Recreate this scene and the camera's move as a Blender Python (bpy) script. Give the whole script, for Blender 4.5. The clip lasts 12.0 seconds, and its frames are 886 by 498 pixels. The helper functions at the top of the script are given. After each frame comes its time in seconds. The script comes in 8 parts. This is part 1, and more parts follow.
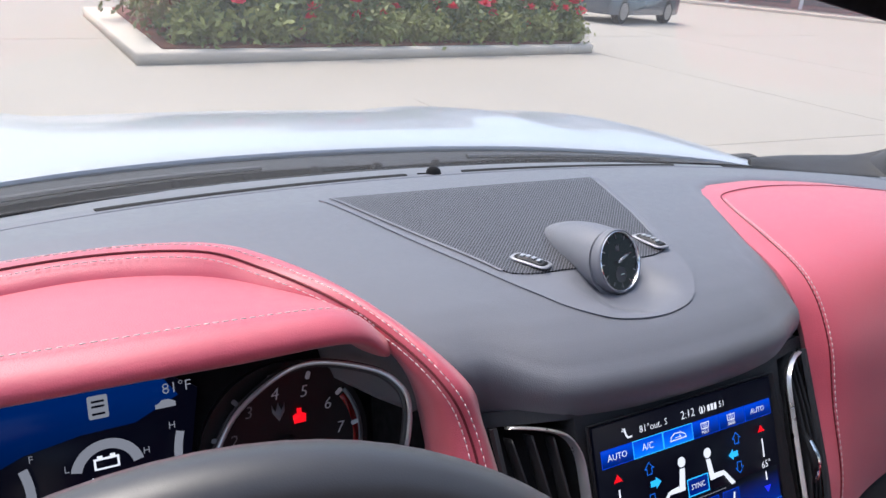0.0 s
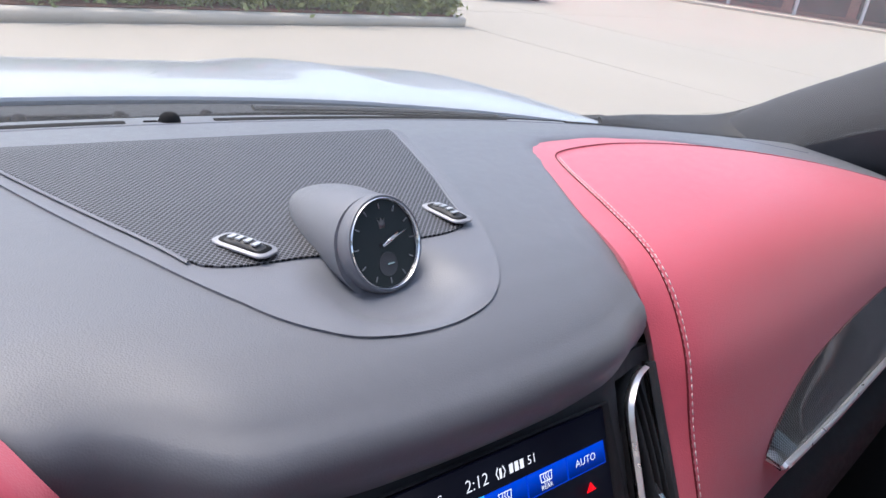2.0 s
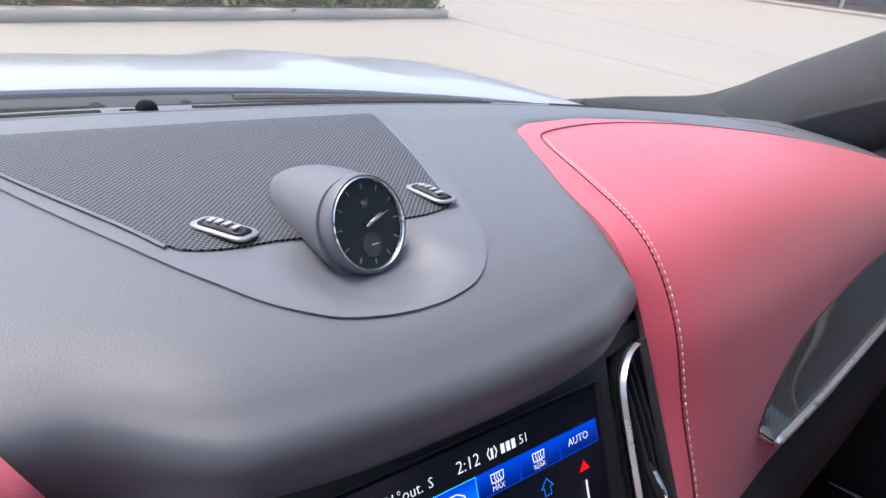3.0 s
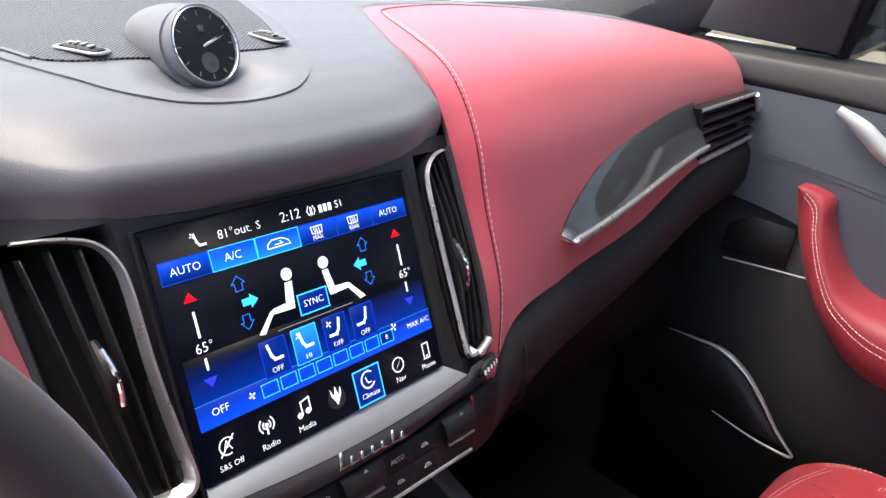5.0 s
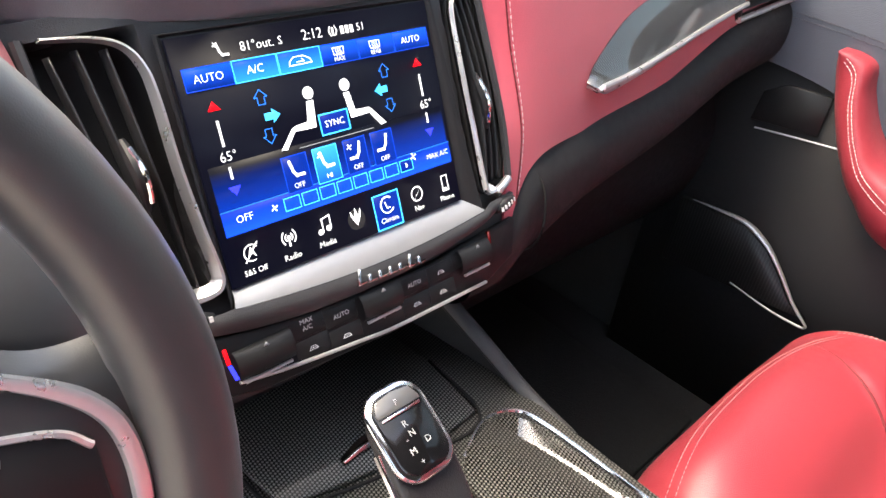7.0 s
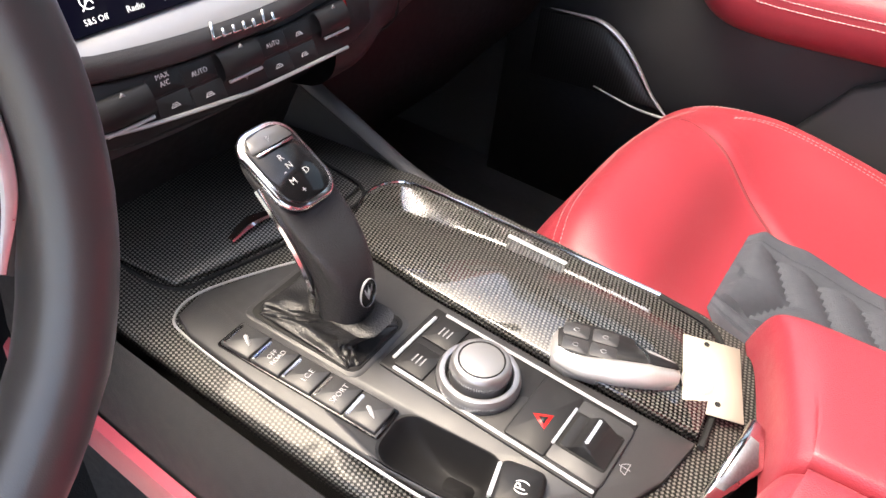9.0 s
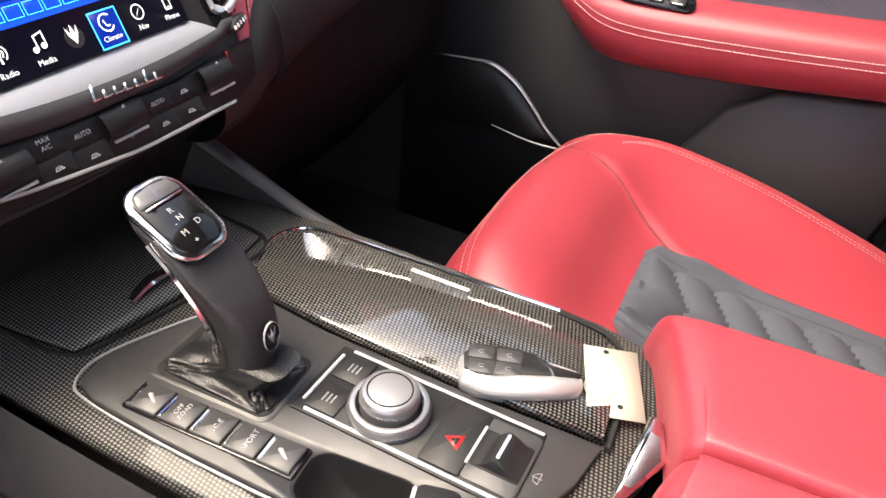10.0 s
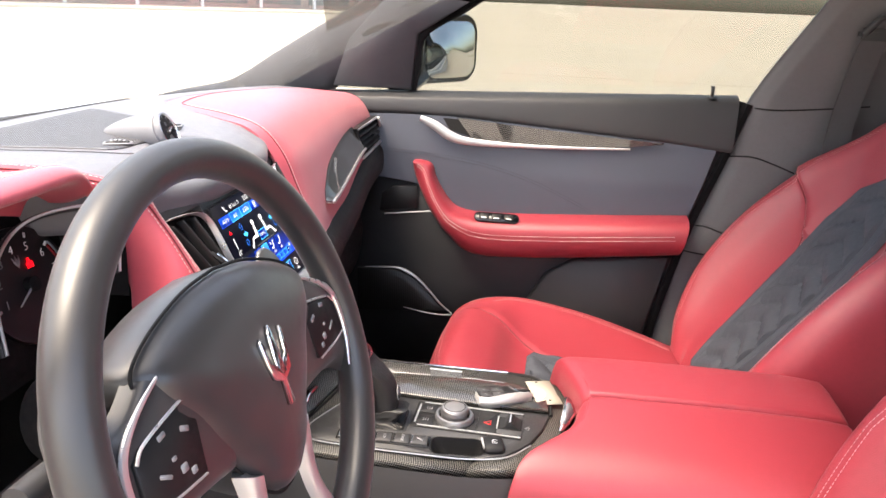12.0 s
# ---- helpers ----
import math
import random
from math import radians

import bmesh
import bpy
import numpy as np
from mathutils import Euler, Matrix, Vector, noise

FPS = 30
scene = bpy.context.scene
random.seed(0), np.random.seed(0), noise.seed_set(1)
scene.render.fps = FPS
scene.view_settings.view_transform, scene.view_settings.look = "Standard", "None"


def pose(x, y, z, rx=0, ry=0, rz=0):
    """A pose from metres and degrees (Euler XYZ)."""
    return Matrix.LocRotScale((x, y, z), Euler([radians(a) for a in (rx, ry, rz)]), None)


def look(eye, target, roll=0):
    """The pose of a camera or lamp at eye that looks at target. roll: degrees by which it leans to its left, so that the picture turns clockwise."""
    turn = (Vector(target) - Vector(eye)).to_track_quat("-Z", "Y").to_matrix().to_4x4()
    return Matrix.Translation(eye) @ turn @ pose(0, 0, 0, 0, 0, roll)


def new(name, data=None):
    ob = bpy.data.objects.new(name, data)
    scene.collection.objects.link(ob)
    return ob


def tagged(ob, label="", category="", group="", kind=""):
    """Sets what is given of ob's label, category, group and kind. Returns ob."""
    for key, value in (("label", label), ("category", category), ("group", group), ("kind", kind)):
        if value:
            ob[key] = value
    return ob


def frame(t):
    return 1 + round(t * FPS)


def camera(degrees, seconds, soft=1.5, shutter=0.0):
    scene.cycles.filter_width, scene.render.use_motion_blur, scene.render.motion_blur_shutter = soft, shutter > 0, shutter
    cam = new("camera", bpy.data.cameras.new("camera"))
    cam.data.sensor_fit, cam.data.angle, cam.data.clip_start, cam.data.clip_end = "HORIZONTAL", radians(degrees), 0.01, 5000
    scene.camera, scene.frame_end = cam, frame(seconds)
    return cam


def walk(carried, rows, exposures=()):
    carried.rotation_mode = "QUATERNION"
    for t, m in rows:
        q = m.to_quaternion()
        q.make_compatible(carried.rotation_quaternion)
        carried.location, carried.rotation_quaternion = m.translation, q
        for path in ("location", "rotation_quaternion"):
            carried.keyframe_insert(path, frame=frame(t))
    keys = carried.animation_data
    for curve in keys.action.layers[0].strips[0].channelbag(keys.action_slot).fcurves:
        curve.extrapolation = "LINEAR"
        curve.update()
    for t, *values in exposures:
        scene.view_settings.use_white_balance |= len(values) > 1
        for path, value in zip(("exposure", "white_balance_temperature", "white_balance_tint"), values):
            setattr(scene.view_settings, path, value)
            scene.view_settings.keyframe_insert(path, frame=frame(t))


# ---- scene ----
cam = camera(62.3, 12.0)
PATH = [
    (0, (-0.39, -0.268, 1.329), (0.587, 1.31, 0.584), 5.7),
    (0.5, (-0.363, -0.278, 1.323), (0.745, 1.219, 0.595), 7.2),
    (1, (-0.319, -0.266, 1.309), (0.874, 1.164, 0.58), 8.4),
    (1.5, (-0.249, -0.212, 1.277), (0.985, 1.174, 0.531), 8.9),
    (2, (-0.202, -0.164, 1.265), (1.035, 1.209, 0.498), 8.8),
    (2.5, (-0.19, -0.147, 1.259), (1.041, 1.222, 0.477), 8.3),
    (4.5, (-0.235, -0.281, 1.237), (1.147, 0.946, 0.473), 5.8),
    (5, (-0.235, -0.302, 1.216), (1.145, 0.867, 0.363), 7.0),
    (5.5, (-0.225, -0.318, 1.2), (1.125, 0.82, 0.262), 8.1),
    (6, (-0.226, -0.325, 1.187), (1.081, 0.804, 0.178), 8.6),
    (6.5, (-0.242, -0.33, 1.182), (1.018, 0.808, 0.124), 8.2),
    (7, (-0.247, -0.328, 1.186), (0.996, 0.775, 0.073), 8.1),
    (7.5, (-0.248, -0.345, 1.153), (1.013, 0.665, -0.025), 8.6),
    (9.5, (-0.291, -0.397, 1.112), (1.087, 0.289, -0.166), 6.4),
    (10, (-0.29, -0.409, 1.114), (1.202, 0.23, -0.055), 5.4),
    (10.5, (-0.309, -0.402, 1.138), (1.333, 0.135, 0.131), 4.8),
    (11, (-0.414, -0.387, 1.198), (1.363, 0.002, 0.368), 3.9),
    (11.5, (-0.588, -0.345, 1.276), (1.259, -0.055, 0.565), 3.3),
    (12, (-0.848, -0.367, 1.292), (1.026, -0.094, 0.646), 2.4),
]

walk(cam, [(t, look(eye, target, roll)) for t, eye, target, roll in PATH],
     exposures=[(0.0, 1.35, 6200, 12), (1.0, 1.45, 6200, 12), (2.5, 1.45, 6200, 12), (4.5, 1.8, 6600, 10), (5.5, 2.45, 7200, 8), (6.5, 2.9, 7400, 8), (7.5, 2.95, 7400, 10), (9.5, 2.85, 7400, 12), (10.5, 2.7, 7500, 11), (12.0, 2.62, 7500, 12)])

# ---- world and sun ----
SUN_ELEV, SUN_AZ = 64.0, 330.0
world = bpy.data.worlds.new("world")
scene.world = world
world.use_nodes = True
wn = world.node_tree
sky = wn.nodes.new("ShaderNodeTexSky")
sky.sky_type = "NISHITA"
sky.sun_disc = False
sky.sun_elevation, sky.sun_rotation = radians(SUN_ELEV), radians(SUN_AZ)
sky.air_density, sky.dust_density, sky.ozone_density = 1.0, 4.0, 1.0
wn.links.new(sky.outputs[0], wn.nodes["Background"].inputs[0])
wn.nodes["Background"].inputs[1].default_value = 0.15
sun = new("sun", bpy.data.lights.new("sun", "SUN"))
sun.data.energy, sun.data.angle, sun.data.color = 0.9, radians(30), (1.0, 0.95, 0.88)
sun.rotation_euler = (radians(90 - SUN_ELEV), 0, radians(180 - SUN_AZ))

# ---- materials ----
def mat(name, color, rough=0.5, metal=0.0, vary=0.12, grain=0.0, grain_scale=900.0, big=6.0, spec=0.5, coat=0.0, veil=0.0, emit=None, power=1.0):
    """A principled surface with slow and fine colour variation, uneven gloss and a fine relief."""
    m = bpy.data.materials.new(name)
    m.use_nodes = True
    t = m.node_tree
    p = t.nodes["Principled BSDF"]
    N, L = t.nodes.new, t.links.new
    p.inputs["Metallic"].default_value = metal
    p.inputs["Specular IOR Level"].default_value = spec
    p.inputs["Coat Weight"].default_value = coat
    p.inputs["Coat Roughness"].default_value = 0.04
    if veil:
        p.inputs["Coat Weight"].default_value, p.inputs["Coat Roughness"].default_value = veil, 0.42
        p.inputs["Sheen Weight"].default_value, p.inputs["Sheen Roughness"].default_value = veil * 0.35, 0.5
    p.inputs["Roughness"].default_value = rough
    p.inputs["Base Color"].default_value = (*color, 1)
    if emit:
        p.inputs["Specular IOR Level"].default_value = 0.1
        p.inputs["Emission Color"].default_value = (*emit, 1)
        p.inputs["Emission Strength"].default_value = power * 0.52
    tc = N("ShaderNodeTexCoord")
    if vary:
        a, b, mix = N("ShaderNodeTexNoise"), N("ShaderNodeTexNoise"), N("ShaderNodeMix")
        a.inputs["Scale"].default_value, b.inputs["Scale"].default_value = big, big * 22
        a.inputs["Detail"].default_value = b.inputs["Detail"].default_value = 4
        L(tc.outputs["Object"], a.inputs["Vector"]), L(tc.outputs["Object"], b.inputs["Vector"])
        add = N("ShaderNodeMath")
        add.operation = "ADD"
        L(a.outputs["Fac"], add.inputs[0]), L(b.outputs["Fac"], add.inputs[1])
        rng = N("ShaderNodeMapRange")
        rng.inputs["From Min"].default_value, rng.inputs["From Max"].default_value = 0.6, 1.4
        rng.inputs["To Min"].default_value, rng.inputs["To Max"].default_value = 1 - vary, 1 + vary
        L(add.outputs[0], rng.inputs["Value"])
        mix.data_type, mix.blend_type = "RGBA", "MULTIPLY"
        mix.inputs["Factor"].default_value = 1.0
        mix.inputs["A"].default_value = (*color, 1)
        L(rng.outputs[0], mix.inputs["B"])
        L(mix.outputs["Result"], p.inputs["Base Color"])
        rr = N("ShaderNodeMapRange")
        rr.inputs["From Min"].default_value, rr.inputs["From Max"].default_value = 0.3, 0.7
        rr.inputs["To Min"].default_value, rr.inputs["To Max"].default_value = max(0.02, rough * 0.88), min(1, rough * 1.12)
        L(b.outputs["Fac"], rr.inputs["Value"]), L(rr.outputs[0], p.inputs["Roughness"])
    if grain:
        v, bp = N("ShaderNodeTexVoronoi"), N("ShaderNodeBump")
        v.inputs["Scale"].default_value = grain_scale
        L(tc.outputs["Object"], v.inputs["Vector"])
        bp.inputs["Strength"].default_value, bp.inputs["Distance"].default_value = grain, 0.0006
        L(v.outputs["Distance"], bp.inputs["Height"]), L(bp.outputs[0], p.inputs["Normal"])
    return m


def mat_carbon(name, coat, bright):
    """Clear-coated 2 x 2 twill weave of dark fibre."""
    m = mat(name, (0.03, 0.03, 0.03), 0.45, 0, 0, spec=0.2, coat=coat)
    t, p = m.node_tree, m.node_tree.nodes["Principled BSDF"]
    N, L = t.nodes.new, t.links.new

    def op(kind, a, b=0.0):
        n = N("ShaderNodeMath")
        n.operation = kind
        for slot, v in ((0, a), (1, b)):
            if isinstance(v, (int, float)):
                n.inputs[slot].default_value = v
            else:
                L(v, n.inputs[slot])
        return n.outputs[0]

    p.inputs["Coat IOR"].default_value = 1.7
    tc, sp = N("ShaderNodeTexCoord"), N("ShaderNodeSeparateXYZ")
    L(tc.outputs["Object"], sp.inputs[0])
    px = op("ADD", sp.outputs[0], op("MULTIPLY", sp.outputs[2], 0.7))
    py = op("ADD", sp.outputs[1], op("MULTIPLY", sp.outputs[2], 0.7))
    x = op("MULTIPLY", op("ADD", px, py), 330.0)
    y = op("MULTIPLY", op("SUBTRACT", px, op("MULTIPLY", py, 0.8)), 500.0)
    k = op("GREATER_THAN", op("FLOORED_MODULO", op("ADD", op("FLOOR", x), op("FLOOR", y)), 2.0), 0.5)
    across = op("ABSOLUTE", op("SUBTRACT", op("FRACT", op("ADD", op("MULTIPLY", k, x), op("MULTIPLY", op("SUBTRACT", 1.0, k), y))), 0.5))
    round_ = op("SUBTRACT", 1.0, op("MULTIPLY", across, 1.7))
    tone = op("MULTIPLY", op("ADD", 0.006, op("MULTIPLY", k, bright)), round_)
    mix = N("ShaderNodeMix")
    mix.data_type = "RGBA"
    mix.inputs["A"].default_value, mix.inputs["B"].default_value = (0.0, 0.0, 0.0, 1), (1.0, 0.97, 0.90, 1)
    L(tone, mix.inputs["Factor"]), L(mix.outputs["Result"], p.inputs["Base Color"])
    return m


def mat_perforated(name, color, pitch):
    """A sheet with rows of dark round holes, every second row shifted by half."""
    m = mat(name, color, 0.45, 0, 0)
    t, p = m.node_tree, m.node_tree.nodes["Principled BSDF"]
    N, L = t.nodes.new, t.links.new
    tc, mp, v, ramp = N("ShaderNodeTexCoord"), N("ShaderNodeMapping"), N("ShaderNodeTexVoronoi"), N("ShaderNodeValToRGB")
    mp.inputs["Rotation"].default_value = (0, 0, radians(45))
    mp.inputs["Scale"].default_value = (1, 1, 0)
    v.voronoi_dimensions = "2D"
    v.inputs["Scale"].default_value, v.inputs["Randomness"].default_value = 1 / pitch, 0
    L(tc.outputs["Object"], mp.inputs[0]), L(mp.outputs[0], v.inputs["Vector"]), L(v.outputs["Distance"], ramp.inputs[0])
    ramp.color_ramp.elements[0].position, ramp.color_ramp.elements[1].position = 0.40, 0.47
    ramp.color_ramp.elements[0].color, ramp.color_ramp.elements[1].color = (0.003, 0.003, 0.003, 1), (*color, 1)
    L(ramp.outputs[0], p.inputs["Base Color"])
    bp = N("ShaderNodeBump")
    bp.inputs["Strength"].default_value, bp.inputs["Distance"].default_value = 0.8, 0.001
    L(ramp.outputs[0], bp.inputs["Height"]), L(bp.outputs[0], p.inputs["Normal"])
    return m


def mat_glass(name, tint=(1, 1, 1), gloss=0.05, haze=0.0):
    m = bpy.data.materials.new(name)
    m.use_nodes = True
    t = m.node_tree
    t.nodes.remove(t.nodes["Principled BSDF"])
    tr, gl, mx = t.nodes.new("ShaderNodeBsdfTransparent"), t.nodes.new("ShaderNodeBsdfGlossy"), t.nodes.new("ShaderNodeMixShader")
    tr.inputs[0].default_value = (*tint, 1)
    gl.inputs["Roughness"].default_value = 0.02
    mx.inputs[0].default_value = gloss
    t.links.new(tr.outputs[0], mx.inputs[1]), t.links.new(gl.outputs[0], mx.inputs[2])
    # An even translucent share stands in for the reflections that veil the windscreen.
    haze_bsdf, both = t.nodes.new("ShaderNodeBsdfTranslucent"), t.nodes.new("ShaderNodeMixShader")
    haze_bsdf.inputs[0].default_value = (0.8, 0.79, 0.76, 1)
    both.inputs[0].default_value = haze
    t.links.new(mx.outputs[0], both.inputs[1]), t.links.new(haze_bsdf.outputs[0], both.inputs[2])
    t.links.new(both.outputs[0], t.nodes["Material Output"].inputs[0])
    return m


def mat_fade(name, low, high, y0, y1, base=1.02):
    """Light of the display that fades between two heights on it."""
    m = mat(name, (0, 0, 0), 0.3, 0, 0, emit=(0, 0, 0))
    t, p = m.node_tree, m.node_tree.nodes["Principled BSDF"]
    N, L = t.nodes.new, t.links.new
    tc, sp, mr, mx = N("ShaderNodeTexCoord"), N("ShaderNodeSeparateXYZ"), N("ShaderNodeMapRange"), N("ShaderNodeMix")
    mx.data_type = "RGBA"
    L(tc.outputs["Object"], sp.inputs[0]), L(sp.outputs[2], mr.inputs["Value"])
    mr.inputs["From Min"].default_value, mr.inputs["From Max"].default_value = base + 0.906 * y0 * 0.001, base + 0.906 * y1 * 0.001
    mx.inputs["A"].default_value, mx.inputs["B"].default_value = (*low, 1), (*high, 1)
    L(mr.outputs[0], mx.inputs["Factor"]), L(mx.outputs["Result"], p.inputs["Emission Color"])
    return m


# One red leather twice: paler with windscreen glare for the dash, darkened for shadier seats.
RED = mat("red_leather_lit", (0.56, 0.075, 0.11), 0.45, 0, 0.06, 0.3, 1100, spec=0.5, veil=0.7)
REDSHADED = mat("red_leather_shaded", (0.275, 0.027, 0.041), 0.42, 0, 0.08, 0.3, 1000, spec=0.5, veil=0.09)
GREY = mat("charcoal_leather", (0.112, 0.115, 0.130), 0.5, 0, 0.08, 0.2, 1200, veil=0.5)
BLUEGREY = mat("slate_leather", (0.075, 0.085, 0.11), 0.6, 0, 0.08, 0.4, 900)
SUEDE = mat("slate_fabric", (0.040, 0.046, 0.060), 0.8, 0, 0.1, 0.5, 700)
PLASTIC = mat("black_soft_plastic", (0.036, 0.036, 0.038), 0.5, 0, 0.1, 0.25, 1400)
PLATFORM = mat("charcoal_satin_plastic", (0.17, 0.174, 0.195), 0.42, 0, 0.06, 0.2, 1600)
ROLLBLACK = mat("black_padded_vinyl", (0.018, 0.018, 0.019), 0.55, 0, 0.1, 0.25, 1400, spec=0.35)
PIANO = mat("gloss_black", (0.006, 0.006, 0.007), 0.12, 0, 0.0)
PANELGREY = mat("charcoal_switch_panel", (0.040, 0.040, 0.042), 0.42, 0, 0.06, 0.10, 1600)
KEYPAD = mat("satin_black_key", (0.014, 0.014, 0.015), 0.46, 0, 0.08, spec=0.28)
RUBBER = mat("matt_black", (0.008, 0.008, 0.009), 0.8, 0, 0.1, spec=0.2)
CHROME = mat("chrome", (0.78, 0.78, 0.78), 0.12, 1.0, 0.03)
SATIN = mat("satin_aluminium", (0.60, 0.60, 0.60), 0.42, 0.72, 0.05)
SATINBRIGHT = mat("bright_satin_chrome", (0.85, 0.85, 0.86), 0.30, 0.85, 0.03)
BARALU = mat("pale_satin_bar", (0.40, 0.40, 0.40), 0.42, 0.45, 0.04)
CARBON = mat_carbon("carbon_fibre", 1.0, 0.14)
CARBONSATIN = mat_carbon("satin_carbon_fibre", 0.12, 0.20)
MESH = mat_perforated("perforated_grille", (0.16, 0.16, 0.175), 0.0023)
INLAYMESH = mat_perforated("lacquered_mesh", (0.11, 0.115, 0.115), 0.0016)
INLAYMESH.node_tree.nodes["Principled BSDF"].inputs["Coat Weight"].default_value = 1.0
INLAYMESH.node_tree.nodes["Principled BSDF"].inputs["Coat Roughness"].default_value = 0.03
INLAYMESH.node_tree.nodes["Principled BSDF"].inputs["Coat IOR"].default_value = 1.9
MESHBLACK = mat_perforated("black_perforated_grille", (0.02, 0.02, 0.02), 0.003)
THREAD = mat("pale_thread", (0.80, 0.68, 0.66), 0.8, 0, 0.05)
SEATTHREAD = mat("pink_thread", (0.56, 0.30, 0.31), 0.8, 0, 0.05)
PINKTHREAD = mat("red_thread", (0.60, 0.13, 0.17), 0.8, 0, 0.05)
REDSEAM = mat("dark_red_seam", (0.13, 0.008, 0.014), 0.7, 0, 0.05)
DARKTHREAD = mat("dark_thread", (0.05, 0.05, 0.06), 0.8, 0, 0.05)
CARPET = mat("black_carpet", (0.022, 0.022, 0.022), 0.95, 0, 0.3, 0.8, 500)
TRIM = mat("pillar_fabric", (0.046, 0.048, 0.056), 0.85, 0, 0.15, 0.5, 800)
PILLARGREY = mat("grey_pillar_plastic", (0.12, 0.12, 0.125), 0.5, 0, 0.08, 0.25, 1400)
WEBBING = mat("grey_belt_webbing", (0.075, 0.075, 0.08), 0.7, 0, 0.05, 0.4, 1200)
LINER = mat("headliner_fabric", (0.05, 0.05, 0.053), 0.9, 0, 0.1)
GLASS = mat_glass("window_glass", (0.88, 0.89, 0.88), 0.04, 0.016)
SIDEGLASS = mat_glass("side_window_glass", (0.60, 0.615, 0.58), 0.04)
MIRROR = mat("mirror_silver", (0.55, 0.57, 0.58), 0.01, 1.0, 0)
SCUTTLE = mat("grey_scuttle_plastic", (0.034, 0.036, 0.040), 0.7, 0, 0.2, 0.3, 600, spec=0.25)
PAINT = mat("white_car_paint", (0.42, 0.45, 0.49), 0.3, 0, 0.01, coat=0.6)
TAG = mat("cream_card", (0.43, 0.415, 0.34), 0.6, 0, 0.05)
WHITE = mat("white_print", (0.75, 0.75, 0.75), 0.5, 0, 0)
DIALGREY = mat("dim_grey_print", (0.09, 0.09, 0.095), 0.5, 0, 0)
GREYPRINT = mat("grey_print", (0.24, 0.24, 0.25), 0.5, 0, 0)
LCD = mat("display_black", (0.002, 0.002, 0.003), 0.3, 0, 0, emit=(0.001, 0.0012, 0.004), power=1.0)
L_WHITE = mat("lit_white", (0, 0, 0), 0.3, 0, 0, emit=(0.68, 0.71, 0.78), power=1.0)
L_BLUE = mat("lit_blue", (0, 0, 0), 0.3, 0, 0, emit=(0.0, 0.035, 0.45), power=1.0)
L_DEEP = mat("lit_deep_blue", (0, 0, 0), 0.3, 0, 0, emit=(0.0, 0.012, 0.16), power=1.0)
L_SKY = mat("lit_light_blue", (0, 0, 0), 0.3, 0, 0, emit=(0.01, 0.16, 0.80), power=1.0)
L_CYAN = mat("lit_cyan", (0, 0, 0), 0.3, 0, 0, emit=(0.03, 0.45, 0.95), power=1.0)
L_RED = mat("lit_red", (0, 0, 0), 0.3, 0, 0, emit=(0.85, 0.005, 0.012), power=1.0)
L_GREY = mat("lit_grey", (0, 0, 0), 0.3, 0, 0, emit=(0.16, 0.17, 0.2), power=1.0)
L_BLUEARROW = mat("lit_arrow_blue", (0, 0, 0), 0.3, 0, 0, emit=(0.02, 0.03, 1.0), power=1.0)
L_DARK = mat("lit_dim", (0, 0, 0), 0.3, 0, 0, emit=(0.012, 0.012, 0.014), power=1.0)

# ---- building helpers ----
from mathutils.bvhtree import BVHTree


def ease(a, b, v):
    t = min(1, max(0, (v - a) / (b - a)))
    return t * t * (3 - 2 * t)


def spline(pts, n):
    """n points along a smooth line through the given ones."""
    P = np.array(pts, float)
    if len(P) < 3:
        return P[0] + (P[-1] - P[0]) * np.linspace(0, 1, n)[:, None]
    E = np.vstack([2 * P[0] - P[1], P, 2 * P[-1] - P[-2]])
    out = []
    for s in np.linspace(0, len(P) - 1, n):
        i = min(int(s), len(P) - 2)
        f = s - i
        a, b, c, d = E[i], E[i + 1], E[i + 2], E[i + 3]
        out.append(0.5 * (2 * b + (c - a) * f + (2 * a - 5 * b + 4 * c - d) * f * f + (3 * b - a - 3 * c + d) * f**3))
    return np.array(out)


def skin(sections, nu=40, nv=40):
    """A smooth grid of points through the sections, each a line of the same number of points."""
    rows = [spline(s, nv) for s in sections]
    cols = [spline([r[j] for r in rows], nu) for j in range(nv)]
    return np.array(cols).transpose(1, 0, 2)


def grid_bm(g, closed=False, caps=False):
    bm = bmesh.new()
    vs = [[bm.verts.new(p) for p in row] for row in g]
    m = len(vs[0])
    for a, b in zip(vs, vs[1:]):
        for j in range(m if closed else m - 1):
            bm.faces.new((a[j], a[(j + 1) % m], b[(j + 1) % m], b[j]))
    if caps:
        bm.faces.new(vs[0][::-1]), bm.faces.new(vs[-1])
    bmesh.ops.recalc_face_normals(bm, faces=bm.faces[:])
    return bm


def thicken(bm, t, out=(0, 0, 1)):
    """Gives a sheet a thickness t on its hidden side; out is the way in which it shows."""
    bm.normal_update()
    if sum((f.normal * f.calc_area() for f in bm.faces), Vector()).dot(Vector(out)) < 0:
        bmesh.ops.reverse_faces(bm, faces=bm.faces[:])
        bm.normal_update()
    rim = [(e.verts[0], e.verts[1]) if e.link_loops[0].vert == e.verts[0] else (e.verts[1], e.verts[0]) for e in bm.edges if e.is_boundary]
    faces = [list(f.verts) for f in bm.faces]
    low = {v: bm.verts.new(v.co - v.normal * t) for v in bm.verts[:]}
    for f in faces:
        bm.faces.new([low[v] for v in reversed(f)])
    for p, q in rim:
        bm.faces.new((q, p, low[p], low[q]))
    return bm


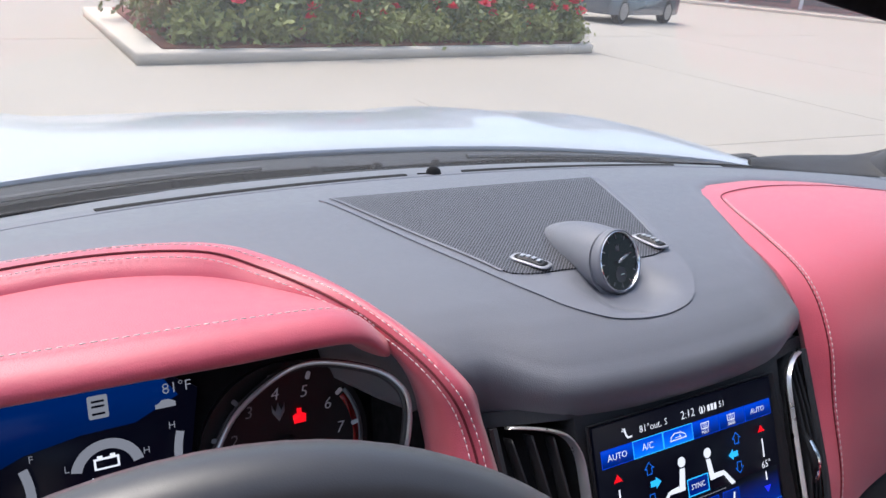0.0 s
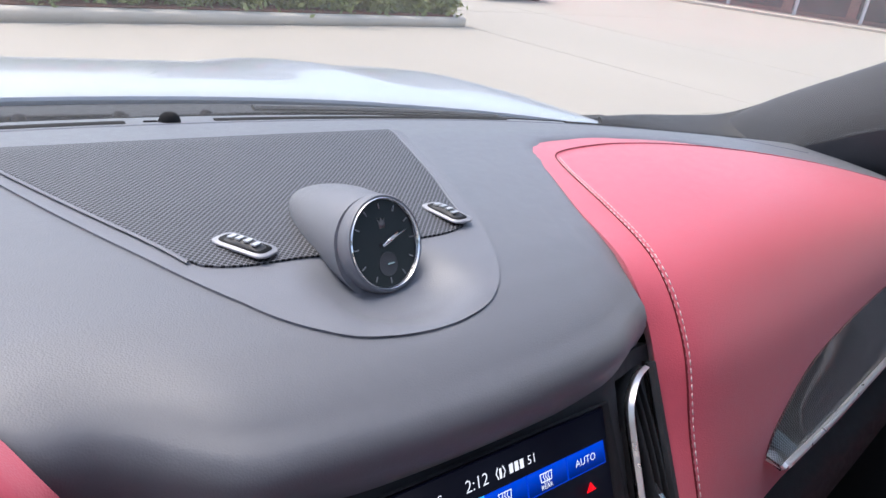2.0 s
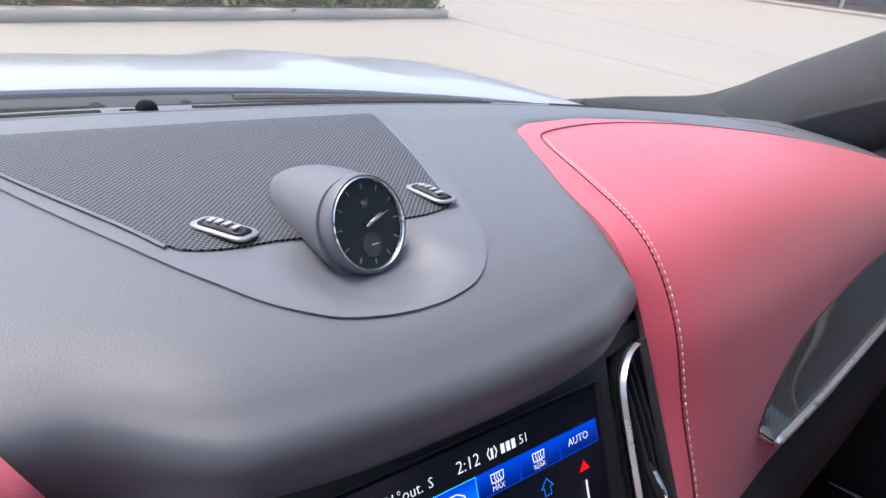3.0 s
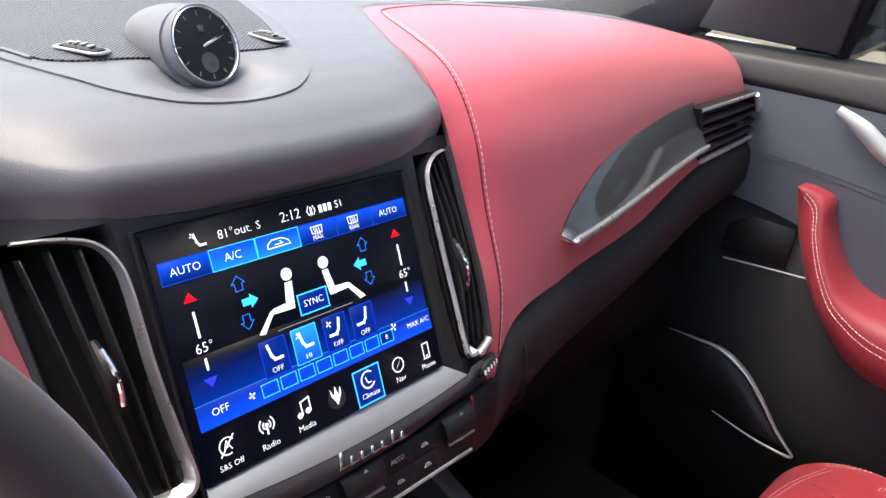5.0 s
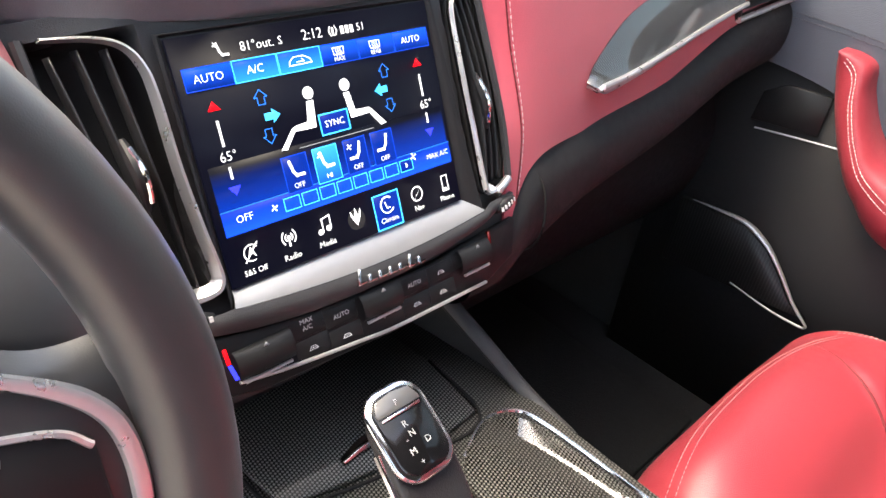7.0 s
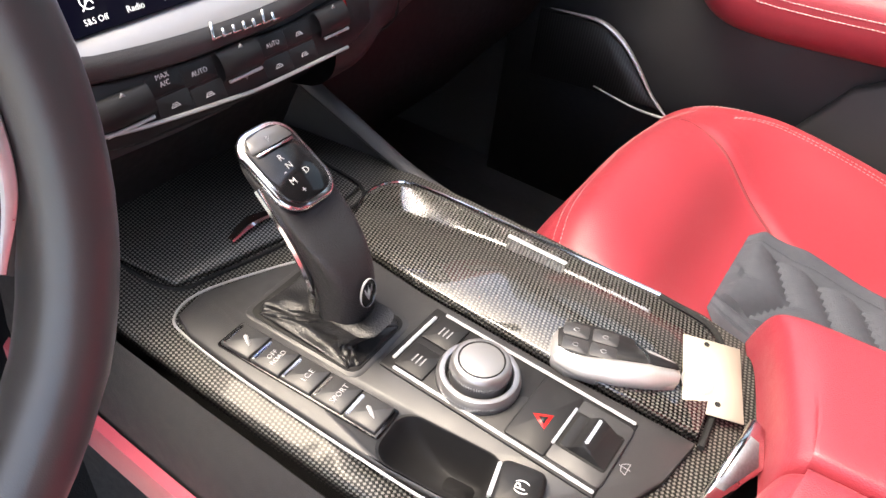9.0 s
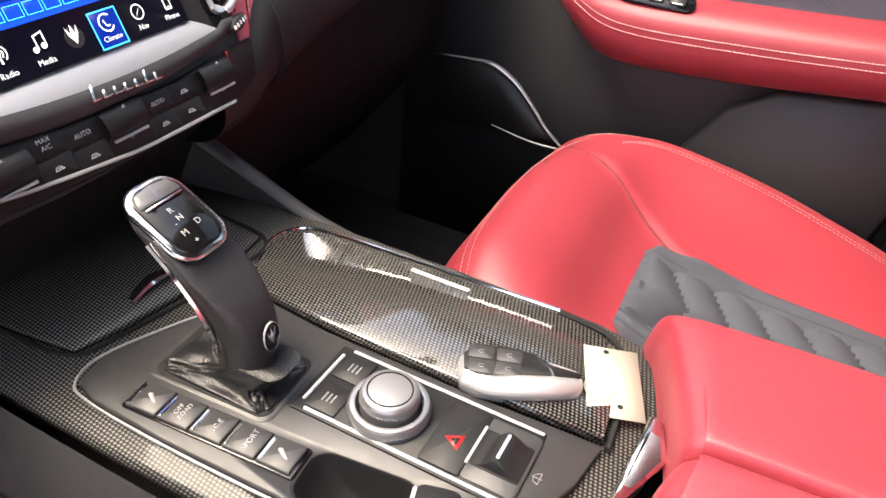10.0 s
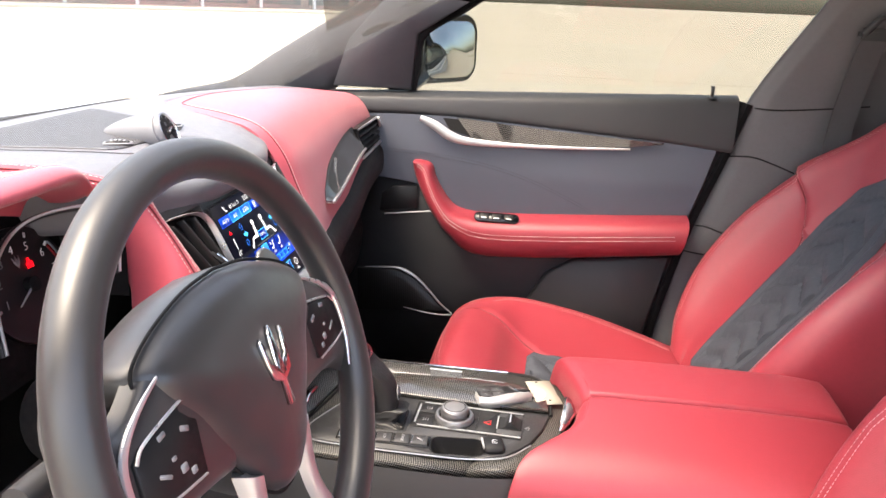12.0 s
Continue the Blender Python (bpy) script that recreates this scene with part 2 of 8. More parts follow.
def part(name, bm, material, parent=None, label="", sharp=38):
    """Links a bmesh as one mesh object, under a thing or a part if one is given."""
    lim = radians(sharp)
    for f in bm.faces:
        f.smooth = True
    for e in bm.edges:
        if len(e.link_faces) == 2 and e.calc_face_angle(0) > lim:
            e.smooth = False
    me = bpy.data.meshes.new(name)
    bm.to_mesh(me)
    bm.free()
    me.materials.append(material)
    ob = new(name, me)
    if parent:
        ob.parent = parent
        if parent.parent is None:
            ob.matrix_parent_inverse = parent.matrix_basis.inverted()
    if label:
        tagged(ob, label)
    return ob


def thing(name, at, label, category, group="", kind=""):
    ob = new(name)
    ob.empty_display_size = 0.05
    ob.matrix_basis = Matrix.Translation(at)
    return tagged(ob, label, category, group, kind)


def rrect(w, h, r, n=4):
    """A rounded rectangle round the origin, as points in a plane."""
    out = []
    r = min(r, w / 2 - 1e-5, h / 2 - 1e-5)
    for cx, cy, a in ((w / 2 - r, h / 2 - r, 0), (-w / 2 + r, h / 2 - r, 90), (-w / 2 + r, -h / 2 + r, 180), (w / 2 - r, -h / 2 + r, 270)):
        for k in range(n + 1):
            t = radians(a + 90 * k / n)
            out.append((cx + r * math.cos(t), cy + r * math.sin(t)))
    return out


def plate(pts, h, m=Matrix.Identity(4), bevel=0.0, z0=0.0, into=None):
    """A flat shape of thickness h over its plane, with its upper edge rounded."""
    bm = into or bmesh.new()
    if sum(a[0] * b[1] - b[0] * a[1] for a, b in zip(pts, list(pts[1:]) + [pts[0]])) < 0:
        pts = list(pts)[::-1]
    lo = [bm.verts.new(m @ Vector((x, y, z0))) for x, y in pts]
    cx, cy = sum(p[0] for p in pts) / len(pts), sum(p[1] for p in pts) / len(pts)
    rings = [lo]
    if bevel:
        mid = [bm.verts.new(m @ Vector((x, y, z0 + h - bevel))) for x, y in pts]
        rings.append(mid)
        n = len(pts)
        top = []
        for i, (x, y) in enumerate(pts):
            (ax, ay), (bx, by) = pts[i - 1], pts[(i + 1) % n]
            d = Vector((by - ay, -(bx - ax)))
            d = d.normalized() * bevel if d.length > 1e-9 else Vector((0, 0))
            top.append(bm.verts.new(m @ Vector((x - d.x, y - d.y, z0 + h))))
        rings.append(top)
    else:
        rings.append([bm.verts.new(m @ Vector((x, y, z0 + h))) for x, y in pts])
    for a, b in zip(rings, rings[1:]):
        for i in range(len(a)):
            j = (i + 1) % len(a)
            bm.faces.new((a[i], a[j], b[j], b[i]))
    bm.faces.new(rings[-1]), bm.faces.new(lo[::-1])
    return bm


def box(cx, cy, cz, sx, sy, sz, b=0.003, m=Matrix.Identity(4), into=None):
    """A box with rounded edges, given by its centre and sizes."""
    bm = bmesh.new()
    bmesh.ops.create_cube(bm, size=1, matrix=Matrix.Translation((cx, cy, cz)) @ Matrix.Diagonal((sx, sy, sz, 1)))
    if b:
        bmesh.ops.bevel(bm, geom=bm.edges[:], offset=min(b, 0.45 * min(sx, sy, sz)), segments=2, affect="EDGES")
    bm.transform(m)
    if into:
        me = bpy.data.meshes.new("t")
        bm.to_mesh(me), into.from_mesh(me), bm.free(), bpy.data.meshes.remove(me)
        return into
    return bm


def tube(pts, r, n=10, samples=0, closed=False, flat=1.0, up=(0, 0, 1), into=None):
    """A round or flattened bar along a line. r may be a list, one radius a point."""
    pts = [tuple(p) for p in pts]
    P = spline(pts + ([pts[0]] if closed else []), samples) if samples else np.array(pts + ([pts[0]] if closed else []), float)
    R = np.interp(np.linspace(0, 1, len(P)), np.linspace(0, 1, len(r)), r) if isinstance(r, (list, tuple)) else [r] * len(P)
    if closed:
        P, R = P[:-1], R[:-1]
    rows = []
    for i, p in enumerate(P):
        a = P[i - 1] if closed or i else P[i]
        b = P[(i + 1) % len(P)] if closed or i < len(P) - 1 else P[i]
        d = Vector(b - a).normalized()
        s = d.cross(Vector(up))
        s = s.normalized() if s.length > 1e-6 else Vector((1, 0, 0))
        w = s.cross(d)
        rows.append([Vector(p) + float(R[i]) * (math.cos(t) * s + flat * math.sin(t) * w) for t in np.linspace(0, 2 * math.pi, n, False)])
    if closed:
        rows.append(rows[0])
    bm = grid_bm(rows, True, not closed)
    if closed:
        bmesh.ops.remove_doubles(bm, verts=bm.verts[:], dist=1e-7)
    if into:
        me = bpy.data.meshes.new("t")
        bm.to_mesh(me), into.from_mesh(me), bm.free(), bpy.data.meshes.remove(me)
        return into
    return bm


def lathe(profile, m, n=40):
    """A turned shape: (radius, height) pairs round the local z axis."""
    rows = [[m @ Vector((r * math.cos(t), r * math.sin(t), z)) for t in np.linspace(0, 2 * math.pi, n, False)] for r, z in profile]
    return grid_bm(rows, True, True)


def drape(bvh, p, d, off=0.0):
    """The point where a ray from p along d meets a surface, lifted by off against the ray."""
    hit, nor, _, _ = bvh.ray_cast(Vector(p), Vector(d))
    return (hit - Vector(d) * off) if hit else Vector(p)


def stitches(line, gap=0.0075, size=0.0055, r=0.0007, up=(0, 0, 1)):
    """A row of short threads along a line, as one mesh."""
    gap, size, r = gap * 0.8, size * 0.8, r * 0.7
    P = np.array([tuple(p) for p in line], float)
    s = np.r_[0, np.cumsum(np.linalg.norm(np.diff(P, axis=0), axis=1))]
    bm = bmesh.new()
    at = lambda d: Vector([np.interp(d, s, P[:, k]) for k in range(3)])
    for d in np.arange(gap, s[-1] - size, gap):
        a, b = at(d), at(d + size)
        c = (b - a).normalized().cross(Vector(up)).normalized() * r
        w = c.cross((b - a).normalized()).normalized() * r
        q = [bm.verts.new(a + c), bm.verts.new(a - c), bm.verts.new(b - c), bm.verts.new(b + c)]
        m1, m2 = bm.verts.new((a * 3 + b) / 4 + w * 1.5), bm.verts.new((a + b * 3) / 4 + w * 1.5)
        m3, m4 = bm.verts.new((a * 3 + b) / 4 - w * 1.5), bm.verts.new((a + b * 3) / 4 - w * 1.5)
        for f in ((q[0], q[1], m1), (q[1], q[2], m2, m1), (q[2], q[3], m2), (q[3], q[0], m1, m2), (q[1], q[0], m3), (q[2], q[1], m3, m4), (q[3], q[2], m4), (q[0], q[3], m4, m3)):
            bm.faces.new(f)
    return bm


def words(text, size, m, material, parent, name="lettering", align="CENTER", shear=0.0, depth=0.0002, label=""):
    """Raised lettering in the plane of m, centred on its origin."""
    cu = bpy.data.curves.new("t", "FONT")
    cu.body, cu.size, cu.align_x, cu.align_y, cu.shear, cu.extrude, cu.resolution_u = text, size, align, "CENTER", shear, depth, 2
    cu.offset = -0.010 * size
    ob = bpy.data.objects.new("t", cu)
    scene.collection.objects.link(ob)
    me = bpy.data.meshes.new_from_object(ob.evaluated_get(bpy.context.evaluated_depsgraph_get()))
    bpy.data.objects.remove(ob)
    bm = bmesh.new()
    bm.from_mesh(me)
    bpy.data.meshes.remove(me)
    bm.transform(m)
    return part(name, bm, material, parent, label)

# ---- outside: ground, planting bed, road, cars ----
def mat_concrete():
    m = mat("pale_concrete", (0.375, 0.335, 0.28), 0.85, 0, 0.10, 0.3, 60, big=0.25)
    return m


CONCRETE = mat_concrete()
KERB = mat("kerb_concrete", (0.60, 0.53, 0.44), 0.9, 0, 0.15, 0.3, 90, big=1.2)
JOINT = mat("joint_sealant", (0.352, 0.314, 0.262), 0.9, 0, 0.2)
MULCH = mat("red_mulch", (0.16, 0.06, 0.035), 0.95, 0, 0.4, 1.0, 40, big=3)
GRASS = mat("lawn", (0.10, 0.14, 0.035), 0.9, 0, 0.3, 1.0, 30, big=1)
LEAF = mat("shrub_leaf", (0.15, 0.19, 0.075), 0.55, 0, 0.35, big=2.5)
LEAFPALE = mat("pale_leaf", (0.25, 0.27, 0.08), 0.55, 0, 0.3, big=2.5)
PETAL = mat("rose_petal", (0.75, 0.025, 0.07), 0.6, 0, 0.2, big=2.5)
TYRE = mat("tyre_rubber", (0.012, 0.012, 0.012), 0.8, 0, 0.1)
RIM = mat("alloy_rim", (0.35, 0.35, 0.36), 0.35, 0.9, 0.05)
CARGLASS = mat("dark_car_glass", (0.01, 0.012, 0.014), 0.05, 0, 0)
SHOPGLASS = mat("showroom_glass", (0.15, 0.17, 0.17), 0.1, 0, 0.3, big=0.4)
WALLBRICK = mat("showroom_wall", (0.34, 0.25, 0.22), 0.8, 0, 0.2, big=2)
DARKPAINT = mat("grey_blue_paint", (0.06, 0.075, 0.10), 0.25, 0, 0.03, coat=1.0)

bm = bmesh.new()
bmesh.ops.create_grid(bm, x_segments=8, y_segments=8, size=900)
tagged(part("ground", bm, CONCRETE), "sunlit pale concrete car park, slightly stained", "ground", kind="structure")
joints = thing("joint", (0, 7.2, 0), "dark sealed joints in the concrete paving", "joint", kind="structure")
for a, b in (((-14, 6.1), (30, 16.8)), ((3.5, -14), (3.0, 6)), ((8.5, -14), (8.2, 30)), ((13.5, -14), (13.2, 40)), ((-3, -1.2), (40, -1.0)), ((-3, 3.9), (40, 4.2)), ((4, -6), (40, -5.8))):
    d = Vector((b[0] - a[0], b[1] - a[1]))
    part("strip", box(0, 0, 0.001, d.length, 0.02, 0.004, 0, Matrix.Translation(((a[0] + b[0]) / 2, (a[1] + b[1]) / 2, 0)) @ Matrix.Rotation(math.atan2(d.y, d.x), 4, "Z")), JOINT, joints)

# planting bed: its long kerb runs a little askew to the car
BED = pose(0.75, 7.75, 0, 0, 0, 13.2)
bed = thing("planting_bed", BED.translation, "kerbed planting bed with red mulch and flowering shrubs", "planting bed", kind="structure")
outline = [(0, 0.0), (7.6, 0.0), (7.85, 0.12), (8.0, 0.4), (8.0, 4.2), (0.9, 4.2)]
inner = [(0.35, 0.18), (7.5, 0.18), (7.72, 0.3), (7.8, 0.5), (7.8, 4.0), (1.25, 4.0)]
part("kerb", plate(outline, 0.13, BED, 0.022), KERB, bed, "pale concrete kerb")
part("mulch", plate(inner, 0.03, BED, 0, 0.125), MULCH, bed, "red-brown mulch")


def rose_mesh(seed):
    """An open rose head: two rings of cupped petals round a bud."""
    rnd = random.Random(seed)
    bm = bmesh.new()
    for ring_, n_, tip, up_ in ((0, 5, 0.062, 0.012), (1, 5, 0.045, 0.035), (2, 3, 0.022, 0.05)):
        for k in range(n_):
            a = 6.283 * (k + 0.5 * ring_) / n_ + rnd.uniform(-0.2, 0.2)
            c, s_, w = math.cos(a), math.sin(a), 0.6 * tip
            q = [bm.verts.new(p) for p in ((0, 0, 0), (c * tip * 0.6 - s_ * w, s_ * tip * 0.6 + c * w, up_ * 0.8), (c * tip, s_ * tip, up_ * rnd.uniform(0.9, 1.3)), (c * tip * 0.6 + s_ * w, s_ * tip * 0.6 - c * w, up_ * 0.8))]
            bm.faces.new((q[0], q[1], q[2])), bm.faces.new((q[0], q[2], q[3]))
    me = bpy.data.meshes.new("rose")
    bm.to_mesh(me), bm.free()
    me.materials.append(PETAL)
    return me


ROSES = [rose_mesh(k) for k in range(4)]


def shrub(at, r, h, seed, flowers):
    """A loose shrub: a stem, many small leaves in clumps, and roses scattered on it."""
    rnd = random.Random(seed)
    ob = thing("rose_bush", at, "leafy green shrub with scattered red roses" if flowers else "low pale green leafy shrub", "shrub", "shrubs in the bed")
    st = bmesh.new()
    for k in range(5):
        a = rnd.uniform(0, 6.3)
        tip = Vector(at) + Vector((math.cos(a) * r * 0.6, math.sin(a) * r * 0.6, h * 0.8))
        tube([at, (Vector(at) * 0.4 + tip * 0.6) + Vector((0, 0, 0.08)), tip], [0.012, 0.004], 5, 6, into=st)
    part("stem", st, MULCH, ob)
    lv = bmesh.new()

    def leaf(bm, c, s):
        n = Vector((rnd.gauss(0, 1), rnd.gauss(0, 1), rnd.gauss(0.6, 1))).normalized()
        a = n.orthogonal().normalized()
        a.rotate(Matrix.Rotation(rnd.uniform(0, 6.3), 3, n))
        b = n.cross(a)
        q = [bm.verts.new(c + s * p) for p in (a, b * 0.45 + n * 0.12, -a, -b * 0.45 + n * 0.12)]
        bm.faces.new((q[0], q[1], q[2])), bm.faces.new((q[0], q[2], q[3]))

    for _ in range(46):
        u = Vector((rnd.gauss(0, 1), rnd.gauss(0, 1), rnd.gauss(0.35, 0.8))).normalized() * rnd.uniform(0.55, 1.0)
        c = Vector(at) + Vector((u.x * r, u.y * r, h * 0.5 + u.z * h * 0.5))
        c.z = max(c.z, at[2] + 0.05)
        for _ in range(26):
            leaf(lv, c + Vector((rnd.gauss(0, 1), rnd.gauss(0, 1), rnd.gauss(0, 1))) * 0.10, rnd.uniform(0.035, 0.075))
    part("leaves", lv, LEAF if flowers else LEAFPALE, ob, "small dense leaves")
    for _ in range(flowers):
        u = Vector((rnd.gauss(0, 1), rnd.gauss(-0.5, 0.8), rnd.gauss(0.6, 0.7))).normalized()
        c = Vector(at) + Vector((u.x * r * 1.1, u.y * r * 1.1, h * 0.55 + u.z * h * 0.55))
        me = ROSES[rnd.randrange(4)]
        r_ = new("rose", me)
        r_.parent, r_.matrix_parent_inverse = ob, ob.matrix_basis.inverted()
        r_.matrix_basis = Matrix.Translation(c) @ Matrix.Rotation(rnd.uniform(0, 6.3), 4, "Z") @ Matrix.Rotation(rnd.uniform(0, 0.9), 4, "X") @ Matrix.Scale(rnd.uniform(1.2, 2.0), 4)


rnd = random.Random(5)
n = 0
for row, y in enumerate((0.75, 1.6, 2.6)):
    for k in range(11):
        x = 0.85 + row * 0.2 + k * 0.66 + rnd.uniform(-0.12, 0.12)
        p = BED @ Vector((x, y + rnd.uniform(-0.15, 0.15), 0.17))
        shrub(tuple(p), rnd.uniform(0.40, 0.52), rnd.uniform(0.62, 0.85) + 0.05 * row, n, rnd.choice((5, 8, 11, 14)))
        n += 1
for k in range(9):
    p = BED @ Vector((0.9 + k * 0.82, 0.42, 0.17))
    shrub(tuple(p), 0.24, 0.30, 100 + k, 0)

bm = plate([(-40, 18.2), (6, 18.2), (7, 26), (-40, 26)], 0.12, Matrix.Identity(4), 0.03)
tagged(part("lawn", bm, GRASS), "mown green lawn strip beyond the car park", "lawn", kind="structure")


def parked_car(at, turn, paint, label):
    """A plain saloon: body, glasshouse, four wheels, lamps and bumper."""
    M = pose(*at, 0, 0, turn)
    ob = thing("parked_car", at, label, "car", "parked cars")
    prof = [(-2.3, 0.35), (-2.32, 0.62), (-2.2, 0.85), (-1.5, 0.93), (-0.9, 1.38), (-0.2, 1.47), (0.5, 1.42), (1.15, 0.98), (1.9, 0.86), (2.25, 0.68), (2.3, 0.4), (2.2, 0.24), (-2.2, 0.24)]
    rows = []
    for y, f, s in ((-0.9, 0.90, 0.78), (-0.86, 0.97, 0.9), (-0.70, 1.0, 1.0), (0.70, 1.0, 1.0), (0.86, 0.97, 0.9), (0.9, 0.90, 0.78)):
        rows.append([M @ Vector((x * f, y * (0.82 if z > 1.1 else 1.0), 0.24 + (z - 0.24) * (s if z > 0.9 else 1))) for x, z in prof])
    part("body", grid_bm(rows, True, True), paint, ob, sharp=50)
    for sy in (-1, 1):
        side = [(-1.2, 0.98), (-0.8, 1.32), (-0.2, 1.39), (0.42, 1.35), (0.95, 1.0)]
        part("side_window", plate(side, 0.02, M @ pose(0, sy * 0.79, 0, 90, 0, 0) @ pose(0, 0, -0.01), 0), CARGLASS, ob)
        for sx in (-1.4, 1.4):
            W = M @ pose(sx, sy * 0.80, 0.33, 90, 0, 0)
            wheel = part("wheel", lathe([(0.21, -0.1), (0.32, -0.1), (0.335, -0.06), (0.335, 0.06), (0.32, 0.11), (0.23, 0.11)], W, 28), TYRE, ob)
            part("rim", lathe([(0.22, -0.112), (0.22, 0.116), (0.17, 0.12), (0.06, 0.09), (0.03, 0.12)], W, 20), RIM, wheel)
        part("tail_lamp", box(-2.2, sy * 0.62, 0.78, 0.2, 0.34, 0.1, 0.03, M), L_REDLENS, ob)
        part("headlamp", box(2.12, sy * 0.62, 0.70, 0.2, 0.32, 0.1, 0.03, M), CHROME, ob)
    part("number_plate", box(-2.33, 0, 0.6, 0.02, 0.3, 0.13, 0.004, M), WHITE, ob)
    part("rear_window", plate([(-0.58, 0), (0.58, 0), (0.5, 0.55), (-0.5, 0.55)], 0.01, M @ pose(-1.47, 0, 0.97, 37, 0, -90), 0), CARGLASS, ob)
    part("front_window", plate([(-0.6, 0), (0.6, 0), (0.5, 0.72), (-0.5, 0.72)], 0.01, M @ pose(1.13, 0, 1.0, 33, 0, 90), 0), CARGLASS, ob)


L_REDLENS = mat("red_lens", (0.25, 0.01, 0.01), 0.2, 0, 0)
L_REDLENS2 = mat("hazard_red", (0.55, 0.02, 0.02), 0.4, 0, 0)
parked_car((15.2, 16.6, 0), 200, DARKPAINT, "dark grey-blue saloon parked across the concrete")
parked_car((10.4, 20.6, 0), 200, PAINT, "white saloon parked beyond the planting bed")
parked_car((1.25, -8.6, 0), 92, PAINT, "white saloon parked behind the car")
parked_car((4.2, -24.0, 0), 95, PAINT, "white saloon parked in the far row")
parked_car((7.4, -24.4, 0), 95, DARKPAINT, "dark saloon parked in the far row")
bm = plate([(1.5, -14.5), (22, -14.5), (22, -19.5), (1.5, -19.5)], 0.12, Matrix.Identity(4), 0.03)
tagged(part("verge", bm, GRASS), "green grass verge between parking rows", "lawn", kind="structure")

# low showroom far off beyond the paving
hall = thing("showroom", (42, 38, 0), "low brick and glass showroom behind a pale forecourt", "building", kind="structure")
HM = pose(42, 36, 0, 0, 0, -42)
part("wall", box(0, 0, 3.0, 60, 6, 6.0, 0.05, HM), WALLBRICK, hall)
part("forecourt", box(0, -6.5, 0.07, 64, 7, 0.14, 0.02, HM), KERB, hall, "pale raised walkway")
for k in range(14):
    part("window", box(-28 + k * 4.3, -3.03, 1.7, 3.6, 0.1, 2.6, 0.02, HM), SHOPGLASS, hall)
    part("post", box(-30.2 + k * 4.3, -4.6, 1.6, 0.18, 0.18, 3.2, 0.02, HM), WHITE, hall)
part("roof", box(0, -1.5, 6.2, 62, 10, 0.4, 0.05, HM), KERB, hall)

# ---- the car's shell ----
def yfront(x):
    return 0.477 - 0.30 * x * x - 0.35 * x**4


shell = thing("car_body", (0, 0.6, 0.4), "white painted bonnet, roof and pillars of the car", "car body", kind="structure")
rows = []
for x in np.linspace(-0.86, 0.86, 35):
    e = abs(x) / 0.86
    drop = 0.006 * e * e + 0.10 * max(0, e - 0.72) ** 2 * 10
    pts = [(yfront(x) * 0.92 + 0.245, 1.040), (yfront(x) * 0.92 + 0.258, 1.061), (0.87, 1.050), (1.15, 1.006), (1.5, 0.930), (1.75, 0.850), (1.86, 0.74), (1.88, 0.55)]
    ridge = 0.010 * math.exp(-((abs(x) - 0.42) / 0.05) ** 2)
    rows.append(spline([(x, y - 0.16 * e * e * (y > 1.4), z - drop * (1 + (y > 0.9)) + ridge * (0.7 < y < 1.6)) for y, z in pts], 40))
part("bonnet", thicken(grid_bm(rows), 0.01), PAINT, shell, "white bonnet with two soft ridges")
rows = [[(x, y, 1.50 + 0.06 * (1 - (x / 0.7) ** 2) - 0.09 * max(0, (y + 0.6) / 0.6) ** 2) for y in np.linspace(-0.38, -2.3, 20)] for x in np.linspace(-0.62, 0.62, 16)]
part("roof", thicken(grid_bm(rows), 0.012), PAINT, shell)
for sx in (-1, 1):
    part("front_wing", box(sx * 0.90, 1.10, 0.60, 0.10, 1.2, 0.40, 0.03), PAINT, shell)
part("kick_panel", box(0.735, 0.32, 0.68, 0.05, 0.50, 0.62, 0.01), CARPET, shell, "black footwell side panel")
part("kick_panel", box(-0.735, 0.40, 0.68, 0.05, 0.34, 0.62, 0.01), CARPET, shell)
part("tail_panel", box(0, -2.32, 0.95, 1.5, 0.06, 1.1, 0.02), PLASTIC, shell)
part("rear_side", box(0.78, -1.75, 0.75, 0.08, 1.6, 0.72, 0.03), PLASTIC, shell)
part("rear_side", box(-0.78, -1.85, 0.75, 0.08, 1.2, 0.72, 0.03), PLASTIC, shell)
part("sill", box(-0.80, -0.5, 0.36, 0.14, 2.0, 0.16, 0.03), PAINT, shell)
part("sill", box(0.80, -0.5, 0.36, 0.14, 2.0, 0.16, 0.03), PAINT, shell)
part("roof_rail", tube([(0.60, -0.30, 1.475), (0.61, -0.8, 1.55), (0.60, -1.5, 1.54), (0.57, -2.3, 1.42)], 0.05, 10, 24), TRIM, shell)
part("roof_rail", tube([(-0.60, -0.30, 1.475), (-0.61, -0.8, 1.55), (-0.60, -1.5, 1.54), (-0.57, -2.3, 1.42)], 0.05, 10, 24), TRIM, shell)
rows = [[(x, y, 1.47 + 0.06 * (1 - (x / 0.7) ** 2) - 0.09 * max(0, (y + 0.6) / 0.6) ** 2) for y in np.linspace(-0.42, -2.28, 16)] for x in np.linspace(-0.60, 0.60, 12)]
tagged(part("ceiling", thicken(grid_bm(rows), 0.008, (0, 0, -1)), LINER), "dark fabric headliner under the roof", "ceiling", kind="structure")
part("scuttle", grid_bm(skin([[(x, yfront(x) - 0.005, 1.055), (x, yfront(x) + 0.03, 1.066), (x, yfront(x) * 0.95 + 0.10, 1.064), (x, yfront(x) * 0.92 + 0.18, 1.060), (x, yfront(x) * 0.92 + 0.245, 1.048)] for x in np.linspace(-0.78, 0.78, 13)], 50, 12)), SCUTTLE, shell, "dark grey plastic scuttle panel under the windscreen")

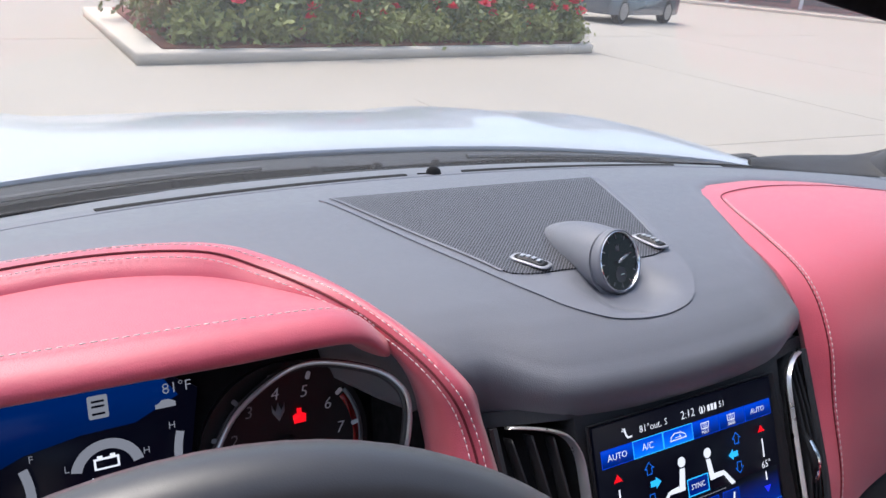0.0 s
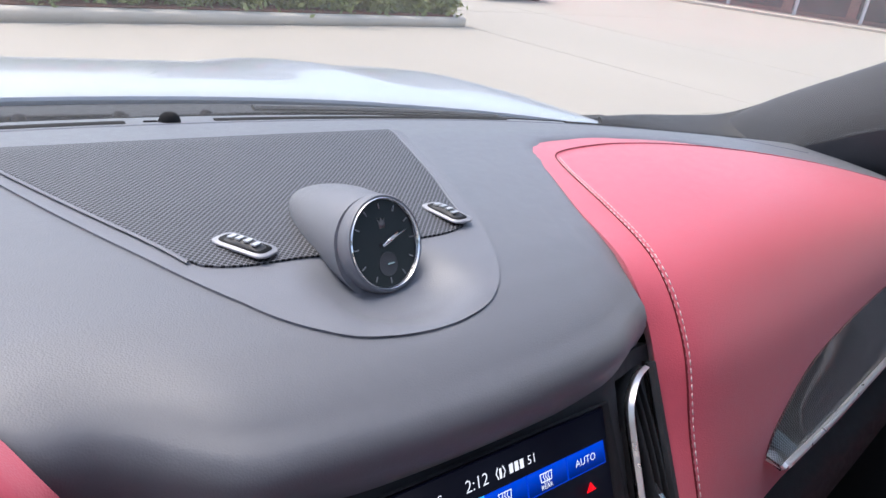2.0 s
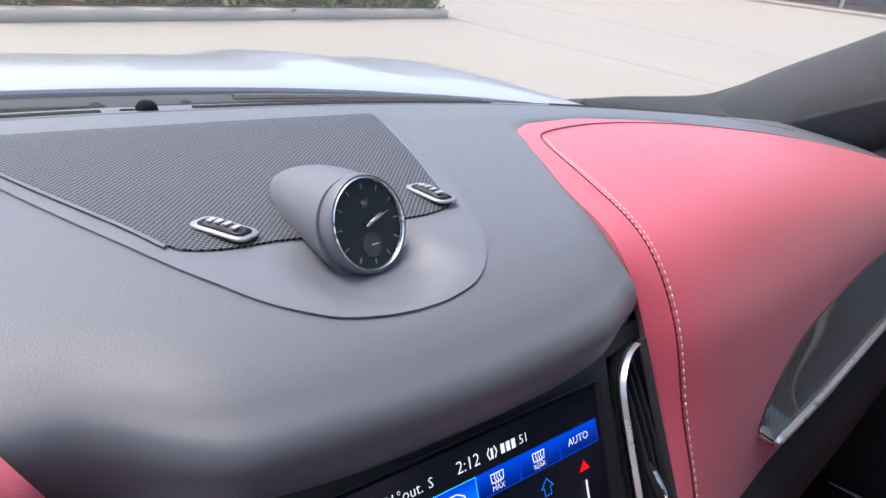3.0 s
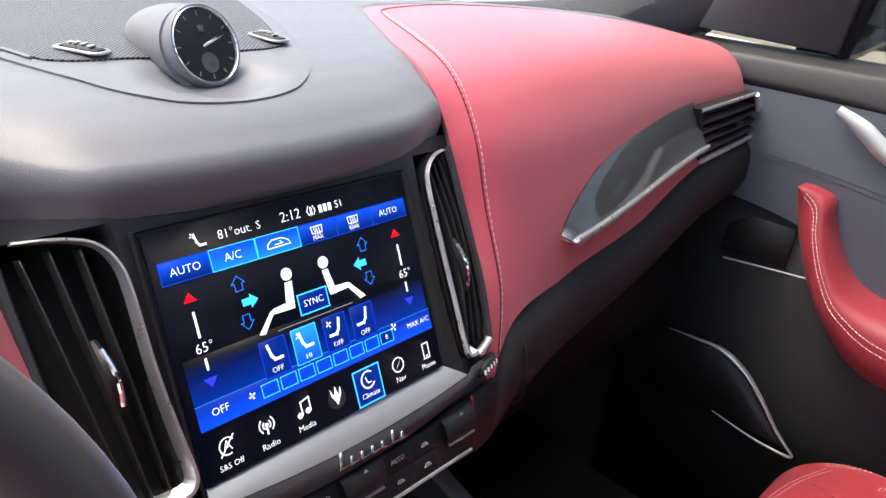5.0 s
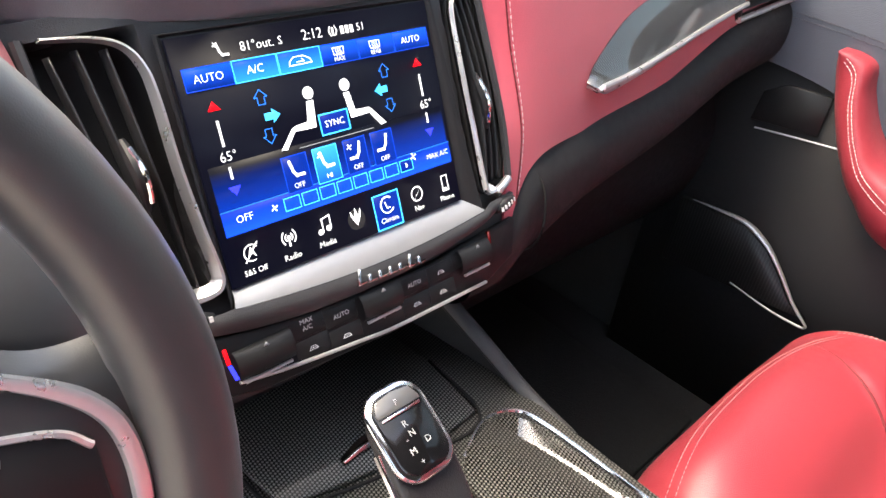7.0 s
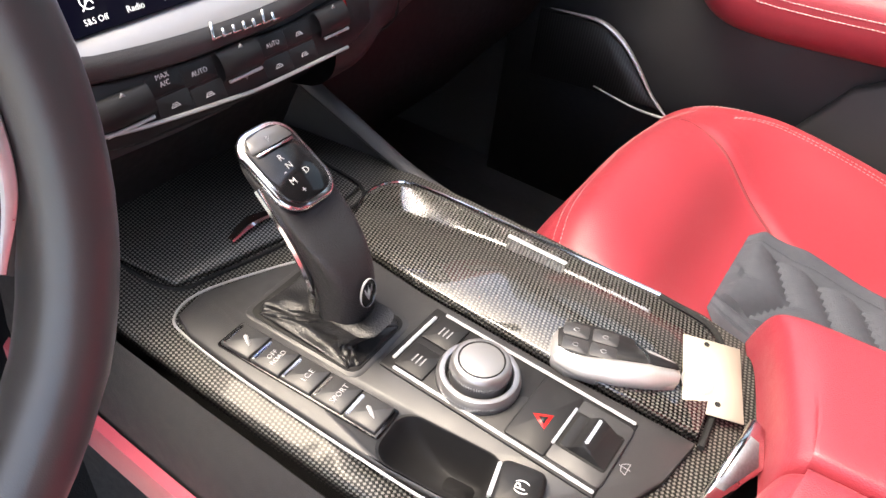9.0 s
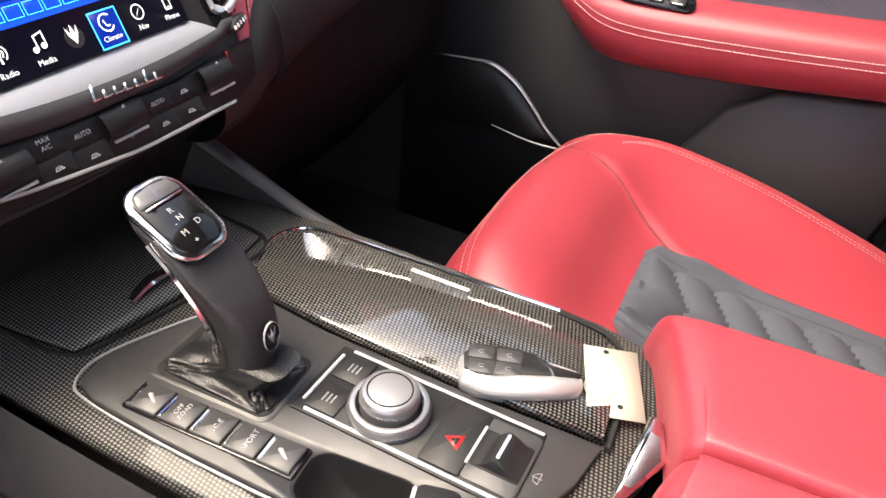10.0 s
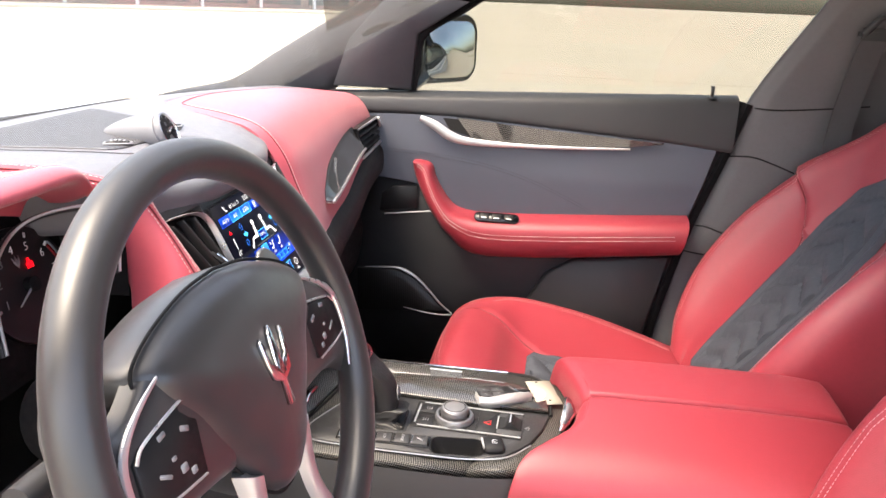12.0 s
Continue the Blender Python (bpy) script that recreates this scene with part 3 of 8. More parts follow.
# windscreen and wipers
screen = thing("windshield", (0, 0.2, 1.09), "clear curved windscreen with a black lower border", "windshield", kind="structure")
rows = []
for x in np.linspace(-0.70, 0.70, 25):
    rows.append([(x * (1 - 0.16 * s), yfront(x) + 0.035 - s * (0.80 - 0.1 * x * x), 1.072 + s * (0.43 - 0.05 * x * x)) for s in np.linspace(0, 1, 16)])
pane = part("pane", thicken(grid_bm(rows), 0.004), GLASS, screen, "clear glass")
pane.visible_shadow = False
rows = []
for x in np.linspace(-0.70, 0.70, 50):
    e = ease(0.05, 0.5, abs(x))
    rows.append([(x * (1 - 0.16 * s), yfront(x) + 0.033 - s * (0.80 - 0.1 * x * x), 1.0705 + s * (0.43 - 0.05 * x * x)) for s in np.linspace(-0.03, 0.030 + 0.030 * e, 8)])
part("black_band", thicken(grid_bm(rows), 0.002), RUBBER, screen, "black printed band along the glass")
for k in range(8):
    x = -0.50 + 0.085 * k
    part("clip", lathe([(0.0001, 0.0), (0.009, 0.0), (0.008, 0.005), (0.004, 0.009), (0.0001, 0.010)], pose(x, yfront(x) * 0.95 + 0.105, 1.0635), 12), RUBBER, screen, "small black clip")
part("lower_border", tube([(x, yfront(x) + 0.028, 1.073) for x in np.linspace(-0.70, 0.70, 30)], 0.011, 8, 0, flat=0.7), RUBBER, screen, "black rubber border")
for x0, x1 in ((-0.62, 0.02), (0.0, 0.60)):
    w = thing("windscreen_wiper", (x0, 0.55, 1.06), "black wiper blade parked at the base of the windscreen", "wiper", "windscreen wipers")
    xs = np.linspace(x0, x1, 9)
    part("blade", tube([(x, yfront(x) + 0.075 + 0.012 * i / 8, 1.066) for i, x in enumerate(xs)], [0.003, 0.007, 0.007, 0.003], 6, 24), RUBBER, w)
    part("arm", tube([(x, yfront(x) + 0.095, 1.072) for x in xs[2:7]], [0.006, 0.005], 6, 12, flat=0.5), PLASTIC, w)

# ---- dashboard ----
PROF_Y = [0.028, 0.036, 0.048, 0.07, 0.10, 0.15, 0.20, 0.31, 0.40, 0.44, 0.48, 0.51]
PROF_Z = [1.0885, 1.0930, 1.0978, 1.1035, 1.1082, 1.1120, 1.1140, 1.1160, 1.1065, 1.098, 1.088, 1.070]
SM = pose(0, 0, 1.02, 65, 0, 0)
mm = 0.001


def wrap(x, y):
    """How far the fascia's outer ends, given in millimetres, fall back from the display's plane."""
    return -(0.028 if x < 0 else 0.013) * ease(96, 152, abs(x)) * min(1, max(0, (y + 100) / 140))


def crease(x):
    """Where the pad's rolled front edge meets the fascia: depth and height."""
    x = max(-0.150, min(0.150, x))
    p = SM @ Vector((x, (40.5 + 9.5 * (x / 0.15) ** 2) * mm, -0.0035 + wrap(x * 1000, 45)))
    return p.y, p.z


def nose(x):
    """The foremost depth of the rolled edge."""
    return crease(x)[0] - 0.006 + 0.010 * min(1, abs(x) / 0.152) ** 1.6


def padz(x, y):
    """Height of the dashboard's top pad."""
    ye = y + (0.477 - yfront(x)) * ease(0.1, 0.45, y) - (nose(x) - 0.0145) * (1 - ease(0.02, 0.12, y))
    if x > 0:
        inside = min(x - np.interp(y, [0.02, 0.065, 0.13, 0.195, 0.254], [0.147, 0.153, 0.18, 0.218, 0.25]), np.interp(x, [0.25, 0.284, 0.36, 0.46, 0.56, 0.64], [0.254, 0.274, 0.274, 0.247, 0.19, 0.10]) - y)
    else:
        inside = min(-x - np.interp(y, [0.018, 0.05, 0.115, 0.185, 0.218], [0.1465, 0.166, 0.20, 0.235, 0.29]), np.interp(-x, [0.29, 0.40, 0.55, 0.66], [0.218, 0.205, 0.185, 0.16]) - y)
    return float(np.interp(ye, PROF_Y, PROF_Z)) - 0.10 * max(0, abs(x) - 0.3) ** 2 - 0.02 * ease(0.003, 0.03, inside) - 0.012 * math.exp(-(((x - 0.003) / 0.036) ** 2 + ((y - 0.096) / 0.030) ** 2) ** 2)


dash = thing("dashboard", (0, 0.25, 0.80), "two-tone dashboard in charcoal and red stitched leather", "dashboard")
rows = []
for x in np.linspace(-0.70, 0.70, 161):
    (yc, zc), yn = crease(x), nose(x)
    if x < -0.1465:
        yn = max(yn, float(np.interp(-x, [0.1465, 0.166, 0.20, 0.235, 0.29, 0.40, 0.55, 0.66], [0.02, 0.045, 0.095, 0.165, 0.198, 0.185, 0.165, 0.14])))
    yn += 0.03 * ease(0.150, 0.160, x)
    yc = max(yc, yn + 0.004)
    zt = padz(x, yn + 0.0135)
    ys = np.r_[np.linspace(yn + 0.0135, yn + 0.07, 14), np.linspace(yn + 0.08, yfront(x) + 0.03, 34)]
    roll = [(yc + 0.010, 1.06), (yc + 0.003, 1.02), (yc - 0.001, 0.93), (yn + 0.0022, 0.78), (yn + 0.0006, 0.62), (yn, 0.46), (yn + 0.0012, 0.30), (yn + 0.0044, 0.15), (yn + 0.0085, 0.06)]
    rows.append([(x, y, zt + (zc - zt) * k) for y, k in roll] + [(x, y, padz(x, y)) for y in ys])
part("top_pad", grid_bm(rows), GREY, dash, "charcoal leather top pad")


def on_pad(pts, off):
    return [(x, y, padz(x, y) + off) for x, y in pts]


def pad_patch(name, left, right, n, m, off, depth, material, parent, label=""):
    """A thin sheet on the top pad between two lines across it."""
    L_, R_ = spline(left, n), spline(right, n)
    g = [[(a[0] + (b[0] - a[0]) * t, a[1] + (b[1] - a[1]) * t) for t in np.linspace(0, 1, m)] for a, b in zip(L_, R_)]
    top = [[(x, y, padz(x, y) + off) for x, y in row] for row in g]
    bm = grid_bm(top)
    thicken(bm, depth)
    return part(name, bm, material, parent, label)


# speaker grille with its surround
SIDE = [(0.150, 0.316), (0.131, 0.262), (0.111, 0.208), (0.093, 0.165), (0.083, 0.138)]
OUT = [(0.162, 0.318), (0.142, 0.262), (0.121, 0.20), (0.096, 0.14), (0.078, 0.104), (0.062, 0.081), (0.042, 0.065), (0.02, 0.0585), (0.001, 0.057)]
pad_patch("grille_surround", [(-x, y) for x, y in OUT], OUT, 40, 24, 0.0012, 0.004, PLATFORM, dash, "satin charcoal plastic surround")
GR = SIDE + [(0.076, 0.1318), (0.066, 0.1285), (0.056, 0.1270)]
grille = pad_patch("speaker_grille", [(-x, y) for x, y in GR], GR, 40, 24, 0.0024, 0.003, MESH, dash, "perforated dark speaker grille")
for s in (-1, 1):
    part("edge_trim", tube(on_pad([(s * (x + 0.002), y) for x, y in spline(SIDE, 20)], 0.0024), 0.0013, 6, 0, flat=0.5), PLATFORM, dash)
# defroster slots
SLOT = mat("slot_black", (0.004, 0.004, 0.004), 0.8, 0, 0)
for a, b in ((-0.034, -0.34), (-0.41, -0.60), (0.036, 0.33), (0.40, 0.60)):
    xs = np.linspace(a, b, 24)
    part("defroster_slot", tube([(x, 0.397 - (0.477 - yfront(x)) * 0.95, padz(x, 0.397 - (0.477 - yfront(x)) * 0.95) + 0.0006) for x in xs], 0.0036, 6, 0, flat=0.28), SLOT, dash, "black defroster slot")
xs = np.linspace(-0.66, 0.66, 60)
part("pad_seam", tube([(x, 0.385 - (0.477 - yfront(x)) * 0.95, padz(x, 0.385 - (0.477 - yfront(x)) * 0.95) + 0.0) for x in xs], 0.0016, 5, 0, flat=0.5), PLATFORM, dash)
sensor = part("light_sensor", lathe([(0.0085, 0), (0.0085, 0.002), (0.007, 0.006), (0.004, 0.0085), (0.001, 0.0092)], pose(0.0, 0.397, 1.1055), 20), RUBBER, dash, "small black dome sensor")
part("indicator", box(-0.014, 0.399, 1.1068, 0.011, 0.003, 0.0014, 0.0006), SLOT, dash)

# balance thumbwheels on the grille
DIALFRAME = mat("grey_dial_frame", (0.34, 0.34, 0.36), 0.4, 0.3, 0.05)
for dx_, dy_, turn_ in ((-0.0545, 0.1435, 117), (0.0770, 0.1475, 96)):
    M = pose(dx_, dy_, padz(dx_, dy_) + 0.003, 0, 0, turn_)
    ring = plate(rrect(0.033, 0.0165, 0.0055), 0.0014, M, 0.0006)
    dial = part("dial_frame", ring, DIALFRAME, dash, "grey oval thumbwheel frame")
    part("dial_well", plate(rrect(0.0275, 0.0115, 0.004), 0.0003, M, 0, 0.0014), SLOT, dial)
    part("thumbwheel", grid_bm([[M @ Vector((u, 0.0045 * math.cos(t), 0.0012 + 0.0030 * math.sin(t) * (1 - (u / 0.012) ** 2))) for t in np.linspace(0.1, math.pi - 0.1, 9)] for u in np.linspace(-0.0115, 0.0115, 13)]), PLASTIC, dial)
    for k in range(4):
        part("mark", box(-0.0072 + 0.0048 * k, 0.001, 0.0043 - 12 * (0.0048 * k - 0.0072) ** 2, 0.0026, 0.0048, 0.0008, 0, M), SATIN, dial)

# clock
CM = pose(0.005, 0.1135, 1.1195, 66, 0, 9) @ Matrix.Scale(0.92, 4)
clock = thing("dashboard_clock", (0, 0.13, 1.112), "round black analogue clock in a teardrop leather pod", "clock")
rows = []
for k in range(24):
    s = k / 23
    y = 0.113 + 0.086 * s
    r = 0.0250 * (1 - s**2.2) ** 0.75 + 0.0004
    zc = 1.1190 - 0.004 * s
    lean = (1 - s) ** 1.5
    rows.append([(0.003 + r * math.cos(t) * (1.0 + 0.12 * s), y + 0.42 * r * math.sin(t) * lean, zc + r * math.sin(t) * (0.92 if math.sin(t) > 0 else 1.0)) for t in np.linspace(0, 2 * math.pi, 40, False)])
part("pod", grid_bm(rows, True, True), PLATFORM, clock, "charcoal teardrop pod")
part("bezel", lathe([(0.0270, -0.008), (0.0278, 0.0), (0.0275, 0.0035), (0.0266, 0.0054), (0.0256, 0.0054), (0.0250, 0.002)], CM, 56), PLATFORM, clock, "charcoal ring")
part("chrome_ring", lathe([(0.0257, 0.001), (0.0257, 0.0052), (0.0250, 0.0060), (0.0243, 0.0052), (0.0240, 0.002)], CM, 56), CHROME, clock, "polished ring")
face = part("face", lathe([(0.0241, 0.0022), (0.0241, 0.0035), (0.0001, 0.0035)], CM, 56), mat("clock_face", (0.020, 0.020, 0.022), 0.16, 0, 0), clock)
for k in range(12):
    part("hour_mark", box(0, 0.0208, 0.0038, 0.0007, 0.0032, 0.0004, 0, CM @ pose(0, 0, 0, 0, 0, 30 * k)), GREYPRINT, face)
part("hour_hand", plate([(-0.0008, -0.002), (0.0008, -0.002), (0.0005, 0.011), (-0.0005, 0.011)], 0.0006, CM @ pose(0, 0, 0.0042, 0, 0, -66)), CHROME, face)
part("minute_hand", plate([(-0.0008, -0.003), (0.0008, -0.003), (0.0003, 0.0165), (-0.0003, 0.0165)], 0.0006, CM @ pose(0, 0, 0.0050, 0, 0, -72)), CHROME, face)
part("small_dial", lathe([(0.0068, 0.0036), (0.0068, 0.0039), (0.0064, 0.0039), (0.0064, 0.0033)], CM @ pose(0, -0.0115, 0), 28), DIALGREY, face)
part("small_hand", box(0.0015, -0.0115, 0.0042, 0.005, 0.0008, 0.0004, 0, CM), CHROME, face)
part("emblem", plate([(-0.002, 0.0085), (0.002, 0.0085), (0.0026, 0.014), (0.0012, 0.012), (0, 0.0145), (-0.0012, 0.012), (-0.0026, 0.014)], 0.0003, CM @ pose(0, 0, 0.0036)), DIALGREY, face)

# red passenger side of the dashboard
PS = [
    [(0.250, 0.254, 1.1130), (0.218, 0.195, 1.1140), (0.180, 0.130, 1.1115), (0.155, 0.068, 1.1030), (0.1520, 0.036, 1.0690), (0.1480, 0.010, 1.02), (0.1425, -0.030, 0.957), (0.120, -0.060, 0.880)],
    [(0.284, 0.274, 1.1130), (0.255, 0.20, 1.1190), (0.225, 0.12, 1.1175), (0.203, 0.058, 1.103), (0.193, 0.020, 1.066), (0.188, -0.002, 1.015), (0.183, -0.022, 0.966), (0.170, -0.036, 0.934)],
    [(0.360, 0.274, 1.113), (0.340, 0.195, 1.1235), (0.320, 0.115, 1.122), (0.305, 0.056, 1.104), (0.295, 0.022, 1.064), (0.287, 0.004, 1.018), (0.280, -0.008, 0.972), (0.272, -0.015, 0.934)],
    [(0.460, 0.247, 1.111), (0.450, 0.175, 1.1215), (0.440, 0.105, 1.118), (0.430, 0.056, 1.101), (0.420, 0.028, 1.066), (0.412, 0.012, 1.02), (0.405, 0.002, 0.98), (0.400, -0.003, 0.940)],
    [(0.560, 0.19, 1.106), (0.560, 0.135, 1.114), (0.556, 0.085, 1.109), (0.550, 0.05, 1.092), (0.545, 0.030, 1.062), (0.541, 0.021, 1.03), (0.540, 0.012, 1.0), (0.540, 0.006, 0.978)],
    [(0.640, 0.10, 1.100), (0.652, 0.075, 1.100), (0.660, 0.05, 1.092), (0.664, 0.033, 1.076), (0.666, 0.022, 1.055), (0.667, 0.016, 1.035), (0.667, 0.012, 1.012), (0.667, 0.010, 0.99)],
]
pas = skin(PS, 70, 60)
bm = grid_bm(pas)
PASB = BVHTree.FromBMesh(bm)
thicken(bm, 0.006, (0, -1, 1))
pad = part("passenger_pad", bm, RED, dash, "stitched red leather passenger panel")
def on_pas(i, j):
    i0, j0 = min(int(i), 68), min(int(j), 58)
    u, v = i - i0, j - j0
    return (pas[i0][j0] * (1 - u) + pas[i0 + 1][j0] * u) * (1 - v) + (pas[i0][j0 + 1] * (1 - u) + pas[i0 + 1][j0 + 1] * u) * v


for off in (0.0, 1.0):
    path = spline([(7.6 + off, 59), (7.6 + off, 45), (7.4 + off, 30), (7.0 + off, 18), (7.2 + off, 11), (9.2 + off, 7.0 + 0.3 * off), (13, 5.2 + 0.4 * off), (24, 4.6 + 0.5 * off), (40, 4.6 + 0.5 * off), (60, 5.0 + 0.5 * off), (67, 5.4 + 0.5 * off)], 160)
    line = [on_pas(i, j) + np.array([0, -0.0004, 0.0008]) for i, j in path]
    part("stitching", stitches(line[:86], 0.0062, 0.0046, 0.00045, (0, -0.5, 0.8)), THREAD, pad)
    part("stitching", stitches(line[86:], 0.0062, 0.0050, 0.0004, (0, -0.5, 0.8)), PINKTHREAD, pad, "tone-on-tone stitching")
    if off == 0:
        part("seam", tube([p + np.array([0.0, 0, -0.0004]) for p in line], 0.0007, 5), REDSEAM, pad)


def on_face(x, z, off):
    return drape(PASB, (x, -0.3, z), (0, 1, 0), off)


# dark grey blade with its bright lower edge, on the red face
blade = thing("dash_inlay", (0.4, 0.0, 0.96), "almond-shaped glossy grey mesh inlay with a bright lower edge", "trim inlay")
top = spline([(0.258, 0.976), (0.276, 0.992), (0.325, 1.0185), (0.39, 1.0335), (0.47, 1.045), (0.535, 1.050)], 40)
low = spline([(0.258, 0.975), (0.31, 0.9765), (0.37, 0.983), (0.45, 0.994), (0.545, 1.006)], 40)
rows = [[on_face(a[0] + (b[0] - a[0]) * t, a[1] + (b[1] - a[1]) * t, 0.002 + 0.012 * t) for t in np.linspace(0, 1, 12)] for a, b in zip(top, low)]
part("inlay", thicken(grid_bm(rows), 0.004, (0, -1, 0)), INLAYMESH, blade, "grey mesh blade under glossy lacquer")
rows = []
for k, a in enumerate(low):
    w_ = (0.0105 - 0.0055 * k / 39) * min(1, (k + 1.5) / 4)
    rows.append([on_face(a[0], a[1] + 0.001 - w_ * t, 0.0135 + 0.0022 * math.sin(math.pi * min(1, t * 1.15)) - 0.012 * (t > 0.95)) for t in np.linspace(0, 1, 8)])
part("bright_edge", thicken(grid_bm(rows), 0.002, (0, -1, 0)), SATINBRIGHT, blade, "satin bright edge strip")
part("bright_bead", tube([on_face(a[0], a[1] + 0.0005, 0.0155) for a in low[1:]], 0.0027, 8), SATINBRIGHT, blade, "polished bead along the strip")

# outer air vent
def slat_vent(name, corners, label):
    """A four-slat outlet between four corners: upper left, upper right, lower right, lower left."""
    ob = thing(name, corners[3], label, "air vent")
    A, B, C, D = (Vector(c) for c in corners)
    at = lambda u, v: (A * (1 - u) + B * u) * (1 - v) + (D * (1 - u) + C * u) * v
    n = (B - A).cross(D - A).normalized()
    if n.y > 0:
        n = -n
    def ring(k):
        pts = [(k, k), (0.5, k * 0.8), (1 - k, k), (1 - k * 0.7, 0.5), (1 - k, 1 - k), (0.5, 1 - k * 0.8), (k, 1 - k), (k * 0.7, 0.5)]
        return [at(u, v) for u, v in pts]
    outer, inner = ring(0.0), ring(0.07)
    rows = [[p - n * 0.012 for p in outer], [p + n * 0.001 for p in outer], [p + n * 0.0025 for p in ring(0.03)], [p + n * 0.001 for p in inner], [p - n * 0.011 for p in inner]]
    part("housing", grid_bm(rows, True, True), KEYPAD, ob, "black housing")
    for v in (0.24, 0.42, 0.60, 0.78):
        part("slat", tube([at(0.07, v) - n * 0.002, at(0.5, v) + n * 0.0005, at(0.93, v) - n * 0.002], 0.0062, 8, 8, flat=0.18, up=(A - D) + n * 0.02), PLASTIC, ob)
    part("slider", box(*(at(0.62, 0.52) + n * 0.004), 0.02, 0.006, 0.007, 0.002), KEYPAD, ob)
    part("bright_strip", tube([at(0.03, 0.04) + n * 0.002, at(0.5, 0.03) + n * 0.003, at(0.95, 0.03) + n * 0.002], 0.0021, 8, 12), SATINBRIGHT, ob, "chrome upper strip")
    part("bright_strip", tube([at(0.0, 0.98) + n * 0.002, at(0.5, 0.98) + n * 0.003, at(0.95, 0.95) + n * 0.003, at(0.985, 0.6) + n * 0.002, at(0.97, 0.06) + n * 0.002], 0.0034, 8, 24), SATINBRIGHT, ob, "chrome lower strip")


slat_vent("air_vent", [(0.530, 0.014, 1.046), (0.658, 0.004, 1.055), (0.698, 0.002, 1.001), (0.550, 0.006, 0.985)], "outer air vent with four black slats and chrome strips")

# black roll, glovebox and knee area below the red panel
rows = [[(0.098, -0.046, 0.880), (0.098, -0.056, 0.868), (0.098, -0.050, 0.845), (0.098, -0.02, 0.828), (0.098, 0.06, 0.82)],
        [(0.128, -0.048, 0.896), (0.130, -0.060, 0.880), (0.130, -0.055, 0.852), (0.130, -0.02, 0.832), (0.130, 0.06, 0.82)],
        [(0.165, -0.030, 0.938), (0.165, -0.050, 0.912), (0.165, -0.050, 0.868), (0.165, -0.015, 0.838), (0.165, 0.07, 0.82)],
        [(0.20, -0.022, 0.938), (0.20, -0.042, 0.914), (0.20, -0.044, 0.872), (0.20, -0.010, 0.843), (0.20, 0.07, 0.82)],
        [(0.27, -0.009, 0.940), (0.27, -0.030, 0.919), (0.27, -0.033, 0.880), (0.27, 0.0, 0.852), (0.27, 0.08, 0.82)],
        [(0.42, 0.004, 0.948), (0.42, -0.018, 0.930), (0.42, -0.020, 0.895), (0.42, 0.012, 0.868), (0.42, 0.09, 0.835)],
        [(0.56, 0.012, 0.985), (0.56, -0.010, 0.968), (0.56, -0.010, 0.925), (0.56, 0.02, 0.893), (0.56, 0.09, 0.85)],
        [(0.70, 0.012, 1.004), (0.70, -0.006, 0.985), (0.70, -0.005, 0.94), (0.70, 0.025, 0.905), (0.70, 0.09, 0.87)]]
part("lower_roll", grid_bm(skin(rows, 40, 20)), ROLLBLACK, dash, "black padded roll under the red panel")
part("roll_joint", tube([(0.176, -0.024, 0.938), (0.176, -0.0495, 0.914), (0.176, -0.0515, 0.87), (0.176, -0.02, 0.842)], 0.0012, 5, 16), SLOT, dash, "joint in the roll")
part("glovebox", grid_bm(skin([[(x, 0.06, 0.86), (x, 0.02 + 0.02, 0.80), (x, 0.06, 0.70), (x, 0.14, 0.60), (x, 0.22, 0.50)] for x in (0.14, 0.3, 0.5, 0.70)], 12, 20)), KEYPAD, dash, "black glovebox")
part("dash_end", box(0.705, 0.19, 0.89, 0.03, 0.34, 0.26, 0.01), PLASTIC, dash)
part("dash_end", box(-0.705, 0.19, 0.89, 0.03, 0.34, 0.26, 0.01), PLASTIC, dash)
part("knee_panel", grid_bm(skin([[(x, 0.05, 0.90), (x, 0.03, 0.84), (x, 0.08, 0.72), (x, 0.18, 0.58)] for x in (-0.70, -0.4, -0.13)], 12, 12)), PLASTIC, dash, "black knee panel below the wheel")
part("footwell_front", box(0.0, 0.55, 0.72, 1.5, 0.04, 0.66, 0.01), CARPET, dash)

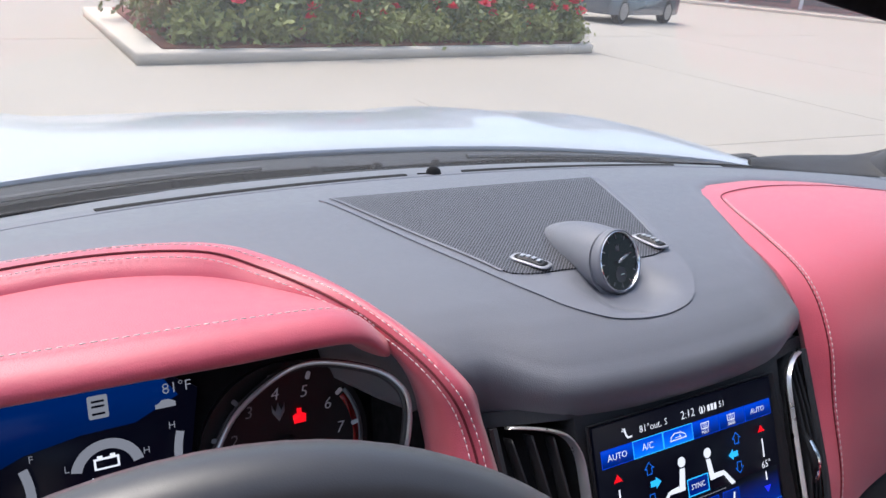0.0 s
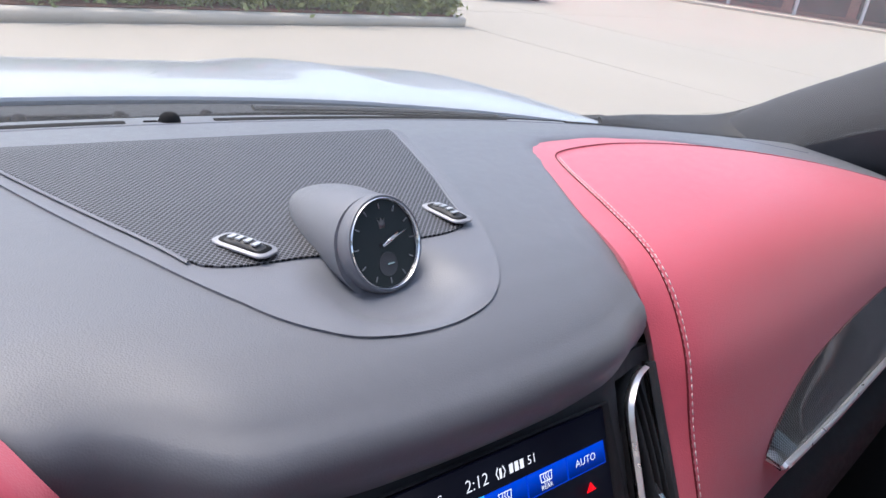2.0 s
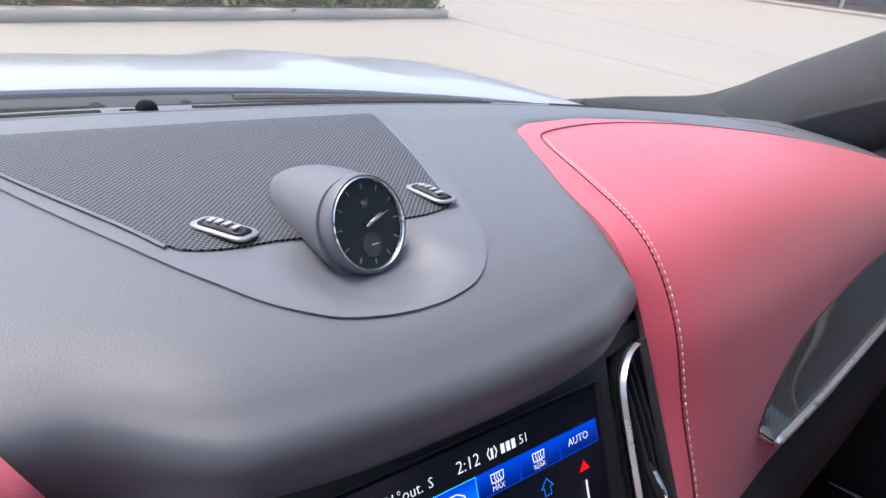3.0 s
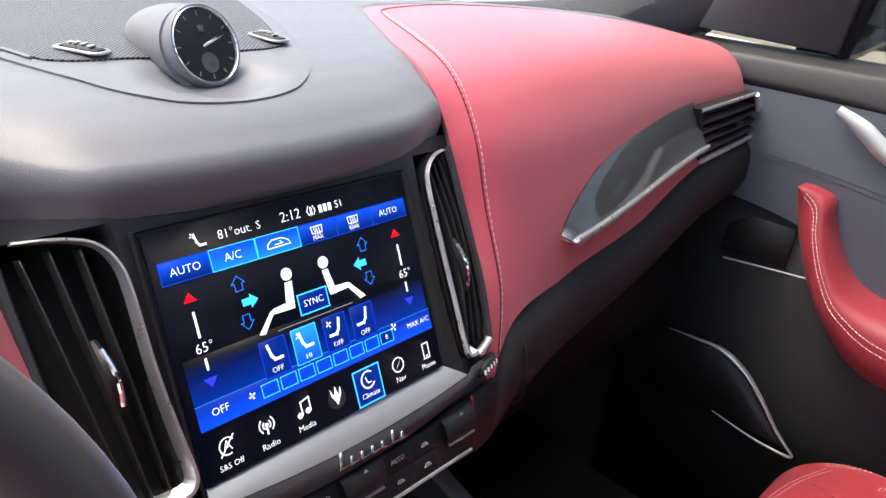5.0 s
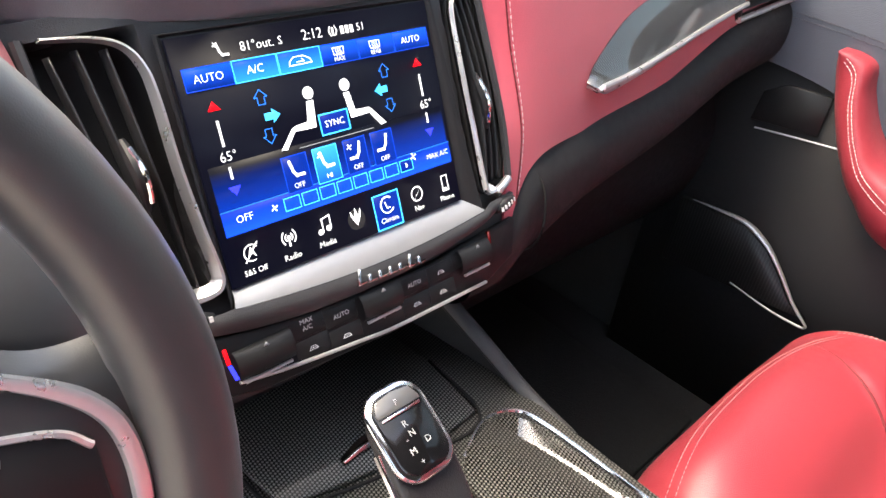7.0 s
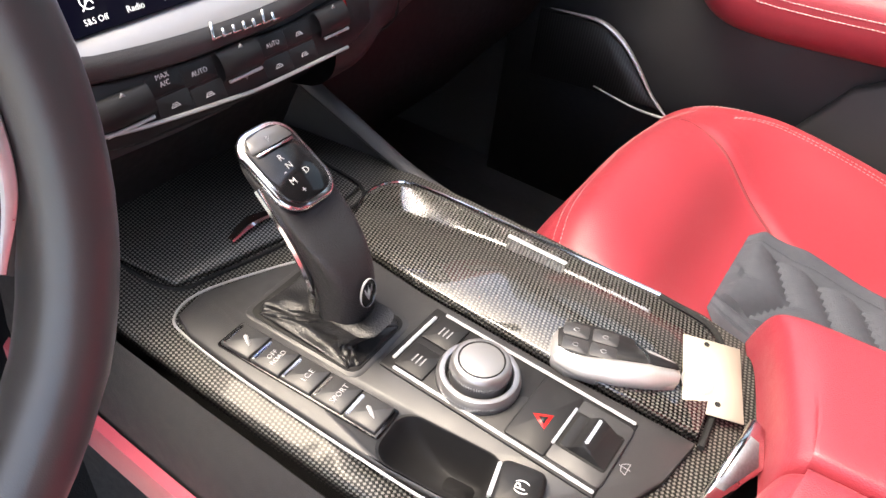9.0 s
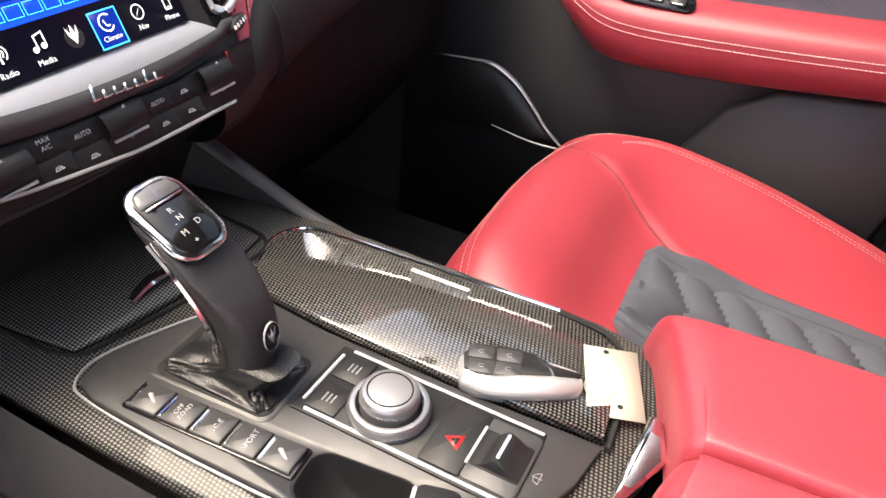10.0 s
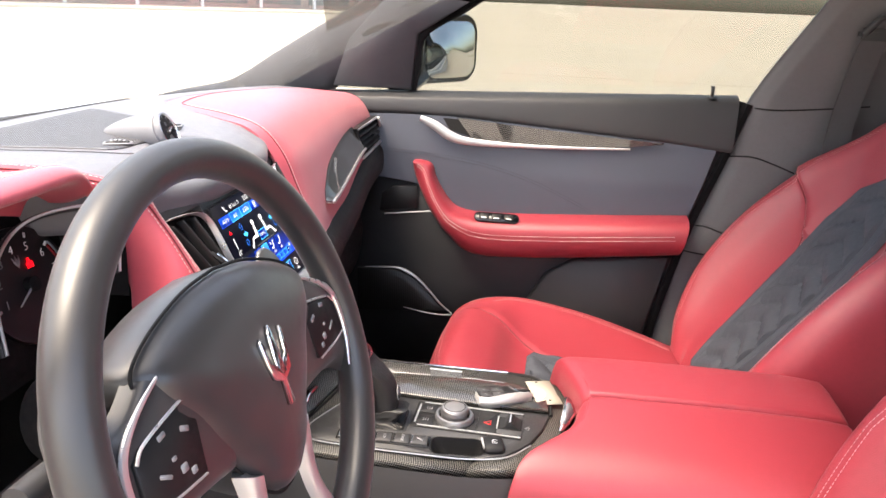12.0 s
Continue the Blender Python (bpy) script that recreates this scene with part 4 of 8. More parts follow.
# ---- driver's side: red collar, hood and instrument cluster ----
DS = [
    [(-0.660, 0.16, 1.110), (-0.660, 0.12, 1.116), (-0.66, 0.06, 1.100), (-0.66, 0.03, 1.06), (-0.66, 0.02, 1.0), (-0.66, 0.01, 0.92)],
    [(-0.55, 0.195, 1.113), (-0.55, 0.17, 1.132), (-0.555, 0.12, 1.128), (-0.56, 0.10, 1.09), (-0.565, 0.09, 1.04), (-0.57, 0.08, 0.98)],
    [(-0.40, 0.216, 1.115), (-0.40, 0.200, 1.137), (-0.40, 0.170, 1.136), (-0.40, 0.158, 1.118), (-0.40, 0.155, 1.10), (-0.40, 0.155, 1.085)],
    [(-0.295, 0.224, 1.115), (-0.298, 0.202, 1.136), (-0.31, 0.174, 1.133), (-0.315, 0.160, 1.115), (-0.315, 0.156, 1.10), (-0.315, 0.155, 1.085)],
    [(-0.238, 0.190, 1.115), (-0.250, 0.174, 1.130), (-0.266, 0.158, 1.122), (-0.268, 0.150, 1.106), (-0.266, 0.148, 1.095), (-0.264, 0.148, 1.083)],
    [(-0.200, 0.118, 1.1125), (-0.211, 0.110, 1.121), (-0.218, 0.106, 1.109), (-0.207, 0.112, 1.096), (-0.188, 0.124, 1.08), (-0.180, 0.138, 1.05)],
    [(-0.168, 0.052, 1.090), (-0.182, 0.047, 1.098), (-0.191, 0.052, 1.088), (-0.189, 0.062, 1.070), (-0.183, 0.070, 1.04), (-0.180, 0.072, 1.0)],
    [(-0.152, 0.044, 1.052), (-0.165, 0.028, 1.060), (-0.179, 0.026, 1.050), (-0.185, 0.034, 1.02), (-0.186, 0.052, 0.99), (-0.188, 0.060, 0.96)],
    [(-0.1450, -0.004, 0.988), (-0.160, -0.014, 0.992), (-0.182, -0.012, 0.986), (-0.199, 0.0, 0.962), (-0.206, 0.016, 0.94), (-0.212, 0.026, 0.92)],
    [(-0.130, -0.050, 0.915), (-0.150, -0.056, 0.915), (-0.178, -0.052, 0.905), (-0.20, -0.04, 0.895), (-0.22, -0.02, 0.885), (-0.24, 0.0, 0.875)],
]
dri = skin(DS, 110, 30)
bm = grid_bm(dri)
thicken(bm, 0.003, (0, -1, 1))
collar = part("driver_collar", bm, RED, dash, "red leather collar with double stitching")
for off in (0.26, 0.36):
    j = int(off * 29)
    f = off * 29 - j
    line = [dri[i][j] * (1 - f) + dri[i][j + 1] * f + np.array([0, -0.0010, 0.0013]) for i in range(12, 108)]
    part("stitching", stitches(line, 0.0062, 0.0046, 0.0005, (0, -0.4, 0.8)), THREAD, collar)
line = [dri[i][9] * 1.0 + np.array([0, -0.0003, 0.0004]) for i in range(12, 108)]
part("seam", tube(line, 0.0009, 5), REDSEAM, collar)

HOOD = []
for x, q in ((-0.207, [(0.150, 1.090), (0.118, 1.100), (0.092, 1.108), (0.080, 1.104), (0.083, 1.095), (0.12, 1.080)]),
             (-0.236, [(0.164, 1.108), (0.120, 1.121), (0.084, 1.130), (0.069, 1.122), (0.080, 1.112), (0.13, 1.099)]),
             (-0.30, [(0.172, 1.126), (0.120, 1.132), (0.081, 1.134), (0.066, 1.124), (0.080, 1.113), (0.14, 1.102)]),
             (-0.376, [(0.174, 1.131), (0.120, 1.135), (0.080, 1.134), (0.065, 1.124), (0.080, 1.114), (0.14, 1.102)])):
    HOOD.append([(x, y, z) for y, z in q])
HOOD.insert(0, [(-0.196, y, z) for y, z in ((0.145, 1.086), (0.126, 1.093), (0.108, 1.098), (0.101, 1.096), (0.102, 1.090), (0.12, 1.080))])
HOOD += [[(-0.752 - x, y, z) for x, y, z in r] for r in HOOD[3::-1]]
g = skin(HOOD, 60, 34)
cluster = thing("instrument_cluster", (-0.38, 0.12, 0.95), "instrument cluster under a red leather hood", "instrument cluster")
part("hood", thicken(grid_bm(g), 0.004), RED, cluster, "red leather hood with a rolled front edge")
line = [g[i][12] + np.array([0, -0.0006, 0.0014]) for i in range(2, 58)]
part("stitching", stitches(line, 0.0062, 0.0046, 0.0004), THREAD, cluster)
CL = pose(-0.376, 0.132, 1.04, 72, 0, 0)
DIALBLACK = mat("dial_black", (0.008, 0.008, 0.009), 0.4, 0, 0)
part("backing", plate(rrect(0.40, 0.16, 0.03, 8), 0.01, CL @ pose(0, -0.03, -0.016), 0), RUBBER, cluster, "black instrument panel")
for sx in (-1, 1):
    part("well_side", grid_bm(skin([[(-0.376 + sx * 0.193, 0.066, 1.085), (-0.376 + sx * 0.193, 0.064, 1.04), (-0.376 + sx * 0.190, 0.064, 0.98)], [(-0.376 + sx * 0.190, 0.10, 1.087), (-0.376 + sx * 0.188, 0.10, 1.04), (-0.376 + sx * 0.186, 0.095, 0.98)], [(-0.376 + sx * 0.186, 0.145, 1.085), (-0.376 + sx * 0.186, 0.135, 1.04), (-0.376 + sx * 0.186, 0.12, 0.98)]], 10, 10)), RUBBER, cluster, "black side of the instrument well")
disp = part("centre_display", plate([(-0.070, 0.036), (0.050, 0.036), (0.068, 0.024), (0.060, -0.02), (0.052, -0.07), (-0.052, -0.07), (-0.060, -0.02), (-0.078, 0.024)], 0.002, CL @ pose(0, 0, -0.003), 0), LCD, cluster, "lit centre display")
SD = CL @ pose(0, 0, -0.0008)
FADE_CL = mat_fade("cluster_glow", (0.0, 0.002, 0.012), (0.0, 0.012, 0.085), -25, 30, 1.04)
part("blue_field", plate([(-0.065, -0.010), (-0.030, 0.004), (0.0, 0.009), (0.030, 0.010), (0.056, 0.022), (0.048, 0.034), (-0.066, 0.034)], 0.0003, SD), FADE_CL, disp)
words("81°F", 0.0095, SD @ pose(0.0555, 0.0268, 0.0008, 0, 0, 0), L_GREY, disp)
words("14.4v", 0.0095, SD @ pose(0.0115, -0.0215, 0.0008), L_WHITE, disp)
words("L", 0.006, SD @ pose(-0.0095, -0.0095, 0.0008), L_GREY, disp)
words("H", 0.006, SD @ pose(0.0345, -0.0085, 0.0008), L_GREY, disp)
words("H", 0.006, SD @ pose(0.0505, 0.0035, 0.0008), L_GREY, disp)
words("F", 0.006, SD @ pose(-0.0267, 0.0010, 0.0008), L_GREY, disp)
part("speed_sign", plate(rrect(0.011, 0.014, 0.001), 0.0003, SD @ pose(0.0107, 0.0240, 0.0005)), L_GREY, disp)
for y in (0.0275, 0.0245, 0.0200):
    part("sign_line", box(0.0107, y, 0.0010, 0.007, 0.0013, 0.0002, 0, SD), LCD, disp)
for r0, w0, cx, cy, a0, a1, mm_ in ((0.0205, 0.006, 0.0125, -0.0165, 12, 168, L_GREY), (0.060, 0.005, 0.110, -0.018, 163, 195, L_GREY), (0.060, 0.005, -0.086, -0.022, -14, 18, L_GREY)):
    pts = [(cx + r0 * math.cos(radians(a)), cy + r0 * math.sin(radians(a))) for a in np.linspace(a0, a1, 24)]
    pts += [(cx + (r0 - w0) * math.cos(radians(a)), cy + (r0 - w0) * math.sin(radians(a))) for a in np.linspace(a1, a0, 24)]
    part("gauge_arc", plate(pts, 0.0003, SD @ pose(0, 0, 0.0006)), mm_, disp)
part("battery_icon", plate([(0.005, -0.0140), (0.019, -0.0140), (0.019, -0.0070), (0.017, -0.0070), (0.017, -0.0055), (0.014, -0.0055), (0.014, -0.0070), (0.010, -0.0070), (0.010, -0.0055), (0.007, -0.0055), (0.007, -0.0070), (0.005, -0.0070)], 0.0003, SD @ pose(0, 0, 0.0006)), L_WHITE, disp)
part("battery_inside", plate([(0.0062, -0.0128), (0.0178, -0.0128), (0.0178, -0.0082), (0.0062, -0.0082)], 0.0002, SD @ pose(0, 0, 0.0010)), LCD, disp)
part("car_icon", plate([(0.042, 0.0155), (0.054, 0.0155), (0.054, 0.0185), (0.050, 0.0205), (0.046, 0.0205), (0.044, 0.0185), (0.042, 0.018)], 0.0003, SD @ pose(0, 0, 0.0006)), L_GREY, disp)
for sx in (1, -1):
    G = CL @ pose(sx * 0.122, -0.028, 0)
    gauge = part("dial", lathe([(0.058, -0.006), (0.058, 0.0), (0.056, 0.0), (0.054, -0.001), (0.001, -0.001)], G, 56), DIALBLACK, cluster, "black round dial")
    nums = "12345678" if sx == 1 else "02468"
    for k, ch in enumerate(nums):
        a = radians(193 - 31 * k) if sx == 1 else radians(225 - 60 * k)
        words(ch, 0.0115, G @ pose(0.0375 * math.cos(a), 0.0375 * math.sin(a), 0.0004), GREYPRINT if k < 3 else WHITE, gauge, shear=0.2)
        part("tick", box(0.049, 0, 0.0006, 0.0055, 0.0032, 0.0012, 0.0006, G @ pose(0, 0, 0, 0, 0, math.degrees(a))), WHITE if k > 3 else GREYPRINT, gauge)
    if sx == 1:
        arc = lambda r0, r1, a0, a1: [(r0 * math.cos(radians(a)), r0 * math.sin(radians(a))) for a in np.linspace(a0, a1, 14)] + [(r1 * math.cos(radians(a)), r1 * math.sin(radians(a))) for a in np.linspace(a1, a0, 14)]
        part("red_zone", plate(arc(0.0510, 0.0470, 34, -40), 0.0006, G @ pose(0, 0, 0.0)), L_REDLENS, gauge)
        part("scale_arc", plate(arc(0.0540, 0.0512, 36, -40), 0.0008, G @ pose(0, 0, 0.0)), GREYPRINT, gauge)
        part("warning_lamp", plate([(-0.0040, -0.005), (0.0040, -0.005), (0.0046, 0.0005), (0.0016, 0.0018), (0.0016, 0.005), (-0.0016, 0.005), (-0.0016, 0.0018), (-0.0046, 0.0005)], 0.0004, G @ pose(0.0095, 0.0195, 0.0002)), L_RED, gauge, "lit red belt warning")
        part("emblem", plate([(-0.004, 0), (0.0, -0.006), (0.004, 0), (0.0045, 0.006), (0.002, 0.001), (0, 0.007), (-0.002, 0.001), (-0.0045, 0.006)], 0.0004, G @ pose(-0.0045, 0.0245, 0.0002)), GREYPRINT, gauge)
    part("needle", plate([(-0.0016, -0.006), (0.0016, -0.006), (0.0006, 0.030), (-0.0006, 0.030)], 0.0012, G @ pose(0, 0, 0.004, 0, 0, 118 if sx == 1 else 140)), GREYPRINT, gauge)
    part("hub", lathe([(0.008, -0.001), (0.0075, 0.006), (0.001, 0.0065)], G, 20), RUBBER, gauge)
    # bright lip round the dial, running forward to the well's side
    lip = [(0.058, -0.075, 0.004), (0.066, -0.045, 0.004), (0.0735, -0.022, 0.004), (0.090, 0.004, 0.005), (0.118, 0.0235, 0.008)]
    pts = [CL @ Vector((sx * x, y, h)) for x, y, h in lip] + [Vector((-0.376 + sx * dx, y, z)) for dx, y, z in ((0.138, 0.118, 1.078), (0.1615, 0.092, 1.084), (0.1735, 0.078, 1.081), (0.1800, 0.068, 1.070), (0.1785, 0.062, 1.045), (0.1720, 0.060, 1.015))]
    part("bright_lip", tube(pts, 0.0016, 8, 60), SATIN, cluster, "thin bright lip round the dial")
    part("dark_lip", tube([p + Vector((0, 0.004, -0.0025)) for p in pts], 0.0030, 8, 60), PLASTIC, cluster, "black ring inside the lip")

# ---- centre stack: vents, display, climate keys ----
def UV(pts):
    return [(x * mm, y * mm) for x, y in pts]


stack = thing("centre_stack", (0, 0, 0.88), "black centre stack with a display between two air vents", "centre stack")
fascia = [(-150, 56), (155, 56), (151, 0), (146, -60), (139, -92), (136, -118), (127, -150), (96, -161), (5, -162), (-80, -158), (-119, -151), (-126, -145), (-138, -100), (-142, -60), (-145, 0)]


half = sorted(((y, x) for x, y in fascia if x > 0))
rows = []
for y in np.linspace(56, -161.5, 90):
    w_ = float(np.interp(y, [q[0] for q in half], [q[1] for q in half]))
    lim = float(np.interp(y, [-92, -55, 0, 47], [131, 138, 141, 142]))
    rows.append([SM @ Vector((x * mm, y * mm, -0.004 - 0.040 * ease(99 if x < 0 else 107, 103 if x < 0 else 111, abs(x)) * (1 - ease(lim - 2, lim + 3, abs(x))) * ease(-98, -92, y) * (1 - ease(40, 46, y)) + wrap(x, y))) for x in np.linspace(-w_, w_, 150)])
part("fascia", thicken(grid_bm(rows), 0.012, (0, -1, 0.4)), PLASTIC, stack, "black fascia curving back at its ends")
# the display sits in a chamfered recess: three dark sides, and a pale sill below
CH = [(-89, 38), (89, 38), (90, -96.5), (-88, -96.5)]
OUTF = [(-93, 40), (94, 40), (104, -108), (-93, -105)]
OUTH = (-0.0008, -0.0008, 0.0030, 0.0030)
for k, (i, j) in enumerate(((0, 1), (1, 2), (3, 0))):
    g = skin([[SM @ Vector((x * mm, y * mm, h)) for (x, y), h in ((CH[i], -0.003), (((CH[i][0] + OUTF[i][0]) / 2, (CH[i][1] + OUTF[i][1]) / 2), 0.0005), (OUTF[i], OUTH[i]))], [SM @ Vector((x * mm, y * mm, h)) for (x, y), h in ((CH[j], -0.003), (((CH[j][0] + OUTF[j][0]) / 2, (CH[j][1] + OUTF[j][1]) / 2), 0.0005), (OUTF[j], OUTH[j]))]], 3, 8)
    part("display_frame", grid_bm(g), ROLLBLACK, stack, "black chamfer of the display frame")
sill_top = [(x, -96.5, -0.0025) for x in np.linspace(-88, 90, 20)]
sill_low = [(x, -105 - 6.5 * (1 - ((x - 8) / 100) ** 2) - 0.012 * (x + 93), 0.0058) for x in np.linspace(-92.5, 104, 20)]
rows = [[SM @ Vector((a[0] * (1 - t) * mm + b[0] * t * mm, (a[1] * (1 - t) + b[1] * t) * mm, a[2] * (1 - t) + b[2] * t + 0.0012 * math.sin(math.pi * t))) for t in np.linspace(0, 1, 8)] for a, b in zip(sill_top, sill_low)]
part("lower_bar", thicken(grid_bm(rows), 0.002, (0, -1, 1)), BARALU, stack, "pale satin sill under the display")
# chin below the sill, swelling forward and ending in a curved crease
rows = []
for x in np.linspace(-136, 138, 40):
    lo = -127.0 + 20 * (abs(x) / 137) ** 2.4
    hi = -105 - 6.5 * (1 - ((x - 8) / 100) ** 2) - 0.012 * (x + 93) if -92.5 < x < 104 else -104.0
    rows.append([SM @ Vector((x * mm, (hi * (1 - t) + lo * t) * mm, 0.0056 + 0.0035 * math.sin(math.pi * min(1, 0.15 + 0.85 * t)) - 0.006 * ease(100, 138, abs(x)) - 0.004 * (t > 0.99))) for t in np.linspace(0, 1, 9)])
part("chin", thicken(grid_bm(rows), 0.003, (0, -1, 0.5)), PLASTIC, stack, "black chin with a chrome badge")
for k in range(7):
    x = -16 + 8.0 * k
    y = -120.2 - 0.055 * (x + 16)
    tall = (10, 5.2, 5.2, 5.2, 5.2, 8.5, 5.2)[k]
    part("badge_stroke", plate(UV([(x, y), (x + 6.4, y), (x + 7.4, y + 1.3), (x + 2.1, y + 1.3), (x + 0.32 * tall + 1.3, y + tall), (x + 0.32 * tall - 0.5, y + tall)]), 0.002, SM, 0.0004, 0.0086), CHROME, stack, "chrome badge stroke")

# the display
disp = thing("infotainment_display", (0, 0, 0.95), "lit touchscreen showing blue climate controls", "display")
part("screen", plate(UV([(-88, 37), (88, 37), (88, -96), (-88, -96)]), 0.002, SM, 0, -0.002), LCD, disp, "glossy black touchscreen")


def shape(name, pts, material, w=0.15, h=0.0001):
    return part(name, plate(UV(pts), h, SM, 0, w * mm), material, disp)


def say(text, size, x, y, material=None, w=0.5):
    return words(text, size * mm, SM @ pose(x * mm, y * mm, w * mm), material or L_WHITE, disp, depth=0.00005)


def ring(name, pts, t, material, w=0.4, close=True):
    """A thin outline along points of the display."""
    P = [Vector(p) for p in pts]
    bm = bmesh.new()
    n = len(P)
    for i in range(n if close else n - 1):
        a, b = P[i], P[(i + 1) % n]
        d = (b - a).normalized() * t / 2
        s = Vector((-d.y, d.x))
        plate(UV([a - d - s, b + d - s, b + d + s, a - d + s]), 0.00005, SM, 0, w * mm, into=bm)
    return part(name, bm, material, disp)


def rect(x0, y0, x1, y1):
    return [(x0, y0), (x1, y0), (x1, y1), (x0, y1)]


FADE_TOP = mat_fade("blue_tile_light", (0.0, 0.006, 0.06), (0.0, 0.05, 0.55), 9, 21)
FADE_LIT = mat_fade("lit_tile_light", (0.005, 0.16, 0.85), (0.0, 0.04, 0.5), 9, 21)
FADE_LOW = mat_fade("blue_strip_light", (0.0, 0.05, 0.75), (0.0, 0.015, 0.2), -69, -54)
FADE_HI = mat_fade("lit_key_light", (0.0, 0.05, 0.45), (0.01, 0.20, 0.85), -56, -35)
FADE_MID = mat_fade("blue_glow_light", (0.0, 0.016, 0.20), (0.001, 0.0012, 0.004), -54, -33)
shape("glow_field", rect(-84, -54, 85, -30), FADE_MID, 0.05)
xs = (-84, -56, -28, 1, 28, 56, 85)
for k in range(6):
    shape("tile", rect(xs[k] + 0.2, 9.5, xs[k + 1] - 0.2, 21), FADE_LIT if k in (1, 2) else FADE_TOP)
    ring("tile_edge", rect(xs[k] + 0.3, 9.5, xs[k + 1] - 0.3, 21), 0.5, L_CYAN if k in (1, 2) else L_BLUE)
shape("strip", rect(-84, -68, 86, -54.5), FADE_LOW)
ring("strip_edge", [(-84, -54.5), (86, -54.5)], 0.4, L_SKY, 0.3, False)
say("81°out.", 7.0, -38, 27.5), say("S", 6.5, -23.5, 27.5), say("2:12", 8.2, -2, 28), say("51", 6.3, 33, 27.8)
for x in (19.5, 23, 26.5):
    shape("channel_bar", rect(x - 1.2, 25.5, x + 1.2, 30), L_WHITE)
ring("radio_waves", [(11, 30.5), (9.8, 28), (11, 25.5)], 0.6, L_WHITE, 0.3, False), ring("radio_waves", [(14.4, 30.5), (15.6, 28), (14.4, 25.5)], 0.6, L_WHITE, 0.3, False)
shape("radio_dot", rect(12, 25.2, 13.4, 30), L_WHITE)
say("AUTO", 6.2, -70, 15), say("A/C", 6.4, -42.5, 15), say("AUTO", 5.6, 70, 15.2), say("MAX", 3.6, 13.5, 11.8), say("REAR", 3.4, 41, 11.8)
for x in (13.5, 41):
    ring("defrost_icon", [(x - 3.5, 14.5), (x + 3.5, 14.5), (x + 4, 18.5), (x - 4, 18.5)], 0.5, L_WHITE)
    for d in (-1.6, 0, 1.6):
        ring("defrost_line", [(x + d, 13.6), (x + d + 0.5, 15.4), (x + d - 0.4, 16.6), (x + d, 18)], 0.45, L_WHITE, 0.45, False)
ring("recirculation_icon", [(-21, 13), (-20.5, 15.5), (-17.5, 17.5), (-11, 17.5), (-7, 15.5), (-6, 13.2)], 0.6, L_WHITE)
ring("recirculation_arrow", [(-16, 14.6), (-11, 14.6), (-12.4, 16)], 0.5, L_WHITE, 0.45, False)


def seat_icon(x, y, s, mirror=1):
    ring("seat_icon", [(x - 2.6 * s * mirror, y + 3.6 * s), (x - 1.6 * s * mirror, y - 0.6 * s), (x - 0.2 * s * mirror, y - 2.6 * s), (x + 3.2 * s * mirror, y - 2.6 * s)], 1.3 * s, L_WHITE, 0.45, False)


def fan_icon(x, y, s):
    for a in range(0, 360, 90):
        c, d = math.cos(radians(a + 20)), math.sin(radians(a + 20))
        shape("fan_blade", [(x, y), (x + s * (c - 0.4 * d), y + s * (d + 0.4 * c)), (x + 1.15 * s * c, y + 1.15 * s * d), (x + s * (c + 0.25 * d) * 0.8, y + s * (d - 0.25 * c) * 0.8)], L_WHITE, 0.45)


